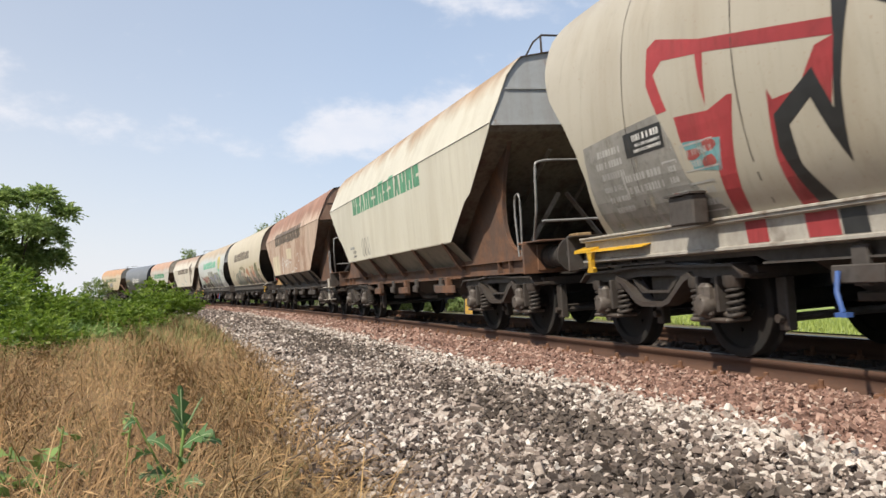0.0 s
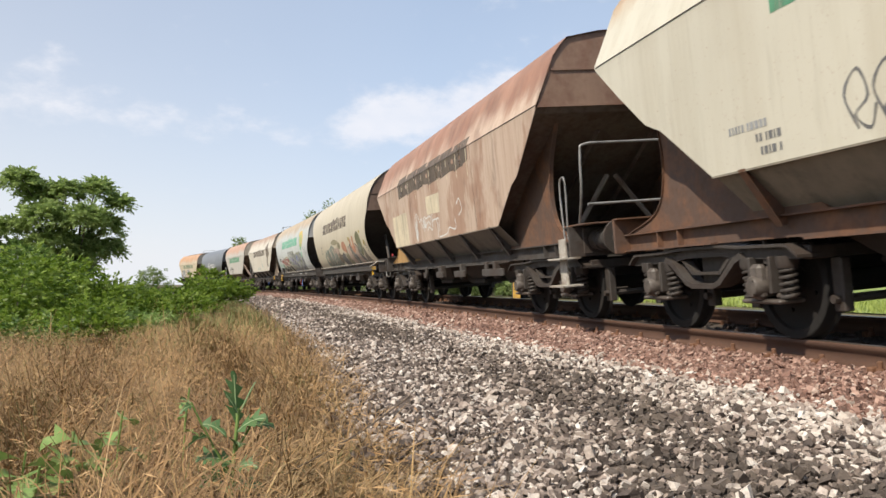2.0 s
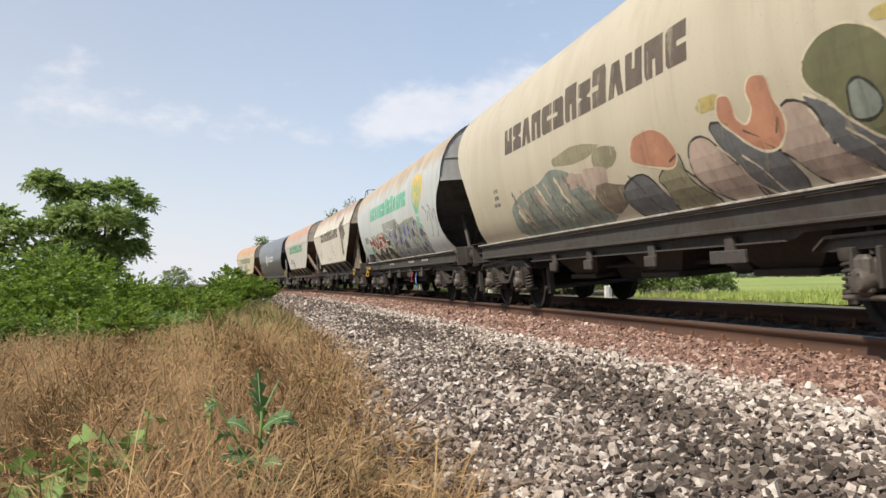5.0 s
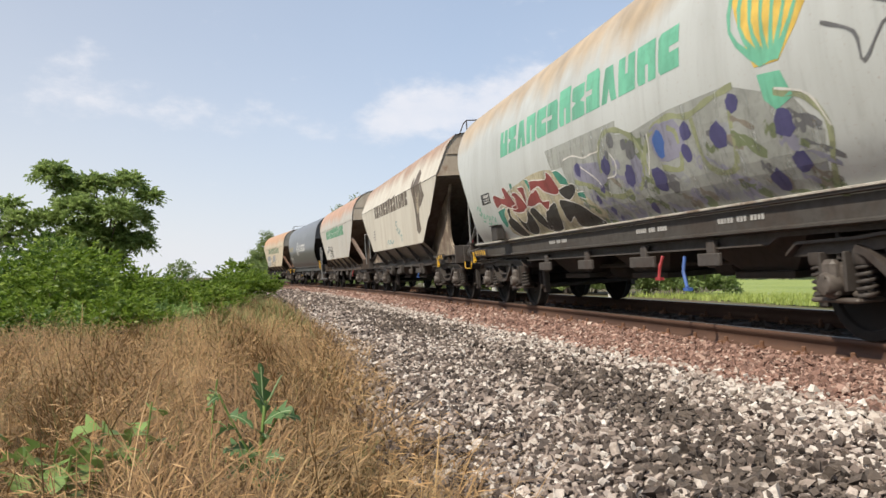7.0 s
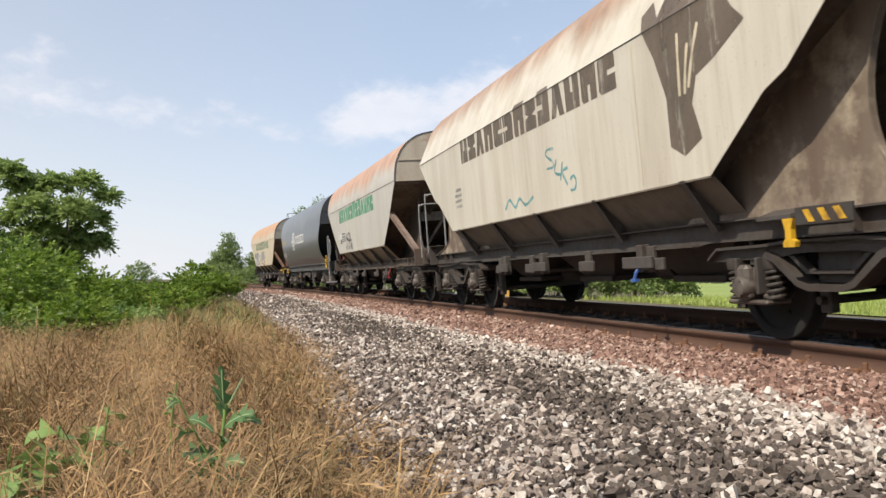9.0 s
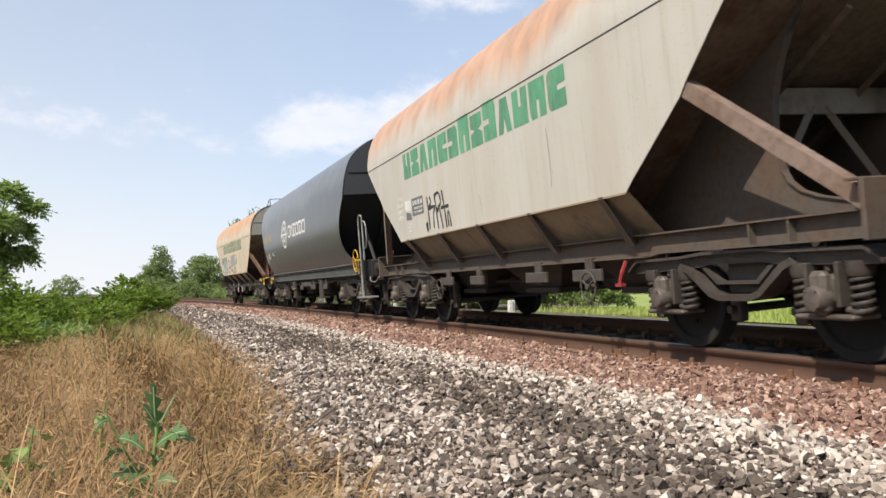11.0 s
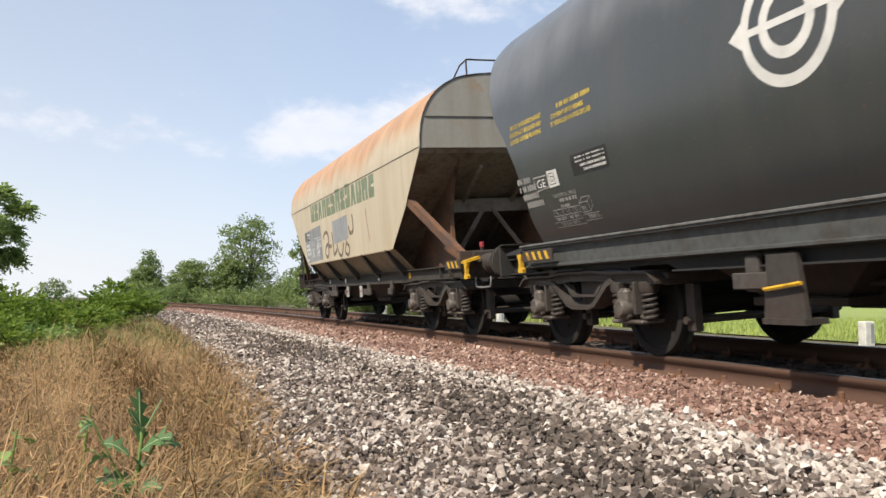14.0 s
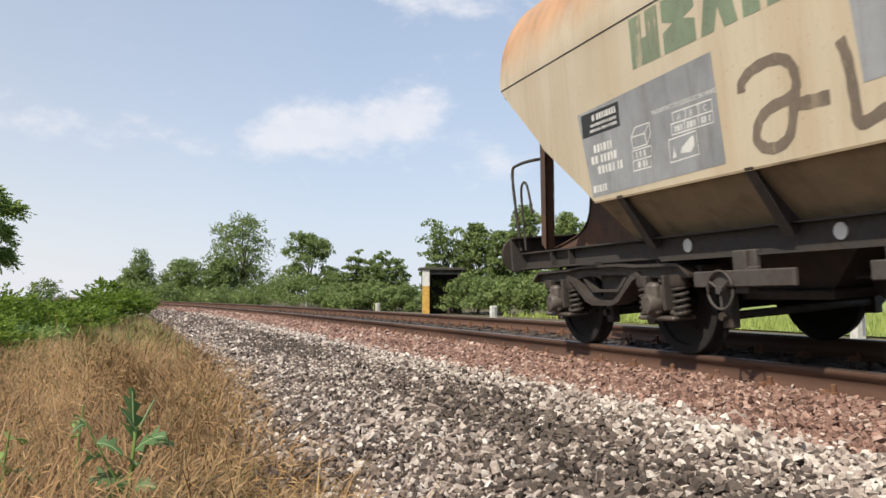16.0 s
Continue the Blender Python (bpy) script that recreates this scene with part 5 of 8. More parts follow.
    bm = bmesh.new()
    lathe(bm, [(1.24, 0.022), (1.25, 0.032), (1.31, 0.032), (1.32, 0.022)], 10, "z", (x, y, 0))
    part("red_marker", bm, RED, w, "small red marker cap")


def buffer_handle(w, half, material, sgn=-1, z=0.84):
    """Bent steel grip under the buffer for the shunter."""
    e = half - 0.62
    rail_loop(w, "shunter_grip", [(-1.05, sgn * e, z), (-1.06, sgn * (e + 0.03), z - 0.10), (-1.06, sgn * (e + 0.10), z - 0.14), (-1.06, sgn * (e + 0.46), z - 0.14), (-1.06, sgn * (e + 0.52), z - 0.10), (-1.05, sgn * (e + 0.52), z)], 0.013, material, "bent steel grip under the buffer")


def wagon_a():
    sh = ROUND
    w = wagon_round("cream_red", "cream barrel-sided grain wagon sprayed with large red and black graffiti", sh, 6.25, 6.38, 6.95, 4.9, FRAME_GREY)
    lab = "sprayed red graffiti outline"
    painted(w, "graffiti", sh, [(4.02, 2.62), (3.88, 2.66), (3.27, 2.48), (1.9, 2.2), (1.92, 2.1), (3.18, 2.36), (3.80, 2.46), (3.93, 2.38), (3.78, 2.05), (3.93, 2.05), (4.05, 2.32)], RED, lab)
    painted(w, "graffiti", sh, [(3.34, 2.40), (3.24, 2.38), (3.27, 1.97), (3.31, 2.14)], RED, lab)
    painted(w, "graffiti", sh, [(3.70, 1.98), (3.26, 1.94), (3.0, 2.0), (2.95, 1.99), (3.05, 1.67), (3.18, 1.16), (3.36, 1.15), (3.30, 1.5), (3.18, 1.73), (3.67, 1.77)], RED, lab)
    painted(w, "graffiti", sh, [(2.60, 1.94), (2.56, 1.86), (2.31, 1.87), (2.12, 2.09), (1.94, 2.11), (2.09, 1.66), (2.24, 1.84), (2.50, 1.72), (2.55, 1.39), (2.36, 1.12), (2.66, 1.12), (2.66, 1.51)], RED, lab)
    painted(w, "graffiti", sh, [(1.95, 2.32), (1.82, 2.28), (1.97, 1.81), (2.05, 1.36), (2.13, 1.55), (2.23, 1.80), (2.46, 1.67), (2.46, 1.41), (2.33, 1.15), (2.50, 1.15), (2.61, 1.54), (2.58, 1.76), (2.17, 1.97), (2.06, 1.69), (1.96, 2.1)], BLACK, "sprayed black graffiti outline", 0.009)
    painted(w, "graffiti", sh, [(1.80, 2.3), (0.2, 2.5), (-0.2, 2.35), (1.5, 2.12)], BLACK, "sprayed black graffiti outline", 0.009)
    for k in range(3):
        painted(w, "graffiti", sh, [(1.0 - 1.1 * k, 2.1), (0.7 - 1.1 * k, 2.2), (0.3 - 1.1 * k, 1.3), (0.6 - 1.1 * k, 1.2)], RED, lab)
    painted(w, "graffiti", sh, [(3.66, 1.77), (3.18, 1.73), (3.26, 1.49), (3.59, 1.54)], CYAN, "turquoise sprayed patch")
    for k, (y, z) in enumerate(((3.55, 1.66), (3.38, 1.58), (3.95, 1.36), (3.34, 1.70))):
        splash(w, "graffiti", sh, y, z, 0.09, 0.05, RED_OLD, 40 + k, "pink sprayed dab", 9, 0.009)
    painted(w, "paint_patch", sh, [(1.8, 2.62), (2.5, 2.80), (2.62, 2.72), (2.3, 2.62)], OLIVE, "olive sprayed patch")
    painted(w, "paint_patch", sh, [(5.30, 2.00), (4.6, 2.04), (3.95, 2.06), (3.8, 1.8), (3.72, 1.5), (3.4, 1.2), (3.45, 1.14), (5.3, 1.14), (5.32, 1.6)], GREY_GROUND, "grey painted data ground", 0.003)
    plate_with_bars(w, sh, 4.52, 3.90, 1.78, 1.99, 3)
    data_panel(w, sh, 5.17, 1.92, 4, lines=3, boxes=False)
    data_panel(w, sh, 4.75, 1.64, 5, lines=2, length=0.7)
    bars(w, "writing", sh, 4.65, 1.58, 3, 0.4, 0.05, 0.05, INK, "faded painted lines, drawn as bars", 6)
    seam(w, sh, 4.45, 1.2, 3.2)
    seam(w, sh, 2.9, 1.2, 3.4)
    step_box(w, 3.75, 1.36, FRAME_GREY)
    # the sill carries the same sprayed colours
    for y0, y1, mtl in ((3.34, 3.10, RED), (2.70, 2.40, RED), (2.38, 2.16, BLACK), (0.6, 0.3, RED), (-0.5, -0.8, RED), (-1.6, -1.9, RED)):
        bm = bmesh.new()
        bm.faces.new([bm.verts.new(p) for p in ((-1.163, y0, 1.103), (-1.163, y1, 1.103), (-1.163, y1 - 0.03, 0.935), (-1.163, y0 - 0.03, 0.935))])
        part("graffiti", bm, mtl, w, "sprayed colour running on over the sill")
    lever(w, 2.40, 0.70, BLUE, "blue painted brake lever", 0.26, -0.07)
    hook_plate(w, 5.76, YELLOW, 1.0)
    bm = bmesh.new()
    prism(bm, [(-1.265, 0.998), (-1.255, 1.008), (-1.05, 1.06), (-1.05, 1.05)], 4.7, 5.8, "y")
    part("corner_plate", bm, YELLOW, w, "yellow painted edge plate")
    return w


def wagon_b():
    sh = ANGULAR
    w = wagon_angular("cream", "cream grain hopper wagon with green painted name and dusty roof", sh, 5.92, 5.88, 6.85, 4.75, FRAME_RUST, 5, False)
    name_blocks(w, sh, *NAME, GREEN, "green painted fleet name, drawn as plain blocks")
    lab = "grey marker scrawl"
    for k, y in enumerate((2.2, 1.95, 1.66)):
        stroke(w, "graffiti", sh, [(y, 1.47), (y + 0.1, 1.7), (y - 0.03, 1.84), (y - 0.1, 1.66), (y + 0.02, 1.56), (y - 0.1, 1.46), (y - 0.16, 1.6)], 0.022, SLATE, lab)
    bars(w, "writing", sh, 2.95, 1.62, 2, 0.3, 0.06, 0.04, SLATE, "small dark lines, drawn as bars", 8)
    bars(w, "writing", sh, 3.1, 1.72, 1, 0.5, 0.06, 0.04, GREY_PATCH, "", 9)
    platform(w, 6.85, FRAME_RUST, -1)
    bm = bmesh.new()
    box(bm, -1.12, -1.0, -6.15, -5.85, 1.08, 1.22, 0.01)
    box(bm, -0.5, -0.3, -6.25, -6.0, 1.2, 1.3, 0.01)
    part("wooden_block", bm, rust_paint("tan_block", (0.36, 0.25, 0.13), (0.2, 0.12, 0.06), 0.3), w, "tan wooden block on the deck")
    for y, ww in ((-2.85, 0.5), (-0.25, 0.32), (1.9, 0.25)):
        bm = bmesh.new()
        box(bm, -1.24, -1.20, y - ww, y + ww, 0.60, 0.72, 0.008)
        box(bm, -1.20, -1.10, y - 0.06, y + 0.06, 0.56, 0.86, 0.01)
        part("lever_plate", bm, FRAME_RUST, w, "rusty red lever guide plate")
    roof_walk(w, 5.92, 5.88, 3.75, FRAME_DARK, True)
    return w


def wagon_c():
    sh = ANGULAR
    w = wagon_angular("rusty", "rust-worn brown grain hopper wagon with white scrawls and cream patches", sh, 5.95, 5.8, 6.8, 4.75, FRAME_GREY, 5, False)
    for k in range(6):
        y = 3.02 - 0.98 * k
        painted(w, "paint_patch", sh, [(y, 2.47), (y + 0.03, 2.93), (y - 0.80 - 0.1 * (k % 2), 2.95), (y - 0.86, 2.50 + 0.03 * (k % 3))], BROWN_OLD, "dark worn field where a name was", 0.005)
    for k in range(11):
        y = 2.92 - 0.50 * k
        painted(w, "painted_block", sh, [(y, 2.52), (y + 0.02, 2.84), (y - 0.34, 2.86), (y - 0.36, 2.72), (y - 0.16, 2.70), (y - 0.16, 2.64), (y - 0.36, 2.62), (y - 0.38, 2.50)], BROWN_OLD, "remains of a dark painted name", 0.010)
    painted(w, "paint_patch", sh, [(0.43, 2.27), (-0.66, 2.25), (-0.61, 1.88), (0.41, 1.91)], CREAM_PATCH, "clean cream paint patch")
    painted(w, "paint_patch", sh, [(3.95, 2.11), (2.34, 2.13), (2.29, 1.39), (3.87, 1.39)], CREAM_PATCH, "clean cream paint patch")
    lab = "white sprayed scrawl"
    stroke(w, "graffiti", sh, [(1.60, 1.71), (1.54, 1.87), (1.37, 2.01), (1.24, 1.91), (1.15, 1.82), (0.94, 1.85), (0.90, 1.68), (0.78, 1.69), (0.80, 1.82), (0.68, 1.88), (0.51, 1.84), (0.34, 1.87), (0.15, 1.85), (0.14, 1.75), (0.21, 1.70), (0.35, 1.77), (0.50, 1.72), (0.68, 1.67)], 0.030, WHITE, lab, 4, 0.007, 0.12, 0.010)
    stroke(w, "graffiti", sh, [(0.48, 1.59), (0.31, 1.66), (0.11, 1.58), (0.04, 1.69), (0.03, 1.88)], 0.028, WHITE, lab, 4, 0.007, 0.12, 0.008)
    stroke(w, "graffiti", sh, [(0.02, 1.76), (-0.15, 1.78), (-0.28, 1.77), (-0.39, 1.78), (-0.48, 1.76), (-0.47, 1.53)], 0.030, WHITE, lab, 4, 0.007, 0.12, 0.008)
    for k in range(5):
        d = 0.035 * k
        stroke(w, "graffiti", sh, [(1.59 - d, 1.76), (1.57 - d, 1.58), (1.46, 1.42), (1.50 - d, 1.60), (1.36 + d, 1.81), (1.38, 1.97 - d)], 0.020, WHITE, lab, 4, 0.0072 + 0.0002 * k, 0.12, 0.012)
        stroke(w, "graffiti", sh, [(0.80 - d, 1.84), (0.70 - d, 1.66), (0.62 + d, 1.74), (0.76, 1.60 + d)], 0.020, WHITE, lab, 3, 0.0072 + 0.0002 * k, 0.12, 0.012)
    stroke(w, "graffiti", sh, [(-0.33, 1.78), (-0.36, 1.6), (-0.34, 1.42)], 0.04, WHITE, lab)
    stroke(w, "graffiti", sh, [(-1.63, 1.70), (-1.6, 1.50), (-1.2, 1.55), (-1.0, 1.45), (-0.41, 1.41)], 0.026, WHITE, lab)
    stroke(w, "graffiti", sh, [(-1.8, 1.92), (-2.0, 2.0), (-2.1, 1.8), (-1.9, 1.72)], 0.03, WHITE, lab)
    for k in range(9):
        y = 2.6 - 0.66 * k
        stroke(w, "paint_run", sh, [(y, 2.76), (y + 0.01, 2.6), (y - 0.01, 2.40 - 0.05 * (k % 3))], 0.035, CREAM_PATCH, "pale streak of bare primer", 2, 0.009)
    seam(w, sh, -2.9, 1.42, 2.76, FRAME_RUST)
    platform(w, 6.8, FRAME_RUST, -1)
    # the supports under the tail end are painted ochre
    ochre = rust_paint("ochre_paint", (0.42, 0.25, 0.09), (0.22, 0.11, 0.05), 0.3, 0.7, 0.2)
    for o in w.children:
        if o.name.startswith("gusset") and min(v.co.y for v in o.data.vertices) > 0:
            o.data.materials[0] = ochre
            o["label"] = "ochre painted steel gusset"
    for y, ww in ((-2.9, 0.55), (-0.9, 0.35), (0.6, 0.25)):
        bm = bmesh.new()
        box(bm, -1.24, -1.20, y - ww, y + ww, 0.62, 0.74, 0.008)
        box(bm, -1.20, -1.10, y - 0.06, y + 0.06, 0.58, 0.86, 0.01)
        part("lever_plate", bm, FRAME_GREY, w, "grey lever guide plate")
    roof_walk(w, 5.9, 5.8, 3.75, FRAME_DARK)
    bm = bmesh.new()
    box(bm, -1.30, -1.27, -6.12, -5.92, 0.46, 1.06, 0.006)
    for z, d in ((0.46, 0.22), (0.80, 0.20)):
        box(bm, -1.42, -1.14, -6.02 - d, -6.02 + d, z, z + 0.025, 0.004)
    part("foot_step", bm, SILL_EDGE, w, "pale worn corner foot step")
    return w


def piece(w, sh, pts, material, label, rim, lift=0.0095, width=0.022):
    """A filled graffiti shape with flowing edges and, where it has one, a sprayed outline."""
    pts = rounded([(a, max(b, sh.half[0][1] + 0.01)) for a, b in pts])
    pts = [(a, max(b, sh.half[0][1] + 0.005)) for a, b in pts]
    painted(w, "graffiti", sh, pts, material, label, lift)
    if rim:
        stroke(w, "graffiti", sh, pts + pts[:1], width, rim, "sprayed outline", 1, lift + 0.001)


def wagon_d():
    sh = ROUND
    w = wagon_round("tan", "tan barrel-sided grain wagon with graffiti along its lower side", sh, 6.28, 6.3, 7.0, 4.9, FRAME_GREY)
    name_blocks(w, sh, *NAME, BROWN_OLD, "faded brown fleet name, drawn as plain blocks")
    rng = random.Random(5)
    piece(w, sh, [(3.10, 1.46), (2.95, 1.66), (2.25, 1.80), (1.60, 1.84), (1.10, 1.95), (0.50, 1.84), (0.12, 1.58), (-0.05, 1.38), (-0.20, 1.16), (2.85, 1.16)], DUSTY_TEAL, "grey green sprayed ground", None, 0.006)
    for k in range(46):
        a, b = rng.uniform(-0.1, 2.9), rng.uniform(1.40, 1.84)
        n = rng.uniform(0.12, 0.34)
        stroke(w, "graffiti", sh, [(a, b), (a - n * 0.35, b - 0.3 * n), (a - n * 0.6, b - n * 0.75), (a - n, max(1.13, b - n * 1.05))], rng.uniform(0.02, 0.07), rng.choice((SLATE, DUSTY_GREY, DUSTY_TAN, CREAM_PATCH, DUSTY_BROWN, PINKISH)), "slanting sprayed stroke", 3, 0.008 + 0.00008 * k, 0.2)
    for k, (a, b, ry, rz, mtl) in enumerate(((0.3, 2.02, 0.75, 0.10, DUSTY_OLIVE), (-0.6, 1.86, 0.35, 0.14, DUSTY_OLIVE), (-0.2, 1.66, 0.4, 0.16, PINKISH), (-0.5, 1.42, 0.5, 0.18, DUSTY_BROWN), (0.4, 1.72, 0.3, 0.1, PINKISH), (-2.82, 1.98, 0.22, 0.07, YELLOW_MIST), (-5.32, 1.76, 0.16, 0.09, YELLOW_MIST), (-4.85, 2.10, 0.14, 0.05, YELLOW_MIST))):
        splash(w, "graffiti", sh, a, b, ry, rz, mtl, 60 + k, "soft sprayed patch", 12, 0.0072 + 0.0001 * k)
    piece(w, sh, [(-0.96, 1.52), (-1.39, 1.57), (-1.63, 1.38), (-1.70, 1.14), (-1.03, 1.14), (-0.80, 1.36)], SLATE, "slate sprayed shape", BLACK_SPRAY)
    piece(w, sh, [(-2.10, 1.65), (-2.18, 1.61), (-2.19, 1.47), (-2.30, 1.33), (-2.50, 1.14), (-1.76, 1.14), (-1.74, 1.37), (-1.68, 1.50)], DUSTY_OLIVE, "olive sprayed shape", BLACK_SPRAY)
    piece(w, sh, [(-2.44, 1.73), (-2.71, 1.70), (-3.07, 1.33), (-3.15, 1.14), (-2.73, 1.14), (-2.36, 1.36), (-2.32, 1.59)], PINKISH, "pale pink sprayed shape", BLACK_SPRAY)
    piece(w, sh, [(-2.76, 1.78), (-3.04, 1.76), (-3.57, 1.46), (-3.66, 1.14), (-3.15, 1.14), (-3.07, 1.33)], SLATE, "slate sprayed shape", BLACK_SPRAY)
    piece(w, sh, [(-3.74, 1.77), (-3.96, 1.75), (-4.09, 1.63), (-4.14, 1.43), (-4.46, 1.14), (-3.95, 1.14), (-3.70, 1.37), (-3.57, 1.50)], PINKISH, "pale pink sprayed shape", BLACK_SPRAY)
    piece(w, sh, [(-3.99, 1.80), (-4.40, 1.56), (-4.69, 1.33), (-4.82, 1.14), (-4.45, 1.14), (-4.17, 1.40), (-4.07, 1.60)], SLATE, "slate sprayed shape", CREAM_PATCH)
    piece(w, sh, [(-4.96, 1.60), (-5.17, 1.54), (-5.30, 1.36), (-5.46, 1.14), (-4.85, 1.14), (-4.88, 1.35)], DUSTY_GREY, "grey sprayed shape", BLACK_SPRAY)
    piece(w, sh, [(-1.25, 1.83), (-1.39, 1.95), (-1.72, 1.97), (-1.96, 1.90), (-2.10, 1.77), (-2.14, 1.65), (-2.0, 1.55), (-1.67, 1.60), (-1.27, 1.70)], TERRACOTTA, "terracotta sprayed ball", CREAM_PATCH, 0.0105)
    piece(w, sh, [(-2.92, 1.90), (-2.98, 2.0), (-3.10, 1.99), (-3.16, 1.92), (-3.17, 1.80), (-3.28, 1.72), (-3.39, 1.82), (-3.36, 1.96), (-3.43, 2.05), (-3.56, 2.05), (-3.65, 1.99), (-3.67, 1.85), (-3.73, 1.74), (-3.73, 1.61), (-3.60, 1.49), (-3.42, 1.48), (-3.25, 1.56), (-3.08, 1.69), (-2.94, 1.80)], TERRACOTTA, "terracotta sprayed fork", CREAM_PATCH, 0.0105)
    piece(w, sh, [(-4.03, 1.95), (-4.11, 2.06), (-4.25, 2.13), (-4.42, 2.15), (-4.61, 2.11), (-4.79, 2.0), (-4.89, 1.87), (-4.94, 1.75), (-4.94, 1.60), (-4.86, 1.47), (-4.71, 1.37), (-4.59, 1.38), (-4.45, 1.48), (-4.33, 1.58), (-4.22, 1.70), (-4.07, 1.82)], ARCH_OLIVE, "olive sprayed arch", CREAM_PATCH, 0.011)
    piece(w, sh, [(-4.41, 1.68), (-4.44, 1.76), (-4.54, 1.78), (-4.65, 1.69), (-4.68, 1.58), (-4.57, 1.51), (-4.41, 1.54)], DUSTY_TEAL, "grey green eye of the arch", BLACK_SPRAY, 0.012)
    for a, b in ((-1.05, 1.60), (-2.2, 1.50), (-2.8, 1.62), (-3.1, 1.5), (-4.3, 1.5), (-5.05, 1.62), (-5.2, 1.6)):
        stroke(w, "graffiti", sh, [(a, b), (a - 0.18, b - 0.14), (a - 0.30, b - 0.34), (a - 0.5, 1.14)], 0.018, rng.choice((CREAM_PATCH, BLACK_SPRAY)), "thin sprayed line", 3, 0.0125)
    for a, b in ((-5.40, 1.70), (-5.55, 1.62), (-5.68, 1.50)):
        stroke(w, "graffiti", sh, [(a + 0.05, b + 0.10), (a - 0.07, b + 0.05), (a + 0.02, b - 0.05), (a - 0.10, b - 0.02), (a - 0.02, b - 0.13), (a - 0.12, b - 0.10)], 0.014, BLACK, "thin black scrawl", 4, 0.0125)
    bars(w, "writing", sh, 3.55, 1.98, 3, 0.3, 0.06, 0.05, SLATE, "small dark lines, drawn as bars", 12)
    hook_plate(w, -5.34, FRAME_GREY, 0.97)
    stripes(w, -6.05, 0.90, 4)
    bm = bmesh.new()
    prism(bm, [(-5.22, 1.00), (-5.22, 1.03), (-6.40, 1.155), (-6.40, 1.125)], -1.30, -1.10)
    part("step_plate", bm, SILL_EDGE, w, "pale scuffed sloping step plate")
    red_marker(w, -6.68)
    buffer_handle(w, 7.0, GALV)
    return w


def wagon_e():
    sh = ROUND
    w = wagon_round("silver", "pale grey barrel-sided grain wagon with green name and violet graffiti", sh, 6.4, 6.42, 7.1, 4.9, FRAME_GREY)
    name_blocks(w, sh, 3.1, 2.44, 5.85, 0.39, GREEN_PALE, "bright green fleet name, drawn as plain blocks")
    # wheat sheaf emblem
    lab = "green and yellow wheat sheaf emblem"
    painted(w, "emblem", sh, [(-3.82, 2.14), (-3.62, 2.55), (-3.45, 3.0), (-3.9, 3.05), (-4.4, 3.05), (-4.72, 2.75), (-4.35, 2.32), (-4.12, 2.12)], plain("straw_paint", (0.62, 0.42, 0.08), 0.5), lab)
    for k in range(7):
        y = -3.60 - 0.14 * k
        stroke(w, "emblem", sh, [(-3.92 - 0.03 * k, 2.14), (y + 0.08, 2.5), (y, 2.95)], 0.05, GREEN_PALE, "", 3, 0.011)
    painted(w, "emblem", sh, [(-3.84, 2.08), (-4.12, 2.05), (-4.22, 1.84), (-4.0, 1.78), (-3.88, 1.88)], GREEN_PALE, lab, 0.011)
    rng = random.Random(9)
    painted(w, "paint_patch", sh, [(1.01, 2.23), (-1.26, 2.22), (-1.2, 1.9), (0.85, 1.95)], MIST, "grey rolled-on patch", 0.004)
    painted(w, "graffiti", sh, [(0.5, 2.03), (-0.65, 2.02), (-0.97, 2.10), (-1.6, 2.03), (-2.4, 2.1), (-3.4, 2.1), (-4.2, 1.84), (-4.45, 1.55), (-4.25, 1.16), (-0.2, 1.14), (0.3, 1.5)], MIST, "grey sprayed ground of a graffito", 0.006)
    flecks = [OLIVE, SLATE, LILAC, GREY_PATCH, LILAC, OLIVE, MIST, DUSTY_GREY]
    for k in range(110):
        y = rng.uniform(-4.2, 0.3)
        z = rng.uniform(1.17, 1.85 + 0.15 * math.sin(y * 3))
        n = rng.uniform(0.10, 0.40)
        stroke(w, "graffiti", sh, [(y, z), (y - 0.4 * n, z - 0.12 * n), (y - n, max(1.13, z - 0.45 * n))], rng.uniform(0.03, 0.10), flecks[k % 8], "slanting sprayed fleck", 3, 0.007 + 0.00003 * k, 0.3)
    piece(w, sh, [(0.05, 1.91), (-0.29, 1.89), (-0.74, 1.83), (-0.83, 1.65), (-0.54, 1.58), (-0.13, 1.67), (0.09, 1.78)], LILAC, "lilac sprayed field", None, 0.011)
    piece(w, sh, [(-1.49, 1.87), (-1.69, 1.73), (-1.66, 1.55), (-1.48, 1.48), (-1.47, 1.73)], LILAC, "lilac sprayed field", None, 0.011)
    piece(w, sh, [(-2.0, 1.98), (-2.5, 2.0), (-2.6, 1.7), (-2.1, 1.66)], LILAC, "lilac sprayed field", None, 0.011)
    spots = ((-0.84, 1.78, 0.12), (-1.38, 1.60, 0.13), (-1.97, 1.50, 0.14), (-0.04, 1.84, 0.10), (-1.59, 1.24, 0.07), (-0.40, 1.44, 0.06), (-0.64, 1.29, 0.06), (-0.61, 1.55, 0.06), (-0.72, 1.18, 0.05), (-2.66, 1.86, 0.10), (-2.6, 1.67, 0.09), (-3.16, 1.73, 0.13), (-4.04, 1.67, 0.12), (-4.1, 1.38, 0.1), (-3.75, 1.28, 0.1), (-3.45, 1.95, 0.09))
    for k, (y, z, r) in enumerate(spots):
        splash(w, "graffiti", sh, y, z, r * 1.0, r * 0.9, PURPLE, 70 + k, "violet sprayed spot", 14, 0.0122)
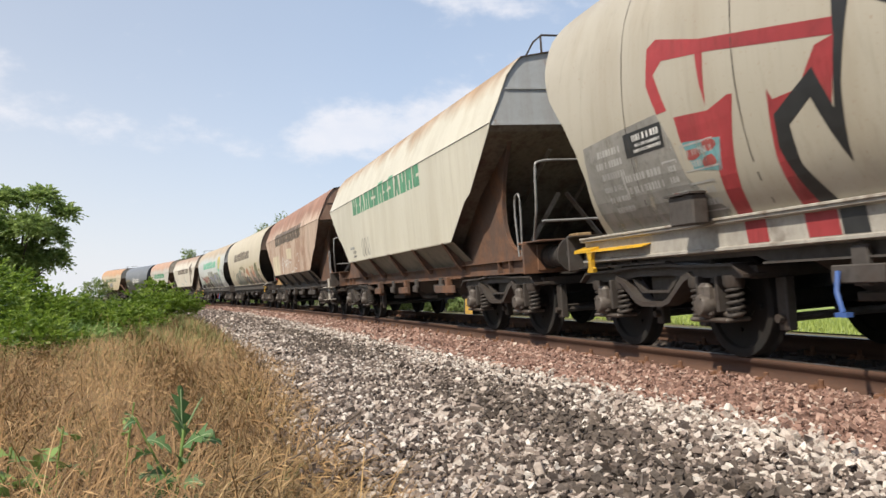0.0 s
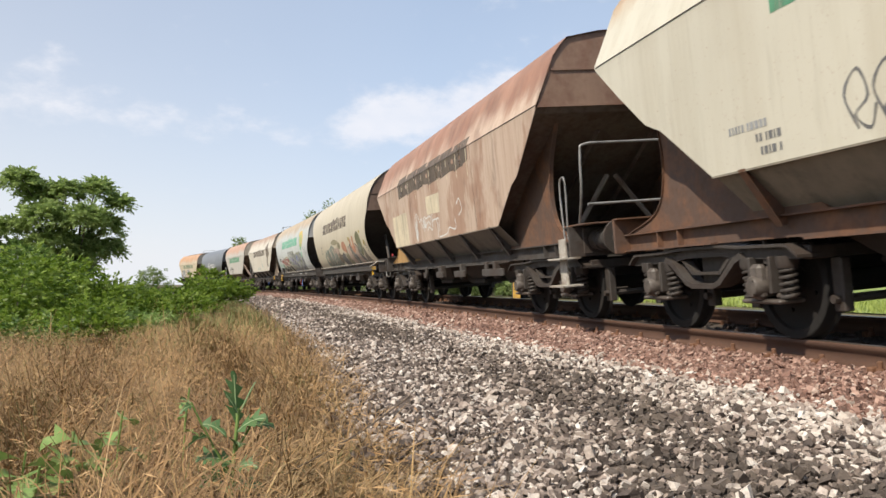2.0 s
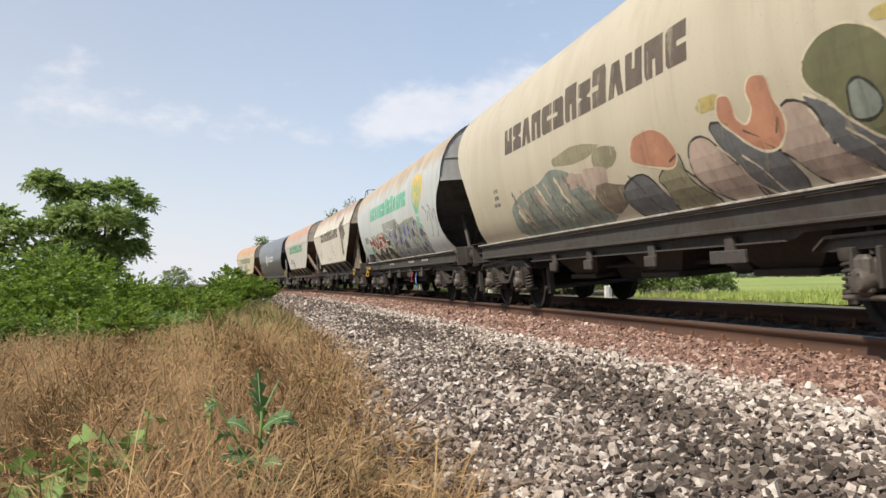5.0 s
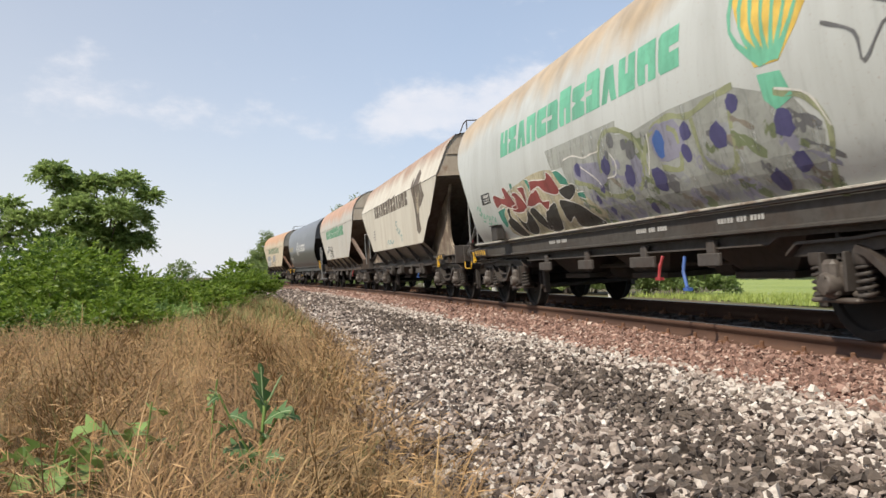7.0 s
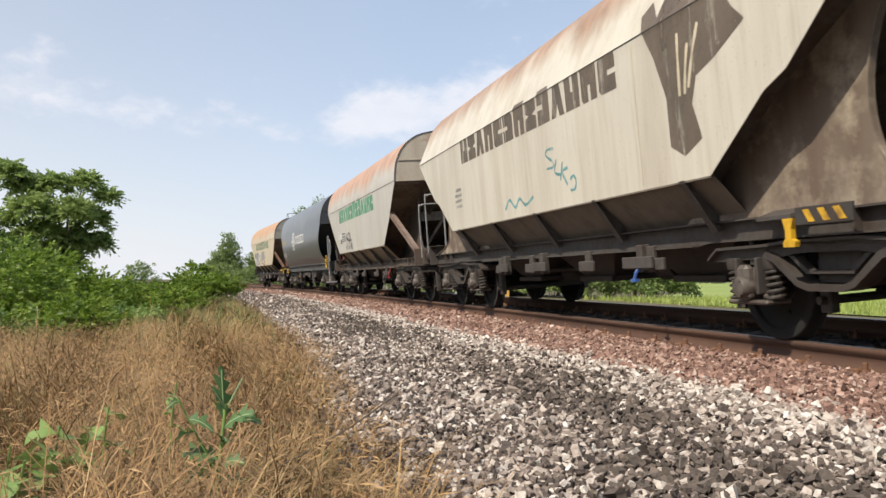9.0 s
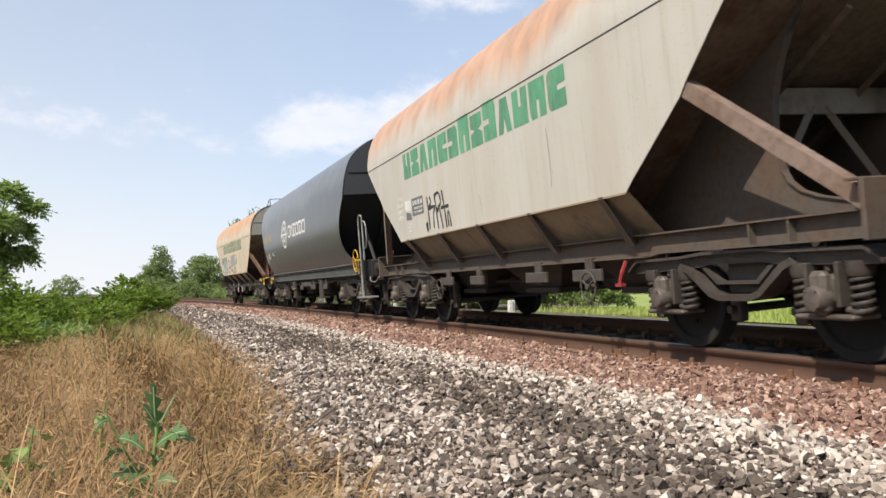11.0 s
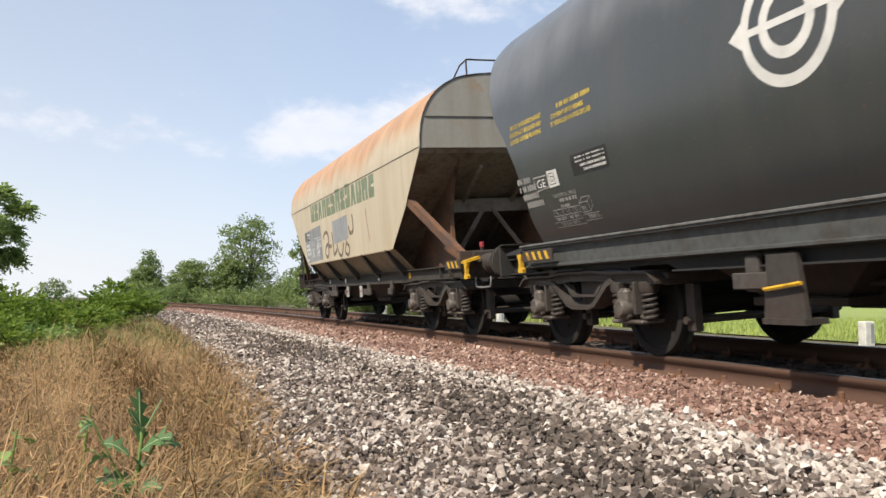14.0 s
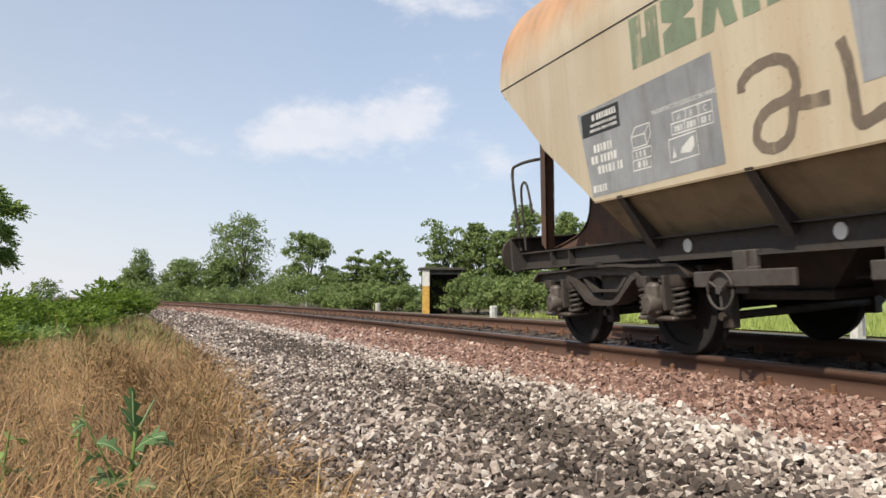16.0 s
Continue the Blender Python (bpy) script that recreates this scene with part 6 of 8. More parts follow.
    for k, (y, z, r) in enumerate(((-1.07, 2.03, 0.10), (-1.38, 1.94, 0.07), (-1.52, 1.86, 0.11), (-2.2, 1.41, 0.10), (-0.93, 1.90, 0.06))):
        splash(w, "graffiti", sh, y, z, r * 1.0, r * 0.9, SLATE, 90 + k, "grey sprayed spot", 12, 0.0122)
    splash(w, "graffiti", sh, -2.14, 1.82, 0.12, 0.13, BLUE_SPRAY, 97, "bright blue sprayed spot", 12, 0.013)
    lines = [
        [(-0.70, 1.72), (-0.73, 1.97), (-0.92, 2.13), (-1.25, 2.12), (-1.59, 1.99), (-1.73, 1.84), (-1.74, 1.68), (-1.62, 1.52), (-1.49, 1.45)],
        [(-1.85, 1.45), (-1.8, 1.75), (-2.05, 1.98), (-2.4, 2.04), (-2.75, 1.98), (-3.1, 2.04), (-3.5, 2.08)],
        [(0.15, 1.72), (-0.3, 1.62), (-0.62, 1.50), (-1.0, 1.42), (-1.3, 1.45)],
        [(-2.1, 1.6), (-2.45, 1.55), (-2.5, 1.85), (-2.35, 1.95)],
        [(-2.8, 1.95), (-2.9, 1.5), (-3.3, 1.45), (-3.4, 1.9)],
        [(-4.0, 1.92), (-4.35, 1.8), (-4.5, 1.55), (-4.3, 1.18)],
    ]
    for pts in lines:
        stroke(w, "graffiti", sh, pts, 0.055, LIME, "pale green sprayed line", 4, 0.0115)
    for pts in ([(0.39, 2.02), (0.06, 2.03), (-0.26, 1.96), (-0.50, 1.97), (-0.71, 1.97), (-0.75, 2.03)], [(-1.0, 1.91), (-1.11, 1.78), (-1.04, 1.66), (-0.82, 1.65)], [(-1.94, 1.96), (-1.92, 1.79), (-1.80, 1.57)], [(-0.13, 1.87), (-0.36, 1.76), (-0.54, 1.66), (-0.62, 1.57)], [(-4.02, 1.94), (-4.37, 1.82), (-4.52, 1.57)]):
        stroke(w, "graffiti", sh, pts, 0.018, WHITE_SPRAY, "thin white sprayed outline", 4, 0.0135)
    # the red and black piece
    painted(w, "graffiti", sh, rounded([(3.50, 1.72), (3.0, 1.88), (2.3, 1.95), (1.7, 2.0), (0.88, 1.96), (0.2, 1.66), (-0.3, 1.15), (3.1, 1.15), (3.4, 1.5)]), SAND_SPRAY, "sand-coloured sprayed ground", 0.0065)
    for pts in ([(3.2, 1.61), (3.05, 1.62), (3.08, 1.49), (2.89, 1.4), (2.76, 1.25), (2.72, 1.16), (3.04, 1.17), (3.24, 1.26), (3.36, 1.42), (3.2, 1.49)], [(2.89, 1.57), (2.79, 1.45), (2.72, 1.29), (2.57, 1.19), (2.36, 1.16), (2.19, 1.2), (2.08, 1.29), (2.09, 1.42), (2.22, 1.54), (2.33, 1.44), (2.5, 1.36), (2.68, 1.41)], [(1.5, 1.43), (1.07, 1.54), (1.0, 1.47), (1.2, 1.18), (1.7, 1.19)], [(0.80, 1.56), (0.22, 1.44), (-0.04, 1.30), (-0.21, 1.15), (0.55, 1.17), (0.57, 1.31), (0.83, 1.25), (0.85, 1.42)], [(0.72, 1.69), (0.25, 1.71), (0.18, 1.62), (0.48, 1.52), (0.71, 1.61)]):
        piece(w, sh, pts, BLACK_SPRAY, "black sprayed shape", WHITE_SPRAY, 0.010, 0.012)
    piece(w, sh, [(2.13, 1.50), (1.85, 1.53), (1.56, 1.25), (1.75, 1.20)], BLACK_SPRAY, "black sprayed shape", WHITE_SPRAY, 0.010, 0.012)
    piece(w, sh, [(2.17, 1.60), (1.78, 1.78), (1.57, 1.76), (1.47, 1.60), (1.19, 1.58), (1.38, 1.46), (1.57, 1.58), (1.88, 1.56)], MAROON, "maroon sprayed shape", WHITE_SPRAY, 0.0112, 0.014)
    for pts in ([(3.79, 1.86), (3.66, 1.9), (3.42, 1.84), (3.2, 1.8), (3.14, 1.83), (3.21, 1.96), (3.06, 1.96), (2.88, 1.83), (2.67, 1.68), (2.63, 1.61), (2.74, 1.59), (3.11, 1.65), (3.39, 1.72), (3.67, 1.68)], [(2.75, 1.8), (2.71, 1.84), (2.55, 1.83), (2.38, 1.76), (2.25, 1.66), (2.17, 1.57), (2.27, 1.55), (2.37, 1.52), (2.61, 1.52), (2.89, 1.57), (2.89, 1.64), (2.68, 1.66), (2.64, 1.74)], [(2.41, 1.85), (2.39, 1.89), (2.14, 1.87), (2.12, 1.78), (2.15, 1.62), (2.21, 1.65), (2.27, 1.76)], [(1.81, 1.75), (1.84, 1.92), (1.16, 1.87), (1.09, 1.96), (0.92, 1.89), (0.73, 1.68), (0.90, 1.63), (1.29, 1.71), (1.52, 1.81)]):
        piece(w, sh, pts, MAROON, "maroon sprayed shape", WHITE_SPRAY, 0.0115, 0.014)
    for pts in ([(3.7, 1.63), (3.34, 1.66), (3.22, 1.65), (3.39, 1.56), (3.38, 1.44), (3.4, 1.37), (3.55, 1.34), (3.65, 1.48)], [(2.79, 2.0), (2.66, 1.99), (2.65, 1.9), (2.75, 1.9)], [(2.03, 1.97), (1.88, 1.96), (1.83, 1.84), (1.91, 1.77), (1.93, 1.87)], [(0.84, 1.94), (0.66, 1.93), (0.38, 1.78), (0.37, 1.70), (0.63, 1.74)], [(0.16, 1.59), (-0.04, 1.58), (-0.06, 1.48), (0.15, 1.53)]):
        painted(w, "graffiti", sh, pts, TEAL, "teal sprayed corner", 0.0125)
        stroke(w, "graffiti", sh, pts, 0.012, WHITE_SPRAY, "thin white sprayed outline", 1, 0.0135)
    for a, b in ((4.7, 1.62), (4.4, 1.56), (4.1, 1.52), (4.85, 1.75)):
        stroke(w, "graffiti", sh, [(a + 0.1, b), (a, b + 0.06), (a - 0.06, b - 0.04), (a - 0.14, b + 0.03), (a - 0.1, b - 0.1), (a + 0.05, b - 0.08)], 0.02, GREEN_PALE, "small green scrawl", 4, 0.010)
    for a in (-4.9, -5.4):
        stroke(w, "graffiti", sh, [(a + 0.3, 2.25), (a, 2.1), (a - 0.05, 1.9), (a - 0.3, 2.1), (a - 0.35, 1.7), (a - 0.1, 1.5)], 0.028, SLATE, "dark grey sprayed scrawl", 4, 0.008)
    plate_with_bars(w, sh, 4.52, 3.98, 1.80, 1.98, 13)
    step_box(w, 3.95, 1.40, FRAME_DARK)
    for y0 in (2.0, -0.9, -2.6):
        bm = bmesh.new()
        for k in range(14):
            a = y0 - 0.052 * k
            if k not in (5, 9):
                box(bm, -1.166, -1.161, a - 0.036, a, 1.0, 1.05)
        part("writing", bm, INK, w, "small white stencilled line, drawn as bars")["kind"] = "stuff"
    # wagon end towards the tail
    rail_loop(w, "guard_rail", [(-1.15, 6.79, 1.12), (-1.15, 6.76, 1.4), (-1.15, 6.71, 2.0), (-1.15, 6.62, 2.12), (-1.15, 6.45, 2.12), (-1.15, 6.0, 2.05), (-1.0, 5.8, 2.0)], 0.019, GALV, "bare steel guard rail")
    rail_loop(w, "guard_rail", [(-1.15, 6.79, 1.15), (-1.15, 6.4, 1.16), (-1.15, 6.0, 1.16), (-1.1, 5.6, 1.15)], 0.022, GALV, "bare steel guard rail")
    rail_loop(w, "grab_handle", [(-1.15, 6.18, 1.18), (-1.15, 6.16, 1.6), (-1.15, 6.13, 1.76), (-1.15, 6.07, 1.82), (-1.15, 6.0, 1.74), (-1.15, 5.9, 1.45), (-1.15, 5.72, 1.2)], 0.016, GALV, "bent steel grab handle")
    rail_loop(w, "guard_rail", [(-1.15, 6.70, 1.24), (-1.15, 6.45, 1.42), (-1.15, 6.22, 1.52), (-1.1, 5.75, 1.52), (-1.0, 5.5, 1.52)], 0.016, GALV, "bare steel guard rail")
    hook_plate(w, 6.2, FRAME_GREY, 1.02)
    stripes(w, 5.2, 0.92, 5)
    lever(w, -2.0, 0.72, BLUE, "blue painted brake lever", 0.3, -0.1)
    lever(w, -1.55, 0.74, RED, "red painted brake lever", 0.22, 0.02)
    return w


def wagon_f():
    sh = ANGULAR
    w = wagon_angular("ivory", "ivory grain hopper wagon with dark name and brown sheaf emblem", sh, 6.0, 5.85, 7.0, 4.8, FRAME_GREY, 5, False)
    name_blocks(w, sh, *NAME, BROWN_OLD, "weathered dark fleet name, drawn as plain blocks")
    lab = "weathered brown wheat sheaf emblem"
    painted(w, "emblem", sh, [(-3.03, 2.97), (-3.19, 3.06), (-3.38, 2.86), (-3.43, 3.08), (-3.58, 3.22), (-3.96, 3.08), (-4.12, 2.80), (-4.32, 2.86), (-4.49, 2.60), (-4.63, 2.47), (-4.21, 2.29), (-3.94, 2.21), (-3.85, 2.0), (-3.95, 1.7), (-3.67, 1.59), (-3.46, 1.7), (-3.46, 2.13), (-3.31, 2.51)], BROWN_OLD, lab)
    painted(w, "emblem", sh, [(-3.36, 2.5), (-3.43, 3.0), (-3.58, 3.15), (-3.9, 3.02), (-3.75, 2.6)], BROWN_OLD, "", 0.009)
    for pts in ([(-3.72, 2.62), (-3.70, 2.4), (-3.68, 2.1)], [(-4.03, 2.62), (-3.92, 2.4), (-3.82, 2.14)], [(-3.86, 2.5), (-3.80, 2.3), (-3.76, 2.1)]):
        stroke(w, "emblem", sh, pts, 0.035, CREAM_PATCH, "", 3, 0.011)
    for pts in ([(-0.88, 2.09), (-0.69, 2.10), (-0.63, 2.04), (-0.81, 1.95), (-0.83, 1.88), (-0.63, 1.88)], [(-0.93, 1.95), (-0.86, 1.81), (-1.04, 1.76)], [(-1.10, 1.90), (-1.01, 1.70)],
                [(-1.24, 1.82), (-1.08, 1.79), (-1.19, 1.63)], [(-1.28, 1.68), (-1.38, 1.71), (-1.43, 1.64), (-1.38, 1.56), (-1.26, 1.56)]):
        stroke(w, "graffiti", sh, pts, 0.032, CYAN, "pale turquoise marker tag", 3)
    stroke(w, "graffiti", sh, [(1.0, 1.52), (0.8, 1.64), (0.6, 1.52), (0.4, 1.62), (0.2, 1.52), (-0.1, 1.6)], 0.04, CYAN, "pale turquoise tag")
    bars(w, "writing", sh, 3.1, 2.06, 4, 0.4, 0.05, 0.04, SLATE, "small dark lines, drawn as bars", 15)
    seam(w, sh, -2.92, 1.42, 2.76, CREAM_PATCH)
    hook_plate(w, -4.68, FRAME_GREY, 0.98)
    stripes(w, -5.3, 0.92, 3)
    roof_walk(w, 5.85, 5.85, 3.78, FRAME_DARK, True)
    for y, ww in ((-2.3, 0.3), (0.4, 0.22), (1.9, 0.2)):
        bm = bmesh.new()
        box(bm, -1.24, -1.20, y - ww, y + ww, 0.64, 0.76, 0.008)
        box(bm, -1.20, -1.10, y - 0.06, y + 0.06, 0.60, 0.88, 0.01)
        part("lever_plate", bm, FRAME_GREY, w, "grey lever guide plate")
    lever(w, -2.3, 0.66, BLUE, "blue painted brake lever", 0.12, 0.03)
    red_marker(w, -6.52)
    stained = rust_paint("limewashed_rust", (0.13, 0.09, 0.066), (0.36, 0.30, 0.22), 0.55, 0.75, 0.3)
    for o in w.children:
        if o.name.startswith("gusset"):
            o.data.materials[0] = stained
            o["label"] = "brown steel gusset with pale grain stains"
    bm = bmesh.new()
    box(bm, -1.158, -1.142, -6.34, -5.98, 0.95, 1.012, 0.003)
    plate = part("number_plate", bm, SLATE, w, "dark data plate on the end of the solebar")
    bm = bmesh.new()
    box(bm, -1.162, -1.157, -6.30, -6.02, 0.968, 0.994)
    part("writing", bm, INK, plate, "white line, drawn as a bar")
    buffer_handle(w, 7.0, YELLOW)
    return w


def wagon_g():
    sh = ARCHED
    w = wagon_angular("apricot", "ivory grain wagon with an orange rusted roof and green name", sh, 5.2, 5.25, 6.4, 4.3, FRAME_DUSTY, 5, True, True, 0.25)
    name_blocks(w, sh, 2.95, 2.33, 5.6, 0.40, GREEN, "green fleet name, drawn as plain blocks")
    plate_with_bars(w, sh, 2.70, 2.12, 1.73, 2.00, 21, SLATE)
    for pts in ([(1.93, 1.95), (1.91, 1.76), (1.90, 1.47)],
                [(1.81, 1.94), (1.76, 1.85), (1.91, 1.77)],
                [(1.89, 1.77), (1.60, 1.78), (1.68, 1.68), (1.71, 1.47)],
                [(1.58, 1.96), (1.55, 1.74), (1.52, 1.45)],
                [(1.59, 1.93), (1.39, 1.95), (1.33, 1.81), (1.45, 1.75)],
                [(1.53, 1.77), (1.49, 1.69), (1.42, 1.75), (1.36, 1.58), (1.32, 1.44)],
                [(1.25, 1.97), (1.19, 1.70), (1.16, 1.44)],
                [(1.34, 1.73), (1.17, 1.73), (1.01, 1.73)],
                [(2.06, 1.57), (2.02, 1.44)],
                [(2.01, 1.59), (1.98, 1.45)],
                [(1.08, 1.45), (1.08, 1.62), (1.02, 1.63), (0.98, 1.44)]):
        stroke(w, "graffiti", sh, pts, 0.045, BLACK, "black marker scrawl", 3)
    painted(w, "sign", sh, [(3.07, 2.00), (2.77, 1.99), (2.75, 1.83), (3.05, 1.84)], WHITE, "small white sign with dark boxes", 0.008)
    painted(w, "sign", sh, [(3.05, 1.82), (2.76, 1.79), (2.75, 1.68), (3.04, 1.69)], SLATE, "small dark data box", 0.008)
    bars(w, "writing", sh, 2.78, 1.64, 3, 0.25, 0.035, 0.02, WHITE, "white lines, drawn as bars", 22)
    bars(w, "writing", sh, 3.19, 2.09, 4, 0.34, 0.06, 0.04, WHITE, "white lines, drawn as bars", 23)
    stroke(w, "scratch", sh, [(-2.1, 2.2), (-2.12, 1.9), (-2.1, 1.6)], 0.012, GREY_PATCH, "long scrape in the paint", 2)
    stroke(w, "scratch", sh, [(-0.15, 1.75), (-0.17, 1.5)], 0.014, GREY_PATCH, "long scrape in the paint", 1)
    hand_wheel(w, 2.23, 0.57, -1.24, 0.145, FRAME_GREY, "grey steel brake hand wheel")
    hand_wheel(w, -2.34, 0.57, -1.24, 0.145, FRAME_GREY, "grey steel brake hand wheel")
    lever(w, -3.0, 0.80, RED, "red painted lever", 0.2, 0.05)
    red_marker(w, 5.98)
    for o in w.children:
        if o.name.startswith("gusset"):
            o.data.materials[0] = FRAME_DUSTY
        elif o.name.split(".")[0] == "end_brace":
            o.data.materials[0] = BRACE_PALE
            o["label"] = "pale weathered raking brace"
    for a, b, y, top in ((-1.17, -0.62, -6.1, 2.14), (-0.98, -0.40, -5.95, 2.36)):
        rail_loop(w, "guard_rail", [(a, y, 1.0), (a, y, top - 0.1), (a + 0.05, y, top - 0.03), (a + 0.12, y, top), (b - 0.12, y, top), (b - 0.05, y, top - 0.03), (b, y, top - 0.1), (b, y, 1.0)], 0.018, GALV, "bare steel guard rail")
    return w


def wagon_h():
    sh = ROUND_TALL
    w = wagon_round("black", "dark grey barrel-sided grain wagon with a white emblem", sh, 6.15, 6.35, 7.2, 4.92, FRAME_SHADED)
    # round emblem: two rings, a bar and arrow tips
    lab = "white round company emblem"
    cy, cz = 1.36, 2.28
    for r in (0.37, 0.20):
        stroke(w, "emblem", sh, [(cy + r * math.cos(q * math.tau / 40), cz + 1.02 * r * math.sin(q * math.tau / 40)) for q in range(41)], 0.075, WHITE, lab, 1, 0.008, 0.0)
    stroke(w, "emblem", sh, [(cy + 0.42, cz), (cy - 0.42, cz)], 0.05, WHITE, lab, 1, 0.010, 0.0)
    painted(w, "emblem", sh, [(cy + 0.40, cz + 0.09), (cy + 0.52, cz), (cy + 0.40, cz - 0.09)], WHITE, lab, 0.010)
    painted(w, "emblem", sh, [(cy - 0.40, cz + 0.09), (cy - 0.52, cz), (cy - 0.40, cz - 0.09)], WHITE, lab, 0.010)
    # company name as a row of plain rounded blocks
    y = 0.66
    for k, ww in enumerate((0.34, 0.20, 0.52, 0.34, 0.50, 0.36)):
        z0, h = 2.16, 0.30
        rim = [(y, z0 + 0.05), (y, z0 + h - 0.05), (y - 0.06, z0 + h), (y - ww + 0.06, z0 + h), (y - ww, z0 + h - 0.05), (y - ww, z0 + 0.05), (y - ww + 0.06, z0), (y - 0.06, z0), (y, z0 + 0.055)]
        if k in (1,):
            painted(w, "painted_block", sh, [(y, z0), (y, z0 + h), (y - ww, z0 + h), (y - ww, z0 + h * 0.75), (y - 0.08, z0 + h * 0.75), (y - 0.08, z0)], WHITE, "white painted company name, drawn as plain blocks", 0.009)
        else:
            stroke(w, "painted_block", sh, rim, 0.065, WHITE, "white painted company name, drawn as plain blocks", 1, 0.009, 0.0)
            if ww > 0.45:
                painted(w, "painted_block", sh, [(y - ww * 0.40, z0 + 0.02), (y - ww * 0.40, z0 + h * 0.72), (y - ww * 0.60, z0 + h * 0.72), (y - ww * 0.60, z0 + 0.02)], WHITE, "", 0.0095)
        y -= ww + 0.055
    for k, words in enumerate(("ROOF AND DISCHARGE", "DOORS MUST BE CLOSED AND", "LOCKED BEFORE RUNNING")):
        lettering(w, sh, 5.49, 2.385 - 0.078 * k, 0.066, words, DULL_YELLOW, "dull yellow warning line", 0.75, 0.03)
    bars(w, "writing", sh, 3.76, 2.445, 1, 0.72, 0.045, 0, DULL_YELLOW, "dull yellow warning line, drawn as bars", 44)
    lettering(w, sh, 4.51, 2.315, 0.062, "DOIVENT ETRE FERMES", DULL_YELLOW, "dull yellow warning line", 0.64, 0.03)
    lettering(w, sh, 4.52, 2.24, 0.062, "ET VERROUILLES AVANT DE CIRCULER", DULL_YELLOW, "dull yellow warning line", 0.78, 0.03)
    plate_with_bars(w, sh, 4.22, 3.57, 1.715, 1.91, 31)
    for k, n in enumerate((0.28, 0.38, 0.40, 0.46)):
        bars(w, "writing", sh, 5.42 - n, 1.84 - 0.085 * k, 1, n, 0.058, 0, INK, "white number line, drawn as bars", 32 + k)
    lab = "thin white painted data box"

    def outline(pts, wide=0.010):
        stroke(w, "data_box", sh, pts + pts[:1], wide, INK, lab, 1, 0.0095, 0.0)

    outline([(5.06, 1.81), (4.77, 1.805), (4.76, 1.685), (5.05, 1.67)], 0.014)
    painted(w, "sign", sh, [(4.75, 1.84), (4.54, 1.835), (4.53, 1.675), (4.75, 1.67)], WHITE, "white square sign")
    stroke(w, "data_box", sh, [(4.72, 1.81), (4.61, 1.81), (4.60, 1.70), (4.72, 1.70), (4.72, 1.815)], 0.008, BLACK, "black box on a white square", 1, 0.011, 0.0)
    lettering(w, sh, 5.01, 1.695, 0.12, "GE", WHITE, "white letters GE in a box", 0.20)
    lettering(w, sh, 4.705, 1.725, 0.085, "G1", BLACK, "small black letters G1 on a white square", 0.085)
    lettering(w, sh, 4.73, 1.565, 0.05, "TRANSPORT DE CEREALES", INK, "small white line about grain", 0.47)
    bars(w, "writing", sh, 4.28, 1.55, 1, 0.44, 0.035, 0.0, INK, "small white line, drawn as bars", 36)
    bars(w, "writing", sh, 4.46, 1.49, 1, 0.18, 0.03, 0.0, INK, "", 37)
    for k in range(4):
        a = 4.82 - 0.13 * k
        outline([(a, 1.45), (a - 0.13, 1.45), (a - 0.13, 1.39), (a, 1.39)], 0.007)
        outline([(a + 0.03, 1.39), (a - 0.10, 1.39), (a - 0.10, 1.33), (a + 0.03, 1.33)], 0.007)
        lettering(w, sh, a - 0.04, 1.40, 0.055, "ABCD"[k], INK, "white table letter " + "ABCD"[k])
        bars(w, "writing", sh, a - 0.07, 1.375, 1, 0.08, 0.03, 0.0, INK, "", 38 + k)
    outline([(4.90, 1.33), (4.32, 1.33), (4.30, 1.28), (4.90, 1.28)], 0.007)
    bars(w, "writing", sh, 4.42, 1.32, 1, 0.40, 0.03, 0.0, INK, "", 52)
    outline([(4.27, 1.47), (4.12, 1.47), (4.12, 1.38), (4.27, 1.38)], 0.007)
    outline([(4.27, 1.47), (4.20, 1.515), (4.05, 1.515), (4.12, 1.47)], 0.007)
    outline([(4.12, 1.47), (4.05, 1.515), (4.04, 1.43), (4.12, 1.38)], 0.007)
    lettering(w, sh, 4.25, 1.395, 0.06, "95", INK, "white number 95 in a drawn box", 0.07)
    outline([(4.27, 1.36), (3.98, 1.36), (4.0, 1.30), (4.28, 1.30)], 0.007)
    bars(w, "writing", sh, 4.02, 1.35, 1, 0.22, 0.035, 0.0, INK, "", 53)
    # brake platform at the front end
    lab = "bare steel grab rail"
    y = -6.64
    rail_loop(w, "grab_rail", [(-1.30, y, 0.62), (-1.30, y, 1.6), (-1.30, y, 2.0), (-1.30, y - 0.08, 2.1), (-1.30, y - 0.2, 2.1), (-1.30, y - 0.28, 2.0), (-1.30, y - 0.28, 1.2)], 0.019, GALV, lab)
    rail_loop(w, "grab_rail", [(-1.30, y - 0.28, 1.98), (-1.30, y - 0.45, 1.96), (-1.30, y - 0.55, 1.86), (-1.30, y - 0.55, 1.6), (-1.30, y - 0.48, 1.45), (-1.30, y - 0.3, 1.42)], 0.017, GALV, lab)
    bm = bmesh.new()
    box(bm, -1.42, -1.12, y - 0.50, y + 0.10, 0.42, 0.455, 0.006)
    tube(bm, [(-1.30, y, 0.45), (-1.30, y, 0.9)], 0.025, 6)
    part("foot_step", bm, GALV, w, "grey steel foot step")
    hand_wheel(w, -6.36, 1.20, -1.34, 0.225)
    hand_wheel(w, -6.36, 1.20, 1.30, 0.24)
    rail_loop(w, "drain_pipe", [(-0.6, -6.3, 3.75), (-0.6, -6.34, 2.6), (-0.58, -6.45, 1.1)], 0.024, FRAME_GREY)
    bm = bmesh.new()
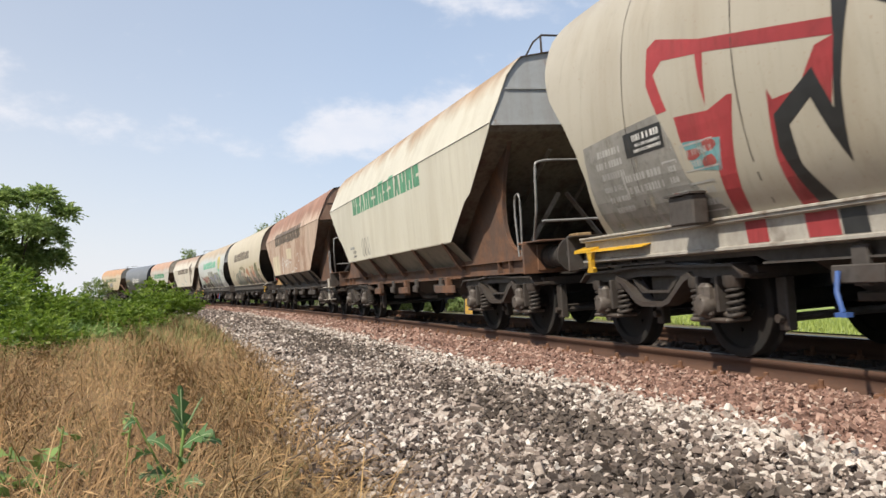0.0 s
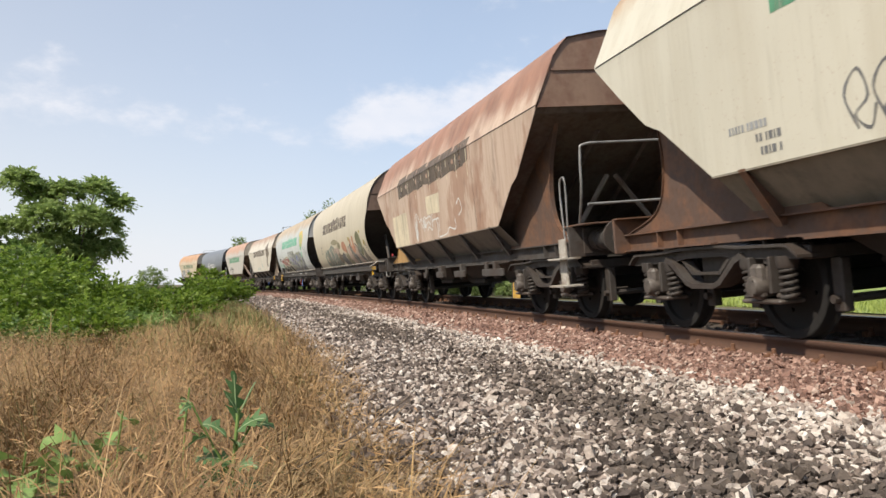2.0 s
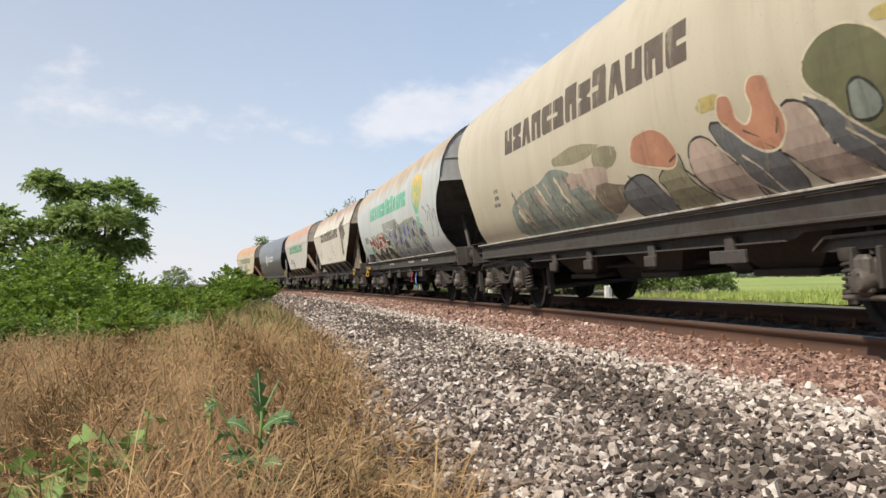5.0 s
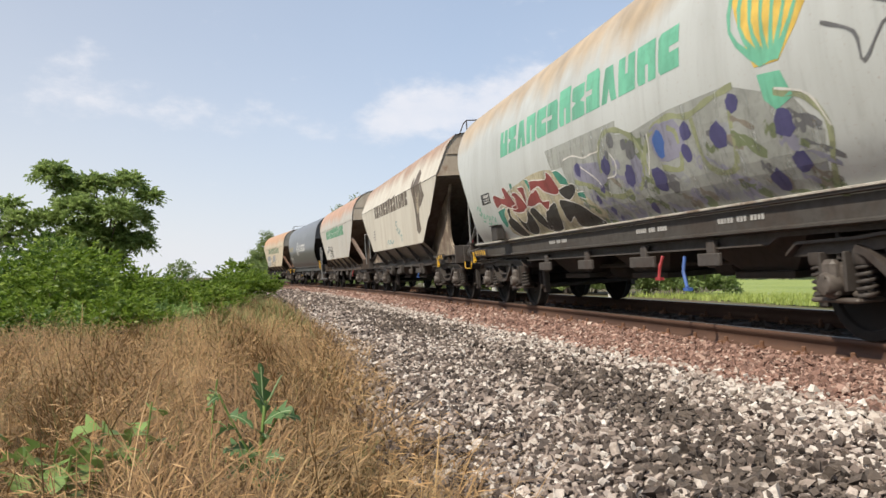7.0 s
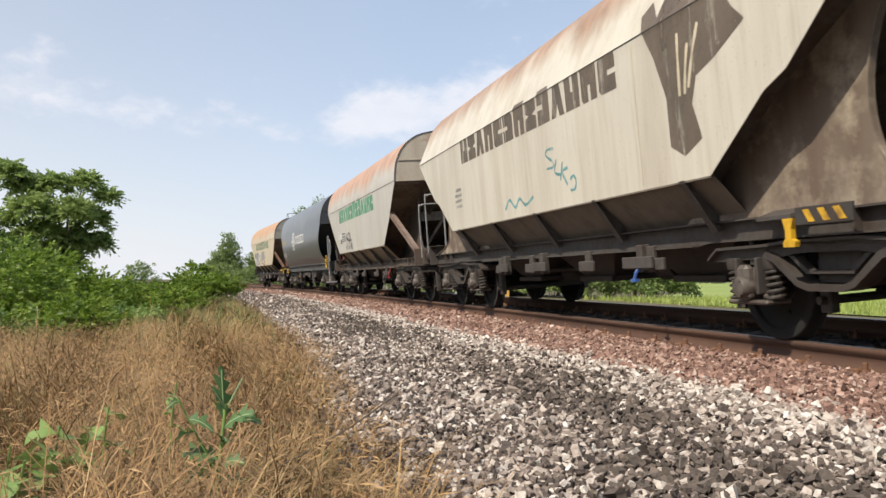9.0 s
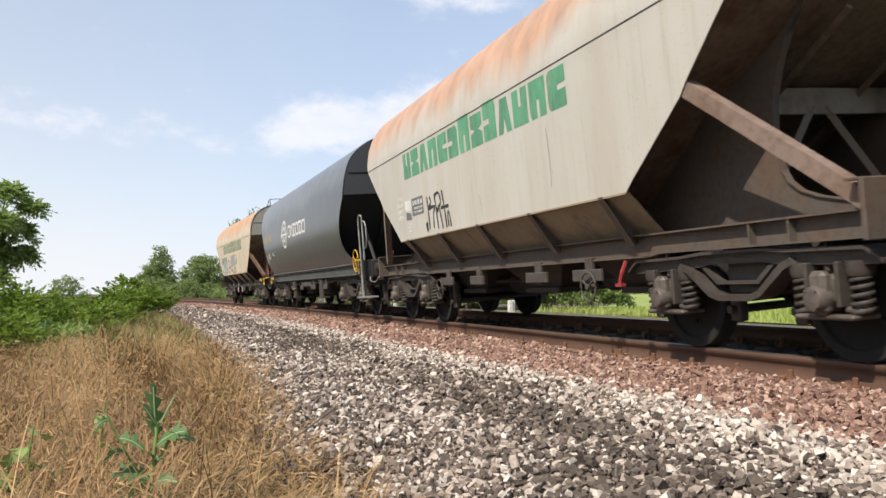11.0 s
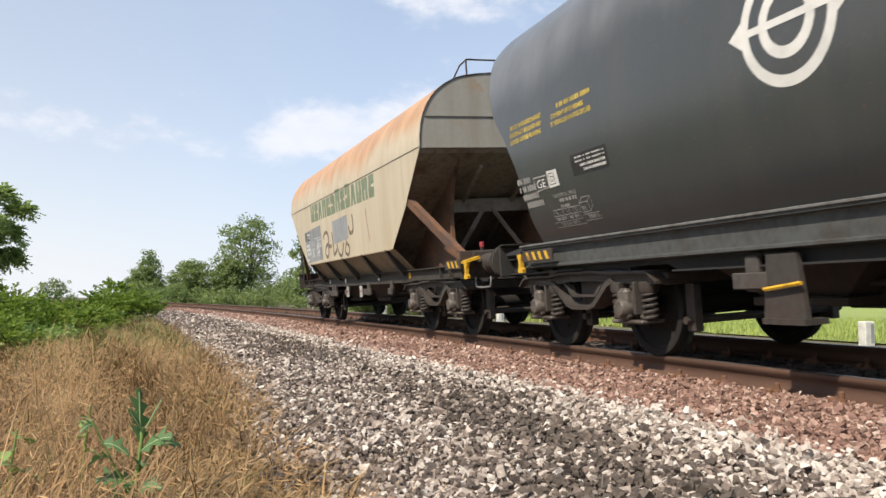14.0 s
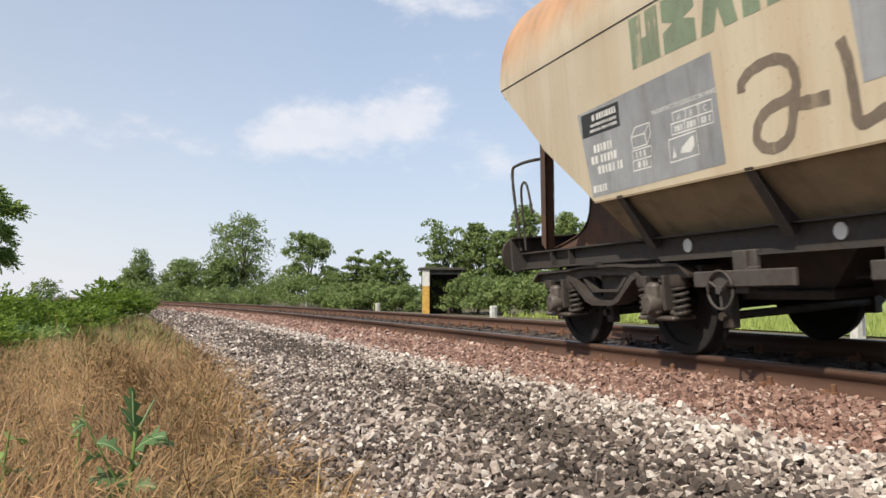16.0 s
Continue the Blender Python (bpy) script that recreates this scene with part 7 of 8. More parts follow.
    tube(bm, [(0.05, -6.24, 3.5), (0.05, -6.26, 2.6)], 0.06, 10)
    box(bm, -0.35, 0.45, -6.34, -6.2, 3.45, 3.55, 0.01)
    box(bm, -0.1, 0.2, -6.4, -6.2, 2.45, 2.6, 0.02)
    part("filling_pipe", bm, FRAME_DARK, w, "dark pipe with clamp on the end sheet")
    rail_loop(w, "hose_loop", [(-1.1, -6.55, 0.84), (-1.12, -6.65, 0.76), (-1.12, -7.0, 0.74), (-1.1, -7.2, 0.84)], 0.012, GALV)
    for y0, ww in ((1.9, 0.2), (-1.9, 0.22)):
        bm = bmesh.new()
        prism(bm, [(y0 - ww * 0.7, 0.86), (y0 + ww * 0.7, 0.86), (y0 + ww, 0.42), (y0 - ww, 0.40)], -1.18, -1.14)
        box(bm, -1.2, -1.0, y0 - ww, y0 + ww, 0.38, 0.42)
        part("valve_plate", bm, FRAME_DARK, w, "dark steel valve plate with a slot")
    bm = bmesh.new()
    tube(bm, [(-1.21, 1.7, 0.66), (-1.21, 2.05, 0.62)], 0.015, 6)
    part("lever", bm, YELLOW, w, "yellow lever")
    bm = bmesh.new()
    box(bm, -1.16, -1.10, -0.55, 0.62, 0.70, 0.82, 0.01)
    part("side_plate", bm, FRAME_GREY, w)
    hook_plate(w, 5.95, BLACK, 1.06)
    stripes(w, 5.15, 0.96, 4)
    stripes(w, -6.4, 0.9, 1)
    return w


def wagon_i():
    sh = ARCHED
    w = wagon_angular("sand", "last wagon, sand-coloured hopper with a rusty roof and faded green name", sh, 5.17, 5.46, 6.6, 4.3, FRAME_DARK, 5, True)
    name_blocks(w, sh, 2.92, 2.35, 5.6, 0.40, GREEN_OLD, "faded green fleet name, drawn as plain blocks")
    painted(w, "paint_patch", sh, [(3.86, 2.18), (1.98, 2.23), (1.94, 1.45), (3.72, 1.42)], GREY_PATCH, "grey repainted data panel")
    painted(w, "paint_patch", sh, [(0.80, 2.20), (-0.52, 2.23), (-0.52, 1.76), (0.76, 1.71)], GREY_PATCH, "grey painted-over patch")
    plate_with_bars(w, sh, 3.80, 3.18, 1.955, 2.16, 41)
    bars(w, "writing", sh, 3.34, 1.87, 1, 0.42, 0.07, 0.0, WHITE, "white code line, drawn as bars", 42)
    bars(w, "writing", sh, 3.28, 1.775, 1, 0.48, 0.07, 0.0, WHITE, "white code line, drawn as bars", 44)
    bars(w, "writing", sh, 3.20, 1.68, 1, 0.54, 0.07, 0.0, WHITE, "white number line, drawn as bars", 45)
    bars(w, "writing", sh, 3.48, 1.52, 1, 0.22, 0.06, 0.0, WHITE, "small white line, drawn as bars", 46)
    lab = "thin white painted data box"

    def outline(pts):
        stroke(w, "data_box", sh, pts + pts[:1], 0.011, WHITE, lab, 1, 0.0095, 0.0)

    outline([(3.04, 1.83), (2.85, 1.83), (2.83, 1.74), (3.03, 1.74)])
    outline([(3.04, 1.83), (2.97, 1.90), (2.77, 1.90), (2.85, 1.83)])
    outline([(2.85, 1.83), (2.77, 1.90), (2.77, 1.81), (2.83, 1.74)])
    outline([(3.04, 1.72), (2.78, 1.72), (2.79, 1.64), (3.04, 1.64)])
    outline([(3.04, 1.64), (2.79, 1.64), (2.80, 1.56), (3.05, 1.56)])
    bars(w, "writing", sh, 2.86, 1.705, 1, 0.15, 0.05, 0.0, WHITE, "", 47)
    bars(w, "writing", sh, 2.85, 1.625, 1, 0.15, 0.05, 0.0, WHITE, "", 48)
    for k in range(3):
        outline([(2.47 - 0.15 * k, 1.91), (2.32 - 0.15 * k, 1.91), (2.32 - 0.15 * k, 1.83), (2.47 - 0.15 * k, 1.83)])
        outline([(2.50 - 0.16 * k, 1.83), (2.34 - 0.16 * k, 1.83), (2.34 - 0.16 * k, 1.75), (2.50 - 0.16 * k, 1.75)])
        lettering(w, sh, 2.42 - 0.15 * k, 1.845, 0.065, "ABC"[k], WHITE, "white table letter " + "ABC"[k])
        bars(w, "writing", sh, 2.37 - 0.16 * k, 1.81, 1, 0.10, 0.045, 0.0, WHITE, "", 50 + k)
    lettering(w, sh, 2.74, 1.945, 0.05, "TRANSPORT DE CEREALES EN VRAC", WHITE, "small white line about grain in bulk", 0.78)
    outline([(2.55, 1.72), (2.22, 1.73), (2.21, 1.56), (2.55, 1.55)])
    painted(w, "painted_block", sh, [(2.42, 1.60), (2.40, 1.64), (2.28, 1.70), (2.25, 1.70), (2.25, 1.63), (2.30, 1.59)], WHITE, "white slanting pictogram", 0.0095)
    painted(w, "painted_block", sh, [(2.52, 1.58), (2.49, 1.66), (2.47, 1.58)], WHITE, "white pictogram", 0.0095)
    stroke(w, "graffiti", sh, [(1.72, 1.88), (1.71, 1.94), (1.61, 2.0), (1.42, 2.02), (1.29, 1.97), (1.24, 1.85), (1.29, 1.76), (1.47, 1.73), (1.58, 1.67), (1.62, 1.56), (1.55, 1.49), (1.43, 1.48), (1.33, 1.54), (1.28, 1.69), (1.24, 1.82)], 0.075, TAG_BROWN, "brown sprayed tag", 5, 0.007, 0.04)
    stroke(w, "graffiti", sh, [(1.32, 1.71), (1.15, 1.695), (1.0, 1.69)], 0.085, TAG_BROWN, "brown sprayed tag", 5, 0.0075, 0.04)
    stroke(w, "graffiti", sh, [(0.89, 1.99), (0.85, 1.85), (0.83, 1.62), (0.81, 1.50), (0.64, 1.54), (0.5, 1.60)], 0.075, TAG_BROWN, "brown sprayed tag", 5, 0.007, 0.04)
    stroke(w, "graffiti", sh, [(0.5, 1.72), (0.35, 1.5), (0.1, 1.46), (-0.1, 1.7)], 0.075, TAG_BROWN, "brown sprayed tag", 7, 0.007, 0.04)
    stroke(w, "graffiti", sh, [(-0.3, 1.66), (-0.2, 1.5), (-0.45, 1.44), (-0.55, 1.58), (-0.35, 1.68), (-0.3, 1.75)], 0.07, TAG_BROWN, "brown sprayed tag", 7, 0.007, 0.04)
    stroke(w, "graffiti", sh, [(-0.6, 2.0), (-0.7, 1.85), (-0.95, 1.9), (-0.95, 2.2)], 0.075, TAG_BROWN, "brown sprayed tag", 7, 0.007, 0.04)
    stroke(w, "scratch", sh, [(-1.95, 2.2), (-2.0, 1.9), (-2.1, 1.6)], 0.025, RED_OLD, "rust run on the sheet", 2)
    hand_wheel(w, 2.32, 0.58, -1.26, 0.14, FRAME_GREY, "grey steel brake hand wheel")
    bm = bmesh.new()
    box(bm, -1.24, -1.20, 1.6, 2.65, 0.60, 0.72, 0.008)
    box(bm, -1.2, -1.1, 2.1, 2.24, 0.55, 0.86, 0.01)
    part("lever_plate", bm, FRAME_GREY, w, "grey lever guide plate")
    for y in (-0.35, 0.75):
        bm = bmesh.new()
        box(bm, -1.20, -1.18, y - 0.085, y + 0.085, 0.58, 0.80, 0.004)
        part("notice_plate", bm, INK, w, "white notice plate")
        bm = bmesh.new()
        box(bm, -1.21, -1.20, y - 0.06, y + 0.06, 0.69, 0.715)
        part("lever", bm, RED, w, "red lever")
    for y in (-3.2, -1.3, 1.35, 2.9):
        bm = bmesh.new()
        lathe(bm, [(-1.085, 0.055), (-1.076, 0.055)], 16, "x", (0, y, 0.93))
        part("round_mark", bm, WHITE if y > -3 else YELLOW, w, "small round painted mark")
    # open end at the tail
    y = 5.88
    rail_loop(w, "guard_rail", [(-1.15, y, 1.05), (-1.16, y + 0.05, 1.6), (-1.16, y + 0.06, 1.95), (-1.12, y, 2.03), (-1.0, y - 0.3, 2.05), (-0.6, y - 0.5, 2.05), (0.6, y - 0.5, 2.05)], 0.018, FRAME_DARK, "dark steel guard rail")
    rail_loop(w, "grab_handle", [(-1.15, 5.75, 1.05), (-1.16, 5.75, 1.65), (-1.16, 5.68, 1.80), (-1.16, 5.58, 1.75), (-1.16, 5.5, 1.45)], 0.014, FRAME_DARK)
    hook_plate(w, -6.14, YELLOW, 1.03)
    stripes(w, -5.95, 0.96, 3)
    red_marker(w, -5.91)
    buffer_handle(w, 6.6, GALV)
    roof_walk(w, 5.17, 5.4, 3.88, FRAME_DARK, True)
    return w


TRAIN = [(wagon_a(), 1.95), (wagon_b(), 15.75), (wagon_c(), 29.4), (wagon_d(), 43.2), (wagon_e(), 57.3), (wagon_f(), 71.45), (wagon_g(), 84.9), (wagon_h(), 98.55), (wagon_i(), 112.4)]


# ------------------------------------------------------------------ plants
def leaf_material(name, a, b, c, rough=0.55, trans=0.25):
    g = G(name, rough)
    n = g.noise(0.9, 3)
    col = g.ramp(g.random(), [(0.0, a), (0.5, b), (1.0, c)])
    col = g.mix(g.math("MULTIPLY", g.range(n, 0.35, 0.65), 0.5), col, tuple(0.5 * (p + q) for p, q in zip(a, b)))
    g.done(col)
    nt = g.nt
    tr = nt.nodes.new("ShaderNodeBsdfTranslucent")
    mx = nt.nodes.new("ShaderNodeMixShader")
    mx.inputs[0].default_value = trans
    nt.links.new(col, tr.inputs[0])
    nt.links.new(g.bsdf.outputs[0], mx.inputs[1])
    nt.links.new(tr.outputs[0], mx.inputs[2])
    nt.links.new(mx.outputs[0], nt.nodes["Material Output"].inputs[0])
    return g.mt


def grass_material(name, a, b, c):
    """Dry blades: single blades differ, and whole patches are redder or greyer."""
    g = G(name, 0.85)
    col = g.ramp(g.random(), [(0.0, a), (0.5, b), (1.0, c)])
    col = g.mix(g.math("MULTIPLY", g.range(g.noise(0.8, 4), 0.42, 0.66), 0.55), col, (0.165, 0.088, 0.045))
    col = g.mix(g.math("MULTIPLY", g.range(g.noise(1.7, 4), 0.5, 0.7), 0.5), col, (0.30, 0.22, 0.11))
    return g.done(col)


LEAF_BUSH = leaf_material("bush_leaf", (0.07, 0.13, 0.015), (0.18, 0.275, 0.03), (0.36, 0.46, 0.09), 0.5, 0.5)
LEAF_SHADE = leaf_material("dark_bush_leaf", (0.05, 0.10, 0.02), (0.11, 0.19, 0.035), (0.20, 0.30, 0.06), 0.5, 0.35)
LEAF_TREE = leaf_material("tree_leaf", (0.20, 0.28, 0.085), (0.29, 0.38, 0.12), (0.39, 0.49, 0.17), 0.5, 0.62)
LEAF_FAR = leaf_material("far_leaf", (0.12, 0.18, 0.06), (0.20, 0.27, 0.085), (0.31, 0.38, 0.13), 0.55, 0.4)
LEAF_WEED = leaf_material("weed_leaf", (0.07, 0.145, 0.05), (0.10, 0.195, 0.065), (0.145, 0.26, 0.095))
RIB = leaf_material("leaf_rib", (0.26, 0.36, 0.17), (0.30, 0.40, 0.20), (0.34, 0.44, 0.24))
LEAF_PALE = leaf_material("young_leaf", (0.17, 0.27, 0.07), (0.22, 0.33, 0.09), (0.28, 0.40, 0.12))
DRY = grass_material("dry_grass_blade", (0.125, 0.072, 0.030), (0.26, 0.155, 0.064), (0.43, 0.285, 0.125))
GREENISH = leaf_material("half_green_blade", (0.10, 0.14, 0.04), (0.18, 0.21, 0.07), (0.30, 0.29, 0.12), 0.8, 0.2)
BARK = rust_paint("bark", (0.13, 0.10, 0.075), (0.06, 0.045, 0.035), 0.5, 0.9)


def leaves(rng, centres, radius, count, size, flat_=0.75, aspect=0.5):
    """Leaf blades, two bent triangles pairs each, in soft clusters round the centres."""
    n = len(centres) * count
    c = np.repeat(centres, count, 0)
    d = rng.normal(0, 1, (n, 3))
    d /= np.linalg.norm(d, axis=1, keepdims=True)
    r = np.repeat(radius, count)[:, None] if np.ndim(radius) else radius
    p = c + d * r * rng.uniform(0.25, 1.0, (n, 1)) ** 0.5 * np.array([1, 1, flat_])
    out = d + rng.normal(0, 0.5, (n, 3)) + np.array([0, 0, 0.15])
    t = np.cross(out, rng.normal(0, 1, (n, 3)))
    t /= np.linalg.norm(t, axis=1, keepdims=True)
    nn = np.cross(t, out)
    nn = out / np.linalg.norm(out, axis=1, keepdims=True)
    b = np.cross(nn, t)
    L = size * rng.uniform(0.6, 1.3, (n, 1))
    V = np.stack([p - t * L * 0.5, p + b * L * aspect * 0.5 + nn * L * 0.08, p + t * L * 0.5 - nn * L * 0.12, p - b * L * aspect * 0.5 + nn * L * 0.08], 1)
    F = np.arange(n * 4).reshape(n, 4)
    return V.reshape(-1, 3), F


def sprays(rng, p, d, length, pairs, leaf, aspect=0.56):
    """Leafy twigs: leaves in pairs along arching shoots from p towards d, with one leaf at the tip."""
    n = len(p)
    d = d / np.linalg.norm(d, axis=1, keepdims=True)
    s = np.cross(d, np.array([0.03, 0.05, 1.0]))
    s /= np.linalg.norm(s, axis=1, keepdims=True)
    up = np.cross(s, d)
    out = []

    def blade(root, way, size):
        way = way + rng.normal(0, 0.16, (n, 3))
        way /= np.linalg.norm(way, axis=1, keepdims=True)
        nn = up * 0.4 + rng.normal(0, 0.7, (n, 3))
        b = np.cross(nn, way)
        b /= np.linalg.norm(b, axis=1, keepdims=True)
        q = (leaf * size * rng.uniform(0.7, 1.25, n))[:, None]
        mid = root + way * q * 0.45
        out.append(np.stack([root, mid + b * q * aspect * 0.5, root + way * q - up * q * 0.14, mid - b * q * aspect * 0.5], 1))

    for k in range(pairs):
        t = (k + 0.7) / pairs
        at = p + d * (length * t)[:, None]
        at[:, 2] -= 0.38 * length * t * t
        for sg in (-1, 1):
            blade(at, d * 0.6 + s * sg * 0.85 - np.array([0, 0, 0.12]), 0.75 + 0.5 * math.sin(math.pi * t))
    at = p + d * length[:, None]
    at[:, 2] -= 0.38 * length
    blade(at, d - np.array([0, 0, 0.4]), 1.0)
    V = np.concatenate(out).reshape(-1, 3)
    return V, np.arange(len(V)).reshape(-1, 4)


def on_lobes(rng, lobes, n, flat_=0.72, low=-0.35):
    """Places on the outer sides of rounded lobes (x, y, z, radius), and the way out at each."""
    lobes = np.asarray(lobes, float)
    i = rng.choice(len(lobes), n, p=lobes[:, 3] ** 2 / (lobes[:, 3] ** 2).sum())
    d = rng.normal(0, 1, (n, 3))
    d /= np.linalg.norm(d, axis=1, keepdims=True)
    d[:, 2] = np.where(d[:, 2] < low, -d[:, 2], d[:, 2])
    r = lobes[i, 3:] * rng.uniform(0.55, 1.08, (n, 1))
    return lobes[i, :3] + d * r * np.array([1, 1, flat_]), d


def crown_lobes(rng, kind, h, w):
    """The lobes that make up a crown of height h and width w."""
    out = []
    if kind == "cone":
        for k in range(9):
            u = k / 8
            z = h * (0.12 + 0.80 * u)
            r = w * (0.40 * (1 - u) + 0.12)
            q = rng.uniform(0, 6.28)
            e = 0.20 * w * (1 - u)
            out.append((e * math.cos(q), e * math.sin(q), z, r))
    elif kind == "tiers":
        for k in range(13):
            z = h * (0.15 + 0.78 * k / 12)
            q = k * 2.4 + rng.uniform(-0.5, 0.5)
            e = w * rng.uniform(0.15, 0.42) * (1.05 - 0.5 * k / 12)
            out.append((e * math.cos(q), e * math.sin(q), z, w * rng.uniform(0.16, 0.26)))
        out.append((0, 0, h * 0.93, w * 0.16))
    elif kind == "shoots":
        for k in range(5):
            x, y, top = w * (k / 4 - 0.5) * 0.8, w * rng.uniform(-0.3, 0.3), h * rng.uniform(0.72, 0.97)
            for j in range(6):
                u = j / 5
                out.append((x + rng.normal(0, 0.04 * w), y, 0.10 * h + (top - 0.16 * h) * u, w * (0.34 - 0.15 * u)))
    else:
        for k in range(20):
            u = (k + 0.5) / 20
            z = h * (0.10 + 0.72 * u)
            q = k * 2.4 + rng.uniform(-0.4, 0.4)
            e = 0.36 * w * math.sqrt(max(0.05, 1 - (1.5 * u - 0.6) ** 2)) * rng.uniform(0.5, 1)
            out.append((e * math.cos(q), e * math.sin(q), z, w * rng.uniform(0.20, 0.30)))
        out.append((0, 0, h * 0.86, w * 0.20))
    top = max(z + 0.72 * r for x, y, z, r in out)
    return [(x, y, z * h / top, r) for x, y, z, r in out]


def limbs(bm, lobes, r0, fork=0.35):
    """A leaning trunk that forks into one tapered limb for each lobe."""
    top = max(q[2] for q in lobes)
    stem = [(0, 0, -0.05), (0.02 * top, 0, fork * 0.5 * top), (0.0, 0.02 * top, fork * top), (0.03 * top, 0, 0.72 * top)]
    runs = [(stem, r0, r0 * 0.35)]
    for x, y, z, r in lobes:
        u = min(0.62, max(0.15, 0.55 * z / top)) * top
        runs.append(([(0.02 * top, 0, u), (x * 0.45, y * 0.45, u + (z - u) * 0.35), (x * 0.9, y * 0.9, u + (z - u) * 0.9), (x, y, z + 0.4 * r)], r0 * 0.42, r0 * 0.10))
    for pts, a, b in runs:
        pts = curve_through(pts, 3)
        prev = None
        for k, p in enumerate(pts):
            q = a + (b - a) * k / (len(pts) - 1)
            ring = [bm.verts.new((p.x + q * math.cos(t), p.y + q * math.sin(t), p.z)) for t in np.arange(6) * math.tau / 6]
            if prev:
                for i in range(6):
                    bm.faces.new((prev[i], prev[(i + 1) % 6], ring[(i + 1) % 6], ring[i]))
            prev = ring
    return bm


def tree(label, base, lobes, seed, leaf, leaf_size, count, group="", twig_length=0.0, flat_=0.72):
    """Trunk, limbs and a crown of leaves over uneven lobes: single leaves far off, leafy twigs close by."""
    rng = np.random.RandomState(seed)
    ob = thing("tree", label, "tree", group, m=Matrix.Translation(base))
    part("trunk", limbs(bmesh.new(), lobes, 0.022 * max(q[2] for q in lobes)), BARK, ob)
    if twig_length:
        p, d = on_lobes(rng, lobes, count, flat_)
        d = d * 0.9 + rng.normal(0, 0.35, (count, 3)) + np.array([0, 0, 0.15])
        V, F = sprays(rng, p - d * 0.12, d, twig_length * rng.uniform(0.6, 1.3, count), 5, leaf_size)
    else:
        p, d = on_lobes(rng, lobes, count // 14, flat_)
        mean = float(np.mean([q[3] for q in lobes]))
        V, F = leaves(rng, p, mean * rng.uniform(0.16, 0.42, len(p)), 14, leaf_size)
    crown = new("crown", arrays_mesh("crown", V, F, leaf))
    crown.parent = ob
    return ob


def bush(label, base, size, seed, leaf, leaf_size, count, group="", far=False):
    """A shrub: stems from the ground, and leafy shoots over lumps of uneven height."""
    rng = np.random.RandomState(seed)
    ob = thing("bush", label, "bush", group, m=Matrix.Translation(base))
    mean = (size[0] * size[1] * size[2]) ** (1 / 3)
    lobes = []
    for k in range(10):
        q, e = k * 2.4 + rng.uniform(-0.4, 0.4), math.sqrt((k + 0.5) / 10)
        r = mean * rng.uniform(0.30, 0.54)
        lobes.append((0.80 * e * size[0] * math.cos(q), 0.80 * e * size[1] * math.sin(q), max(0.12, size[2] * (1 - 0.55 * e * e) * rng.uniform(0.62, 1.08) - 0.72 * r), r))
    bm = bmesh.new()
    for x, y, z, r in lobes:
        tube(bm, [(x * 0.15, y * 0.15, -0.05), (x * 0.5, y * 0.5, z * 0.65), (x, y, z + 0.3 * r)], 0.012, 5)
    part("stem", bm, BARK, ob)
    p, d = on_lobes(rng, lobes, count // 14 if far else count, 0.8, -0.15)
    p[:, 2] = np.maximum(p[:, 2], 0.04)
    if far:
        V, F = leaves(rng, p, mean * rng.uniform(0.10, 0.22, len(p)), 14, leaf_size)
    else:
        d = d * 0.8 + rng.normal(0, 0.35, (count, 3)) + np.array([0, 0, 0.4])
        V, F = sprays(rng, p - d * 0.08, d, rng.uniform(0.18, 0.42, count), 6, leaf_size)
    foliage = new("foliage", arrays_mesh("foliage", V, F, leaf))
    foliage.parent = ob
    return ob


def blades(name, label, n, place, height, width, material, seed, droop=0.5, category="grass", lean=0.15):
    rng = np.random.RandomState(seed)
    x, y, z, k = place(rng, n)
    n = len(x)
    h = height * k * rng.lognormal(0, 0.28, n)
    # whole tufts lie over the same way
    q = 2.4 * np.sin(1.9 * x + 1.1 * y) + 2.0 * np.sin(1.6 * y - 2.3 * x + 1) + 1.2 * np.sin(4.1 * x + 3.3 * y) + rng.normal(0, 0.85, n)
    dx, dy = np.cos(q), np.sin(q)
    px, py = -dy, dx
    w = width * rng.uniform(0.6, 1.4, n)
    tilt = np.abs(rng.normal(lean, 0.26, n))
    curl = rng.uniform(0.1, 1.0, n) ** 1.2 * 1.5 * droop
    V = np.zeros((n, 7, 3))
    cx, cy, cz = x.copy(), y.copy(), z.copy()
    for i, ww in enumerate((1.0, 0.85, 0.5, 0)):
        if i:
            phi = np.minimum(tilt + curl * (i - 0.6) / 3, 2.5)
            step = h / 3
            cx, cy, cz = cx + dx * np.sin(phi) * step, cy + dy * np.sin(phi) * step, np.maximum(cz + np.cos(phi) * step, z + 0.01)
        if i < 3:
            V[:, 2 * i] = np.stack([cx - px * w * ww, cy - py * w * ww, cz], 1)
            V[:, 2 * i + 1] = np.stack([cx + px * w * ww, cy + py * w * ww, cz], 1)
        else:
            V[:, 6] = np.stack([cx, cy, cz], 1)
    base = (np.arange(n) * 7)[:, None]
    tri = np.concatenate([base + np.array([[0, 1, 3]]), base + np.array([[0, 3, 2]]), base + np.array([[2, 3, 5]]), base + np.array([[2, 5, 4]]), base + np.array([[4, 5, 6]])])
    return tagged(new(name, arrays_mesh(name, V.reshape(-1, 3), tri, material)), label, category, kind="stuff")


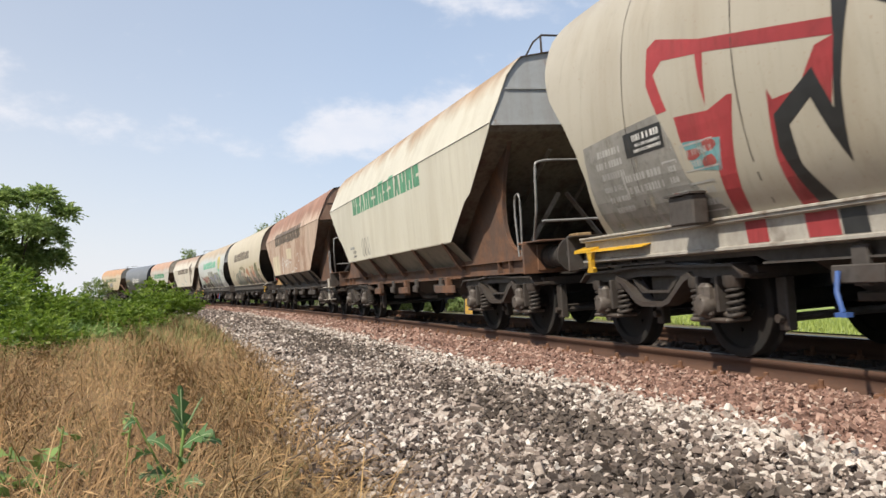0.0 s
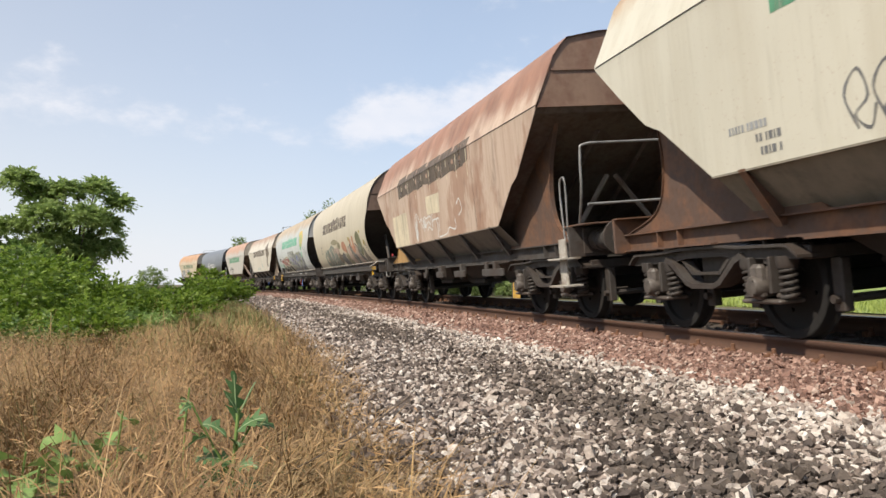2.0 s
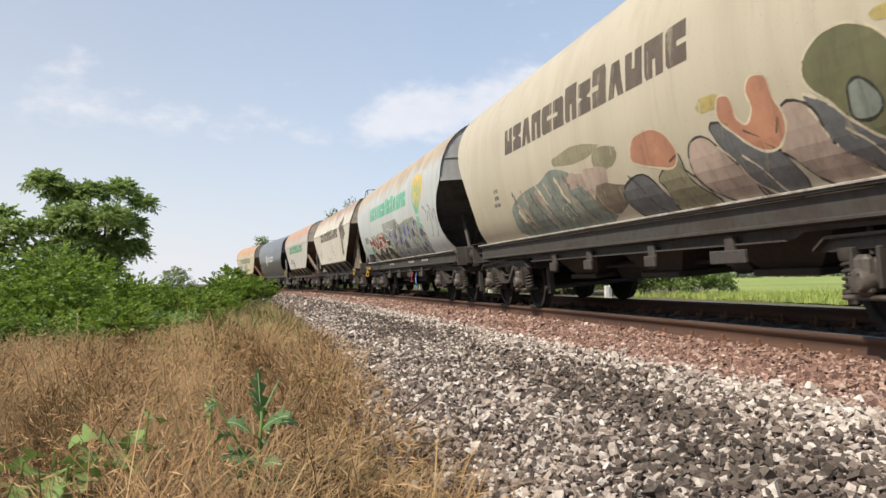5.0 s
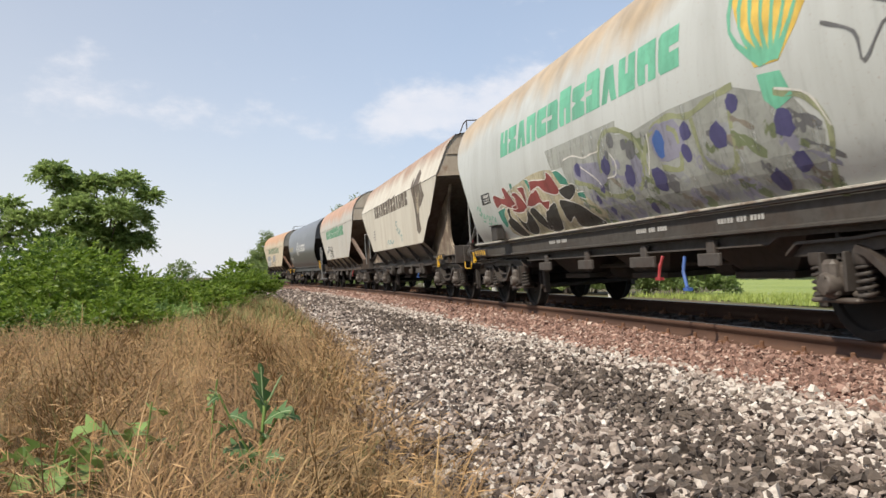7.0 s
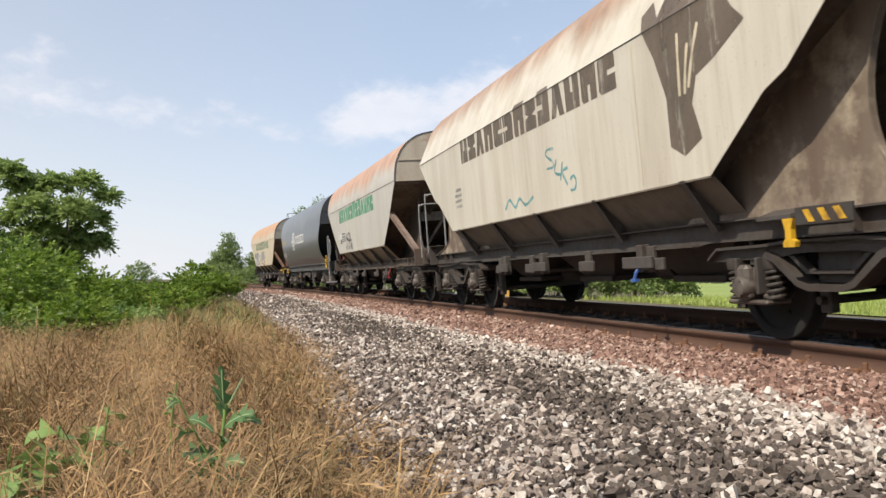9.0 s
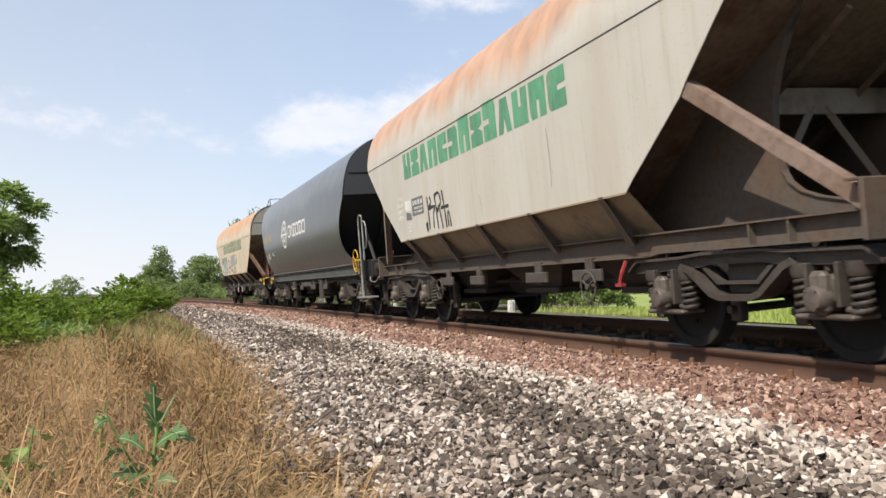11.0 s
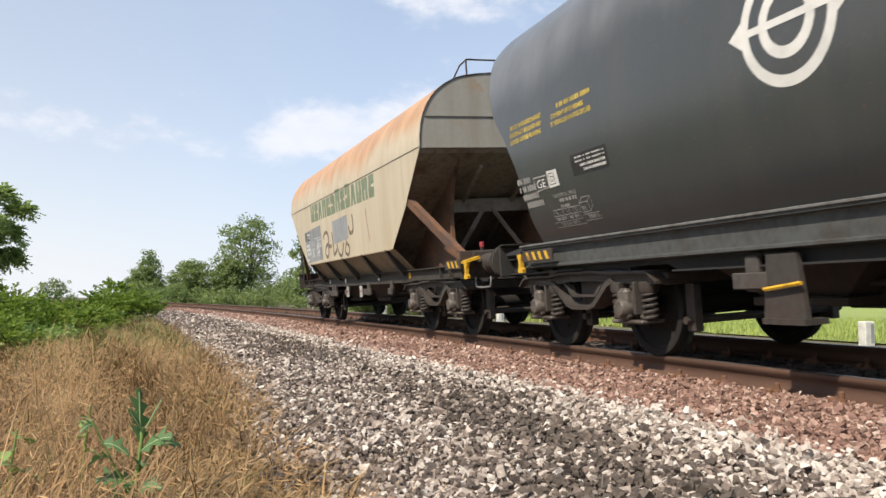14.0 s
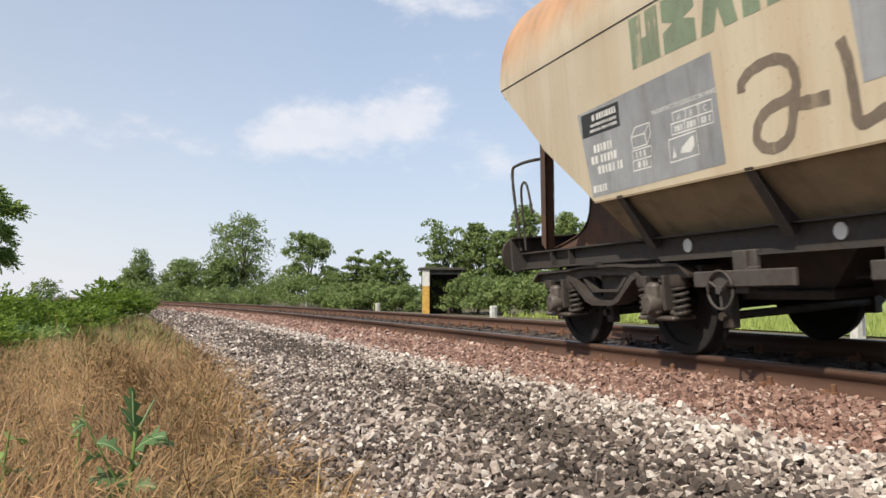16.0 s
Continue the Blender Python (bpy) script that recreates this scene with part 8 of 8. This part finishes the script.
def verge(s0, s1, o0, o1, power=1.0, tall=None):
    def place(rng, n):
        s = s0 + (s1 - s0) * rng.uniform(0, 1, n) ** power
        off = o0 + (o1 - o0) * rng.uniform(0, 1, n)
        edge = grass_edge(s) + rng.normal(0, 0.07, n)
        keep = (off < edge) & ~((off < -6.9 + 0.3 * np.sin(s)) & (s > 11.2))
        s, off = s[keep], off[keep]
        x, y = along(s, off)
        k = np.clip(0.45 + 0.55 * (edge[keep] - off) / 0.5, 0.4, 1.0) * (0.82 + 0.22 * np.sin(s * 1.7 + off * 2.2) * np.sin(off * 1.3 - s * 0.6) + 0.18 * np.sin(s * 5.1 + off * 3.7) * np.sin(off * 6.1 - s * 2.2))
        # the grass is trodden short round the thistle
        k = np.where((np.abs(x + 5.25) < 0.17) & (y > 2.7) & (y < 3.4), 0.5 * k, k)
        return x, y, np.full(len(x), -0.40), k
    return place


def tangled(base):
    """The same places, but caught at any height in the standing grass."""
    def place(rng, n):
        x, y, z, k = base(rng, n)
        return x, y, z + 0.03 + 0.27 * k * rng.uniform(0, 1, len(x)) ** 0.8, np.ones(len(x))
    return place


STRAW = leaf_material("pale_straw", (0.36, 0.205, 0.085), (0.47, 0.29, 0.13), (0.59, 0.41, 0.22), 0.8, 0.2)
blades("dry_grass", "dense dry reddish brown grass beside the ballast", 28000, verge(2.0, 11, -9.0, -4.15, 1.4), 0.40, 0.0025, DRY, 21, 2.1, "grass", 0.45)
blades("dry_grass", "tall dry golden brown grass beside the ballast", 20000, verge(10.5, 32, -10, -4.2, 1.3), 0.38, 0.005, DRY, 22, 2.0, "grass", 0.5)
blades("dry_grass", "flattened dry straw tangled in the verge", 20000, verge(2.0, 11, -9.0, -4.15, 1.4), 0.44, 0.0022, DRY, 25, 2.2, "grass", 0.8)
blades("dry_grass", "broken dry straw caught in the standing grass", 27000, tangled(verge(2.0, 13, -9.0, -4.15, 1.4)), 0.29, 0.0022, DRY, 28, 1.6, "grass", 1.15)
blades("dry_grass", "broken pale straw caught in the standing grass", 3000, tangled(verge(2.0, 13, -9.0, -4.15, 1.4)), 0.24, 0.0022, STRAW, 30, 1.6, "grass", 1.1)
blades("dry_grass", "thin pale straw stalks standing above the verge", 9000, verge(2.2, 14, -9, -4.4, 1.3), 0.40, 0.0022, STRAW, 26, 1.9, "grass", 0.45)
blades("green_grass", "half green grass mixed into the dry verge", 17000, verge(10, 42, -10, -4.6, 1.1), 0.38, 0.006, GREENISH, 23, 1.7, "grass", 0.45)
blades("green_grass", "half green grass mixed into the dry verge", 9000, verge(2.2, 12, -9, -4.4, 1.3), 0.26, 0.0028, GREENISH, 24, 1.5, "grass", 0.5)


blades("dry_grass", "dense dry reddish brown grass beside the ballast", 17000, verge(-8, 2.05, -9.0, -4.3), 0.36, 0.006, DRY, 83, 2.0, "grass", 0.6)


def ears(name, label, n, seed):
    """Drooping seed heads of wild barley over the dry grass: small bent spindles."""
    rng = np.random.RandomState(seed)
    x, y, z, k = verge(2.1, 11, -9, -4.4, 1.3)(rng, n)
    n = len(x)
    q = rng.uniform(0, 6.28, n)
    h = 0.24 + 0.16 * rng.uniform(0, 1, n) * k
    L = rng.uniform(0.035, 0.075, n)
    d = np.stack([np.cos(q), np.sin(q), rng.uniform(-0.9, 0.5, n)], 1)
    d /= np.linalg.norm(d, axis=1, keepdims=True)
    side = np.cross(d, np.array([0, 0, 1.0]))
    up = np.cross(side, d)
    p = np.stack([x, y, z + h], 1)
    w = 0.0035
    V = np.stack([p, p + d * L[:, None] * 0.4 + side * w, p + d * L[:, None] * 0.4 + up * w, p + d * L[:, None] * 0.4 - side * w, p + d * L[:, None]], 1)
    base = (np.arange(n) * 5)[:, None]
    F = np.concatenate([base + np.array([f]) for f in ((0, 1, 2), (0, 2, 3), (4, 2, 1), (4, 3, 2), (0, 3, 1), (4, 1, 3))])
    return tagged(new(name, arrays_mesh(name, V.reshape(-1, 3), F, STRAW)), label, "grass", kind="stuff")


ears("seed_heads", "drooping dry seed heads of wild barley in the verge", 4200, 27)

B = "bushes of the verge"
DENSE, LOW = "dense bright green leafy bush in dry grass", "low green bush spreading at the grass edge"
bush(DENSE, (-9.3, 15.2, -0.45), (1.7, 2.2, 1.55), 31, LEAF_BUSH, 0.085, 900, B)
bush(DENSE, (-11.6, 14.6, -0.45), (1.7, 2.2, 1.75), 35, LEAF_BUSH, 0.085, 900, B)
bush(DENSE, (-10.4, 19.0, -0.45), (2.2, 2.2, 1.75), 36, LEAF_SHADE, 0.095, 900, B)
bush(LOW, (-8.0, 18.0, -0.45), (1.2, 2.0, 1.15), 32, LEAF_BUSH, 0.085, 650, B)
bush(DENSE, (-9.3, 17.8, -0.45), (1.25, 1.6, 1.75), 57, LEAF_BUSH, 0.085, 750, B)
bush(LOW, (-7.3, 21.5, -0.45), (1.1, 2.2, 0.95), 33, LEAF_BUSH, 0.09, 560, B)
bush("green bush beside the rails, tall shoots", (-6.5, 28.5, -0.45), (1.15, 2.6, 1.5), 34, LEAF_BUSH, 0.10, 750, B)
bush(LOW, (-8.4, 27.0, -0.45), (1.5, 2.6, 1.05), 37, LEAF_SHADE, 0.10, 560, B)
bush("low green bramble in front of the taller bushes", (-9.2, 12.2, -0.45), (1.2, 1.1, 0.85), 51, LEAF_BUSH, 0.07, 560, B)
bush("low green bramble in front of the taller bushes", (-11.0, 11.6, -0.45), (1.4, 1.2, 1.0), 52, LEAF_BUSH, 0.07, 620, B)
bush("low green bramble in front of the taller bushes", (-7.9, 14.0, -0.45), (0.9, 1.4, 0.80), 53, LEAF_BUSH, 0.075, 480, B)
bush("green low weeds at the bush's foot", (-8.6, 11.9, -0.45), (1.0, 0.9, 0.42), 38, LEAF_SHADE, 0.06, 240, B)
bush("green low weeds at the bush's foot", (-7.3, 16.4, -0.45), (0.6, 1.6, 0.42), 54, LEAF_PALE, 0.06, 260, B)
bush("green low weeds at the bush's foot", (-10.2, 10.2, -0.45), (1.1, 0.8, 0.50), 55, LEAF_BUSH, 0.06, 260, B)
bush(DENSE, (-14.0, 15.0, -0.45), (1.8, 2.2, 1.7), 39, LEAF_SHADE, 0.085, 800, B)
# crowns as lobes: x, y, height, radius
tree("broad green deciduous tree behind the bushes", (-11.35, 31.0, -0.45), [(-1.7, -0.47, 4.49, 0.6), (-1.17, 0.08, 4.06, 0.63), (-0.39, -0.23, 4.17, 0.53), (0.58, 0.19, 4.3, 0.6), (1.36, 0.23, 3.81, 0.42), (-0.84, -0.78, 3.17, 0.81), (0.49, -0.88, 3.17, 0.63), (0.79, 0.61, 2.97, 0.67), (-1.97, -0.43, 2.88, 0.49), (-0.62, -0.48, 2.22, 0.88), (0.94, 0.89, 2.15, 0.53), (-1.73, -0.05, 1.95, 0.7), (-0.38, 0.61, 1.54, 0.88), (-1.18, -0.04, 0.94, 0.88), (0.27, 0.25, 2.13, 0.7)], 41, LEAF_TREE, 0.115, 4700, "", 0.36, 0.78)
tree("smaller green tree behind the bushes", (-15.6, 30.4, -0.45), [(1.28, 0.19, 3.51, 0.34), (1.64, -0.49, 2.81, 0.55), (0.69, 0.19, 3.09, 0.71), (0.14, 0.52, 2.52, 0.84), (1.46, 0.03, 2.29, 0.63), (-0.07, 0.34, 3.49, 0.71), (0.68, 0.24, 1.92, 0.84), (-0.43, -0.61, 2.85, 0.84)], 42, LEAF_TREE, 0.13, 900, "", 0.34, 0.7)
tree("distant small tree above the verge", (-18.0, 110.0, -0.45), crown_lobes(np.random.RandomState(7), "round", 3.2, 5.0), 43, LEAF_FAR, 0.26, 1800)


def seen_from(az, d):
    a = radians(az)
    return -5.17 + d * math.sin(a), d * math.cos(a)


# trees and scrub beyond the track: bearing, distance, height, width, habit
BEYOND = [(-1.08, 112, 6.95, 6.0, "cone"), (1.77, 110, 5.86, 6.5, "round"), (5.4, 96, 10.63, 7.6, "round"), (9.8, 82, 7.27, 6.2, "tiers"), (13.43, 62, 4.57, 2.1, "shoots"), (15.6, 59, 4.33, 2.5, "shoots"), (19.44, 48, 5.54, 2.7, "shoots"), (21.63, 48, 5.34, 2.7, "round"), (23.41, 46, 4.7, 1.9, "round"), (25.07, 44, 5.99, 2.4, "round"), (4.14, 94, 5.39, 3.9, "round"), (11.57, 80, 3.47, 3.3, "round"), (27.73, 43, 5.4, 2.7, "round")]
for i, (az, d, h, wd, habit) in enumerate(BEYOND):
    x, y = seen_from(az, d)
    tree("green tree beyond the track in full summer leaf", (x, y, -0.45), crown_lobes(np.random.RandomState(160 + i), habit, h, wd), 60 + i, LEAF_FAR, 0.12 + d * 0.0018, 9000, "trees beyond the track")
SCRUB = [(-1.8, 100, 2.6, 4), (0.5, 96, 2.4, 4), (2.8, 94, 2.2, 4), (5.0, 88, 2.4, 4), (7.6, 84, 3.2, 4), (9.2, 76, 3.0, 3.0), (11.4, 72, 2.2, 2.8), (12.6, 60, 1.6, 2.0), (14.4, 57, 2.4, 2.0), (16.4, 54, 1.8, 1.8), (18.4, 52, 1.6, 1.4), (21.3, 44.5, 2.3, 1.5), (22.9, 43, 2.1, 1.5), (24.6, 42, 2.4, 1.6), (26.8, 41, 2.6, 1.8), (28.6, 40, 2.0, 1.6)]
for i, (az, d, h, wd) in enumerate(SCRUB):
    x, y = seen_from(az, d)
    bush("green scrub beyond the track", (x, y, -0.45), (wd, wd * 0.8, h), 90 + i, LEAF_FAR, 0.12 + d * 0.0018, 3600, "scrub beyond the track", True)


def far_wood():
    """The hazy edge of a wood at the far side of the field."""
    rng = np.random.RandomState(77)
    n = 900
    az = np.radians(rng.uniform(24, 75, n))
    d = rng.uniform(250, 275, n)
    c = np.stack([-5.17 + d * np.sin(az), d * np.cos(az), rng.uniform(0, 1, n) ** 0.8 * (6.5 + 2.0 * np.sin(az * 60) + 1.2 * np.sin(az * 171)) - 0.4], 1)
    V, F = leaves(rng, c, 1.9, 40, 0.9)
    # greyed leaf colours, with the haze of distance painted in
    g = leaf_material("hazy_wood_leaf", (0.11, 0.15, 0.10), (0.14, 0.18, 0.115), (0.17, 0.21, 0.13))
    tagged(new("far_wood", arrays_mesh("far_wood", V, F, g)), "hazy green edge of a distant wood", "wood", kind="stuff")


far_wood()


def crop_rows():
    def place(rng, n):
        x = 10.4 + 26 * rng.uniform(0, 1, n) ** 1.4
        y = rng.uniform(-4, 36, n)
        return x, y, np.full(n, -0.42), np.ones(n)
    blades("crop", "knee-high bright green crop at the field's edge", 24000, place, 0.22, 0.014, leaf_material("crop_leaf", (0.24, 0.31, 0.06), (0.35, 0.41, 0.10), (0.47, 0.52, 0.16), 0.7, 0.35), 29, 0.7, "crop")


crop_rows()


# ------------------------------------------------------------------ hut and marker posts
def hut():
    ob = thing("trackside_hut", "small dark trackside hut with a yellow and white corner post", "hut", m=Matrix.Translation((9.9, 43.6, -0.45)) @ Matrix.Rotation(radians(-14), 4, "Z"))
    dark = rust_paint("tarred_boards", (0.035, 0.035, 0.033), (0.06, 0.05, 0.045), 0.4, 0.8)
    for name, q in (("side_wall", (-1.05, -0.97, -0.9, 0.9, 0, 2.45)), ("side_wall", (1.02, 1.1, -0.9, 0.9, 0, 2.45)), ("back_wall", (-0.97, 1.02, 0.82, 0.9, 0, 2.45)), ("lintel", (-0.97, 1.02, -0.9, -0.82, 2.2, 2.45)), ("jamb", (0.84, 1.02, -0.9, -0.82, 0, 2.2))):
        bm = bmesh.new()
        box(bm, *q, 0.006)
        part(name, bm, dark, ob)
    for k in range(7):
        bm = bmesh.new()
        box(bm, -0.95 + k * 0.28, -0.70 + k * 0.28, 0.795, 0.82, 0.05, 2.4, 0.005)
        part("board", bm, dark, ob)
    bm = bmesh.new()
    box(bm, 0.30, 0.46, -0.55, -0.50, 0.0, 1.55, 0.005)
    part("board", bm, FRAME_GREY, ob, "loose grey board leaning inside")
    bm = bmesh.new()
    box(bm, -1.25, 1.25, -1.05, 1.0, 2.45, 2.58, 0.01)
    part("roof", bm, FRAME_GREY, ob, "flat grey roof slab")
    for z0, z1, mtl, lab in ((0.0, 1.55, plain("post_yellow", (0.55, 0.33, 0.07), 0.6), "orange-yellow lower post"), (1.55, 2.45, WHITE, "white upper post")):
        bm = bmesh.new()
        box(bm, -1.12, -0.72, -0.97, -0.90, z0, z1, 0.004)
        part("corner_board", bm, mtl, ob, lab)
    bm = bmesh.new()
    box(bm, 0.5, 0.62, -0.96, -0.925, 0.0, 1.5)
    part("pipe", bm, FRAME_GREY, ob)


hut()


def marker_posts():
    con = plain("weathered_concrete", (0.55, 0.54, 0.50), 0.85, 0, 0.2)
    first = None
    for x, y in ((8.9, 33.6), (8.3, 51.5), (7.2, 71.5), (6.0, 94.0), (9.75, 14.4)):
        m = Matrix.Translation((x, y, -0.45))
        if first is None:
            first = thing("marker_post", "short pale concrete marker post beside the track", "post", "marker posts", m=m)
            bm = bmesh.new()
            box(bm, -0.14, 0.14, -0.11, 0.11, 0.0, 0.56, 0.02)
            part("post", bm, con, first)
            bm = bmesh.new()
            box(bm, 0.02, 0.10, -0.118, -0.11, 0.08, 0.50)
            part("groove", bm, GREY_PATCH, first, "grey stripe down the post")
        else:
            copy_thing(first, m)


marker_posts()


# ------------------------------------------------------------------ weeds in the foreground
def leaf_blade(bm, root, direction, length, width, lobes, bend, up=0.35, stalk=0.0, roll=0.0):
    """One leaf: folded along its rib, with lobed edges, arching over."""
    d = Vector((direction[0], direction[1], 0)).normalized()
    s = Vector((-d.y * math.cos(roll), d.x * math.cos(roll), math.sin(roll)))
    n = max(8, lobes * 5)
    rib, left, right = [], [], []
    for k in range(n + 1):
        t = k / n
        p = Vector(root) + d * (length * (t * math.cos(up) - 0.12 * bend * t * t)) + Vector((0, 0, length * (math.sin(up) * t - bend * t * t * 0.7)))
        base = math.sin(math.pi * min(1, 0.12 + t * 0.88)) ** 0.8
        w = width * base * ((0.20 + 0.80 * ((t * lobes) % 1.0) ** 1.2) if lobes else 1.0)
        w *= min(1.0, 0.12 + max(0.0, t - stalk * 0.5) / (stalk + 0.001)) if stalk else 1.0
        sweep = d * (0.25 * w)
        rib.append(bm.verts.new(p))
        left.append(bm.verts.new(p + s * w + sweep + Vector((0, 0, 0.25 * w))))
        right.append(bm.verts.new(p - s * w + sweep + Vector((0, 0, 0.25 * w))))
    for k in range(n):
        bm.faces.new((rib[k], rib[k + 1], left[k + 1], left[k]))
        bm.faces.new((rib[k + 1], rib[k], right[k], right[k + 1]))


def thistle():
    x0, y0 = -5.258, 3.30
    ob = thing("thistle", "green sow thistle with lobed leaves standing in dry grass", "weed", m=Matrix.Translation((x0, y0, -0.36)))
    bm = bmesh.new()
    tube(bm, [tuple(p) for p in curve_through([(0, 0, -0.04), (0.0, 0.0, 0.12), (0.012, 0.0, 0.26), (0.02, 0.01, 0.36)], 3)], 0.0075, 7)
    part("stem", bm, LEAF_PALE, ob, "pale green stem", 60)
    for pts in ([(0.0, 0, 0.10), (-0.06, -0.01, 0.20), (-0.115, -0.02, 0.31), (-0.155, -0.02, 0.395)], [(0.01, 0, 0.20), (0.05, 0.02, 0.26), (0.075, 0.02, 0.31)]):
        bm = bmesh.new()
        tube(bm, [tuple(p) for p in curve_through(pts, 3)], 0.0048, 6)
        part("branch", bm, LEAF_PALE, ob, "pale green stem", 60)
    # root, bearing, length, width, lobes, bend, rise, roll
    spec = [
        ((0.015, 0, 0.30), 2.0, 0.20, 0.050, 4, 0.10, 1.42, 0.5), ((0.02, 0.01, 0.33), 0.3, 0.17, 0.050, 4, 0.30, 1.15, -0.6), ((0.012, 0, 0.27), -0.3, 0.16, 0.052, 3, 0.55, 0.75, 0.7),
        ((0.075, 0.02, 0.29), 0.2, 0.09, 0.034, 3, 0.7, 0.3, 0.8), ((0.07, 0.02, 0.30), -1.2, 0.08, 0.030, 3, 0.6, 0.5, -0.6), ((0.02, 0, 0.34), 3.3, 0.11, 0.036, 3, 0.3, 1.1, -0.7),
        ((-0.155, -0.02, 0.39), 2.6, 0.06, 0.024, 3, 0.6, 0.7, 0.6), ((-0.15, -0.02, 0.38), 3.9, 0.06, 0.024, 3, 0.8, 0.2, -0.8), ((-0.12, -0.02, 0.31), -0.2, 0.10, 0.032, 3, 0.8, 0.1, 0.9), ((-0.09, -0.02, 0.26), 3.4, 0.09, 0.030, 3, 0.9, 0.2, 0.7),
        ((0.0, 0, 0.15), 3.2, 0.16, 0.052, 4, 0.6, 0.55, -0.8), ((0.0, 0, 0.10), 3.5, 0.17, 0.050, 4, 0.7, 0.25, 0.8), ((0.005, 0, 0.13), -0.5, 0.12, 0.042, 3, 0.6, 0.5, 0.8), ((0.0, 0, 0.08), 2.7, 0.15, 0.046, 4, 0.6, 0.2, -0.5),
        ((0.0, 0, 0.05), 0.4, 0.13, 0.042, 3, 0.5, 0.3, 0.6), ((0.0, 0, 0.06), -1.7, 0.15, 0.046, 4, 0.6, 0.5, 0.4), ((0.01, 0, 0.22), -1.4, 0.12, 0.042, 3, 0.7, 0.6, -0.5)]
    for root, a, long, wide, lobed, bend, rise, roll in spec:
        bm = bmesh.new()
        long, wide = long * 1.12, wide * 1.35
        leaf_blade(bm, root, (math.cos(a), math.sin(a)), long, wide, lobed, bend, rise, 0.0, roll)
        leaf = part("leaf", bm, LEAF_WEED, ob, "", 60)
        bm = bmesh.new()
        rib = [Vector(root) + Vector((math.cos(a), math.sin(a), 0)) * (long * (t * math.cos(rise) - 0.12 * bend * t * t)) + Vector((0, 0, long * (math.sin(rise) * t - bend * t * t * 0.7))) for t in (0, 0.25, 0.5, 0.75, 0.92)]
        tube(bm, rib, 0.0028, 5)
        part("midrib", bm, RIB, leaf, "pale green midrib", 60)


def young_weed(x, y, z, seed, n=5, size=0.13):
    rng = random.Random(seed)
    ob = thing("young_weed", "young broad-leaved weed, fresh green among dry straw", "weed", "young weeds", m=Matrix.Translation((x, y, -0.38)))
    bm = bmesh.new()
    tube(bm, [(0, 0, 0), (0.01, 0.01, z * 0.6), (0.03, 0.0, z)], 0.004, 6)
    part("stem", bm, LEAF_PALE, ob, "", 60)
    for k in range(n):
        a = k * 2.4 + rng.uniform(-0.4, 0.4)
        bm = bmesh.new()
        leaf_blade(bm, (0.03 * (k / n), 0, z * (0.55 + 0.45 * k / n)), (math.cos(a), math.sin(a)), size * 1.05 * rng.uniform(0.8, 1.2), size * 0.62, 2, 0.9, 0.35, 0.12, rng.choice((-1, 1)) * rng.uniform(0.1, 0.5))
        part("leaf", bm, LEAF_PALE, ob, "", 60)


def twig():
    ob = thing("twig", "thin bare brown twig leaning over the grass edge", "twig", m=Matrix.Translation((-5.0, 3.3, -0.33)))
    bm = bmesh.new()
    tube(bm, [tuple(p) for p in curve_through([(-0.15, 0.0, 0.03), (0.1, 0.1, 0.12), (0.3, 0.22, 0.2), (0.5, 0.32, 0.31)], 4)], 0.004, 5)
    part("stem", bm, BARK, ob)


thistle()
for x, y, z, sd, n, size in ((-5.72, 3.5, 0.36, 1, 4, 0.13), (-5.85, 3.25, 0.33, 2, 5, 0.14), (-5.76, 3.3, 0.29, 3, 4, 0.11), (-5.95, 3.0, 0.31, 4, 5, 0.15), (-5.83, 3.05, 0.26, 5, 4, 0.12), (-6.02, 2.9, 0.30, 6, 5, 0.14), (-5.86, 2.8, 0.30, 7, 4, 0.13), (-5.48, 3.7, 0.42, 8, 3, 0.07), (-6.29, 3.2, 0.36, 9, 5, 0.14)):
    young_weed(x, y, z, sd, n, size)
twig()


# ------------------------------------------------------------------ motion
def shift(t):
    return 6.815 * t + 0.00284 * t * t


def motions():
    times = [k * 0.5 for k in range(33)]
    for wagon, at_start in TRAIN:
        walk(wagon, [(t, rail_frame(at_start - shift(t))) for t in times])
    for k, (ws, y) in enumerate(wheelsets):
        rows, t = [], 0.0
        while t <= 16.001:
            rows.append((t, pose(0, y, R_WHEEL) @ Matrix.Rotation(-0.7 * k + shift(t) / R_WHEEL, 4, "X")))
            t += 0.1
        walk(ws, rows)


motions()
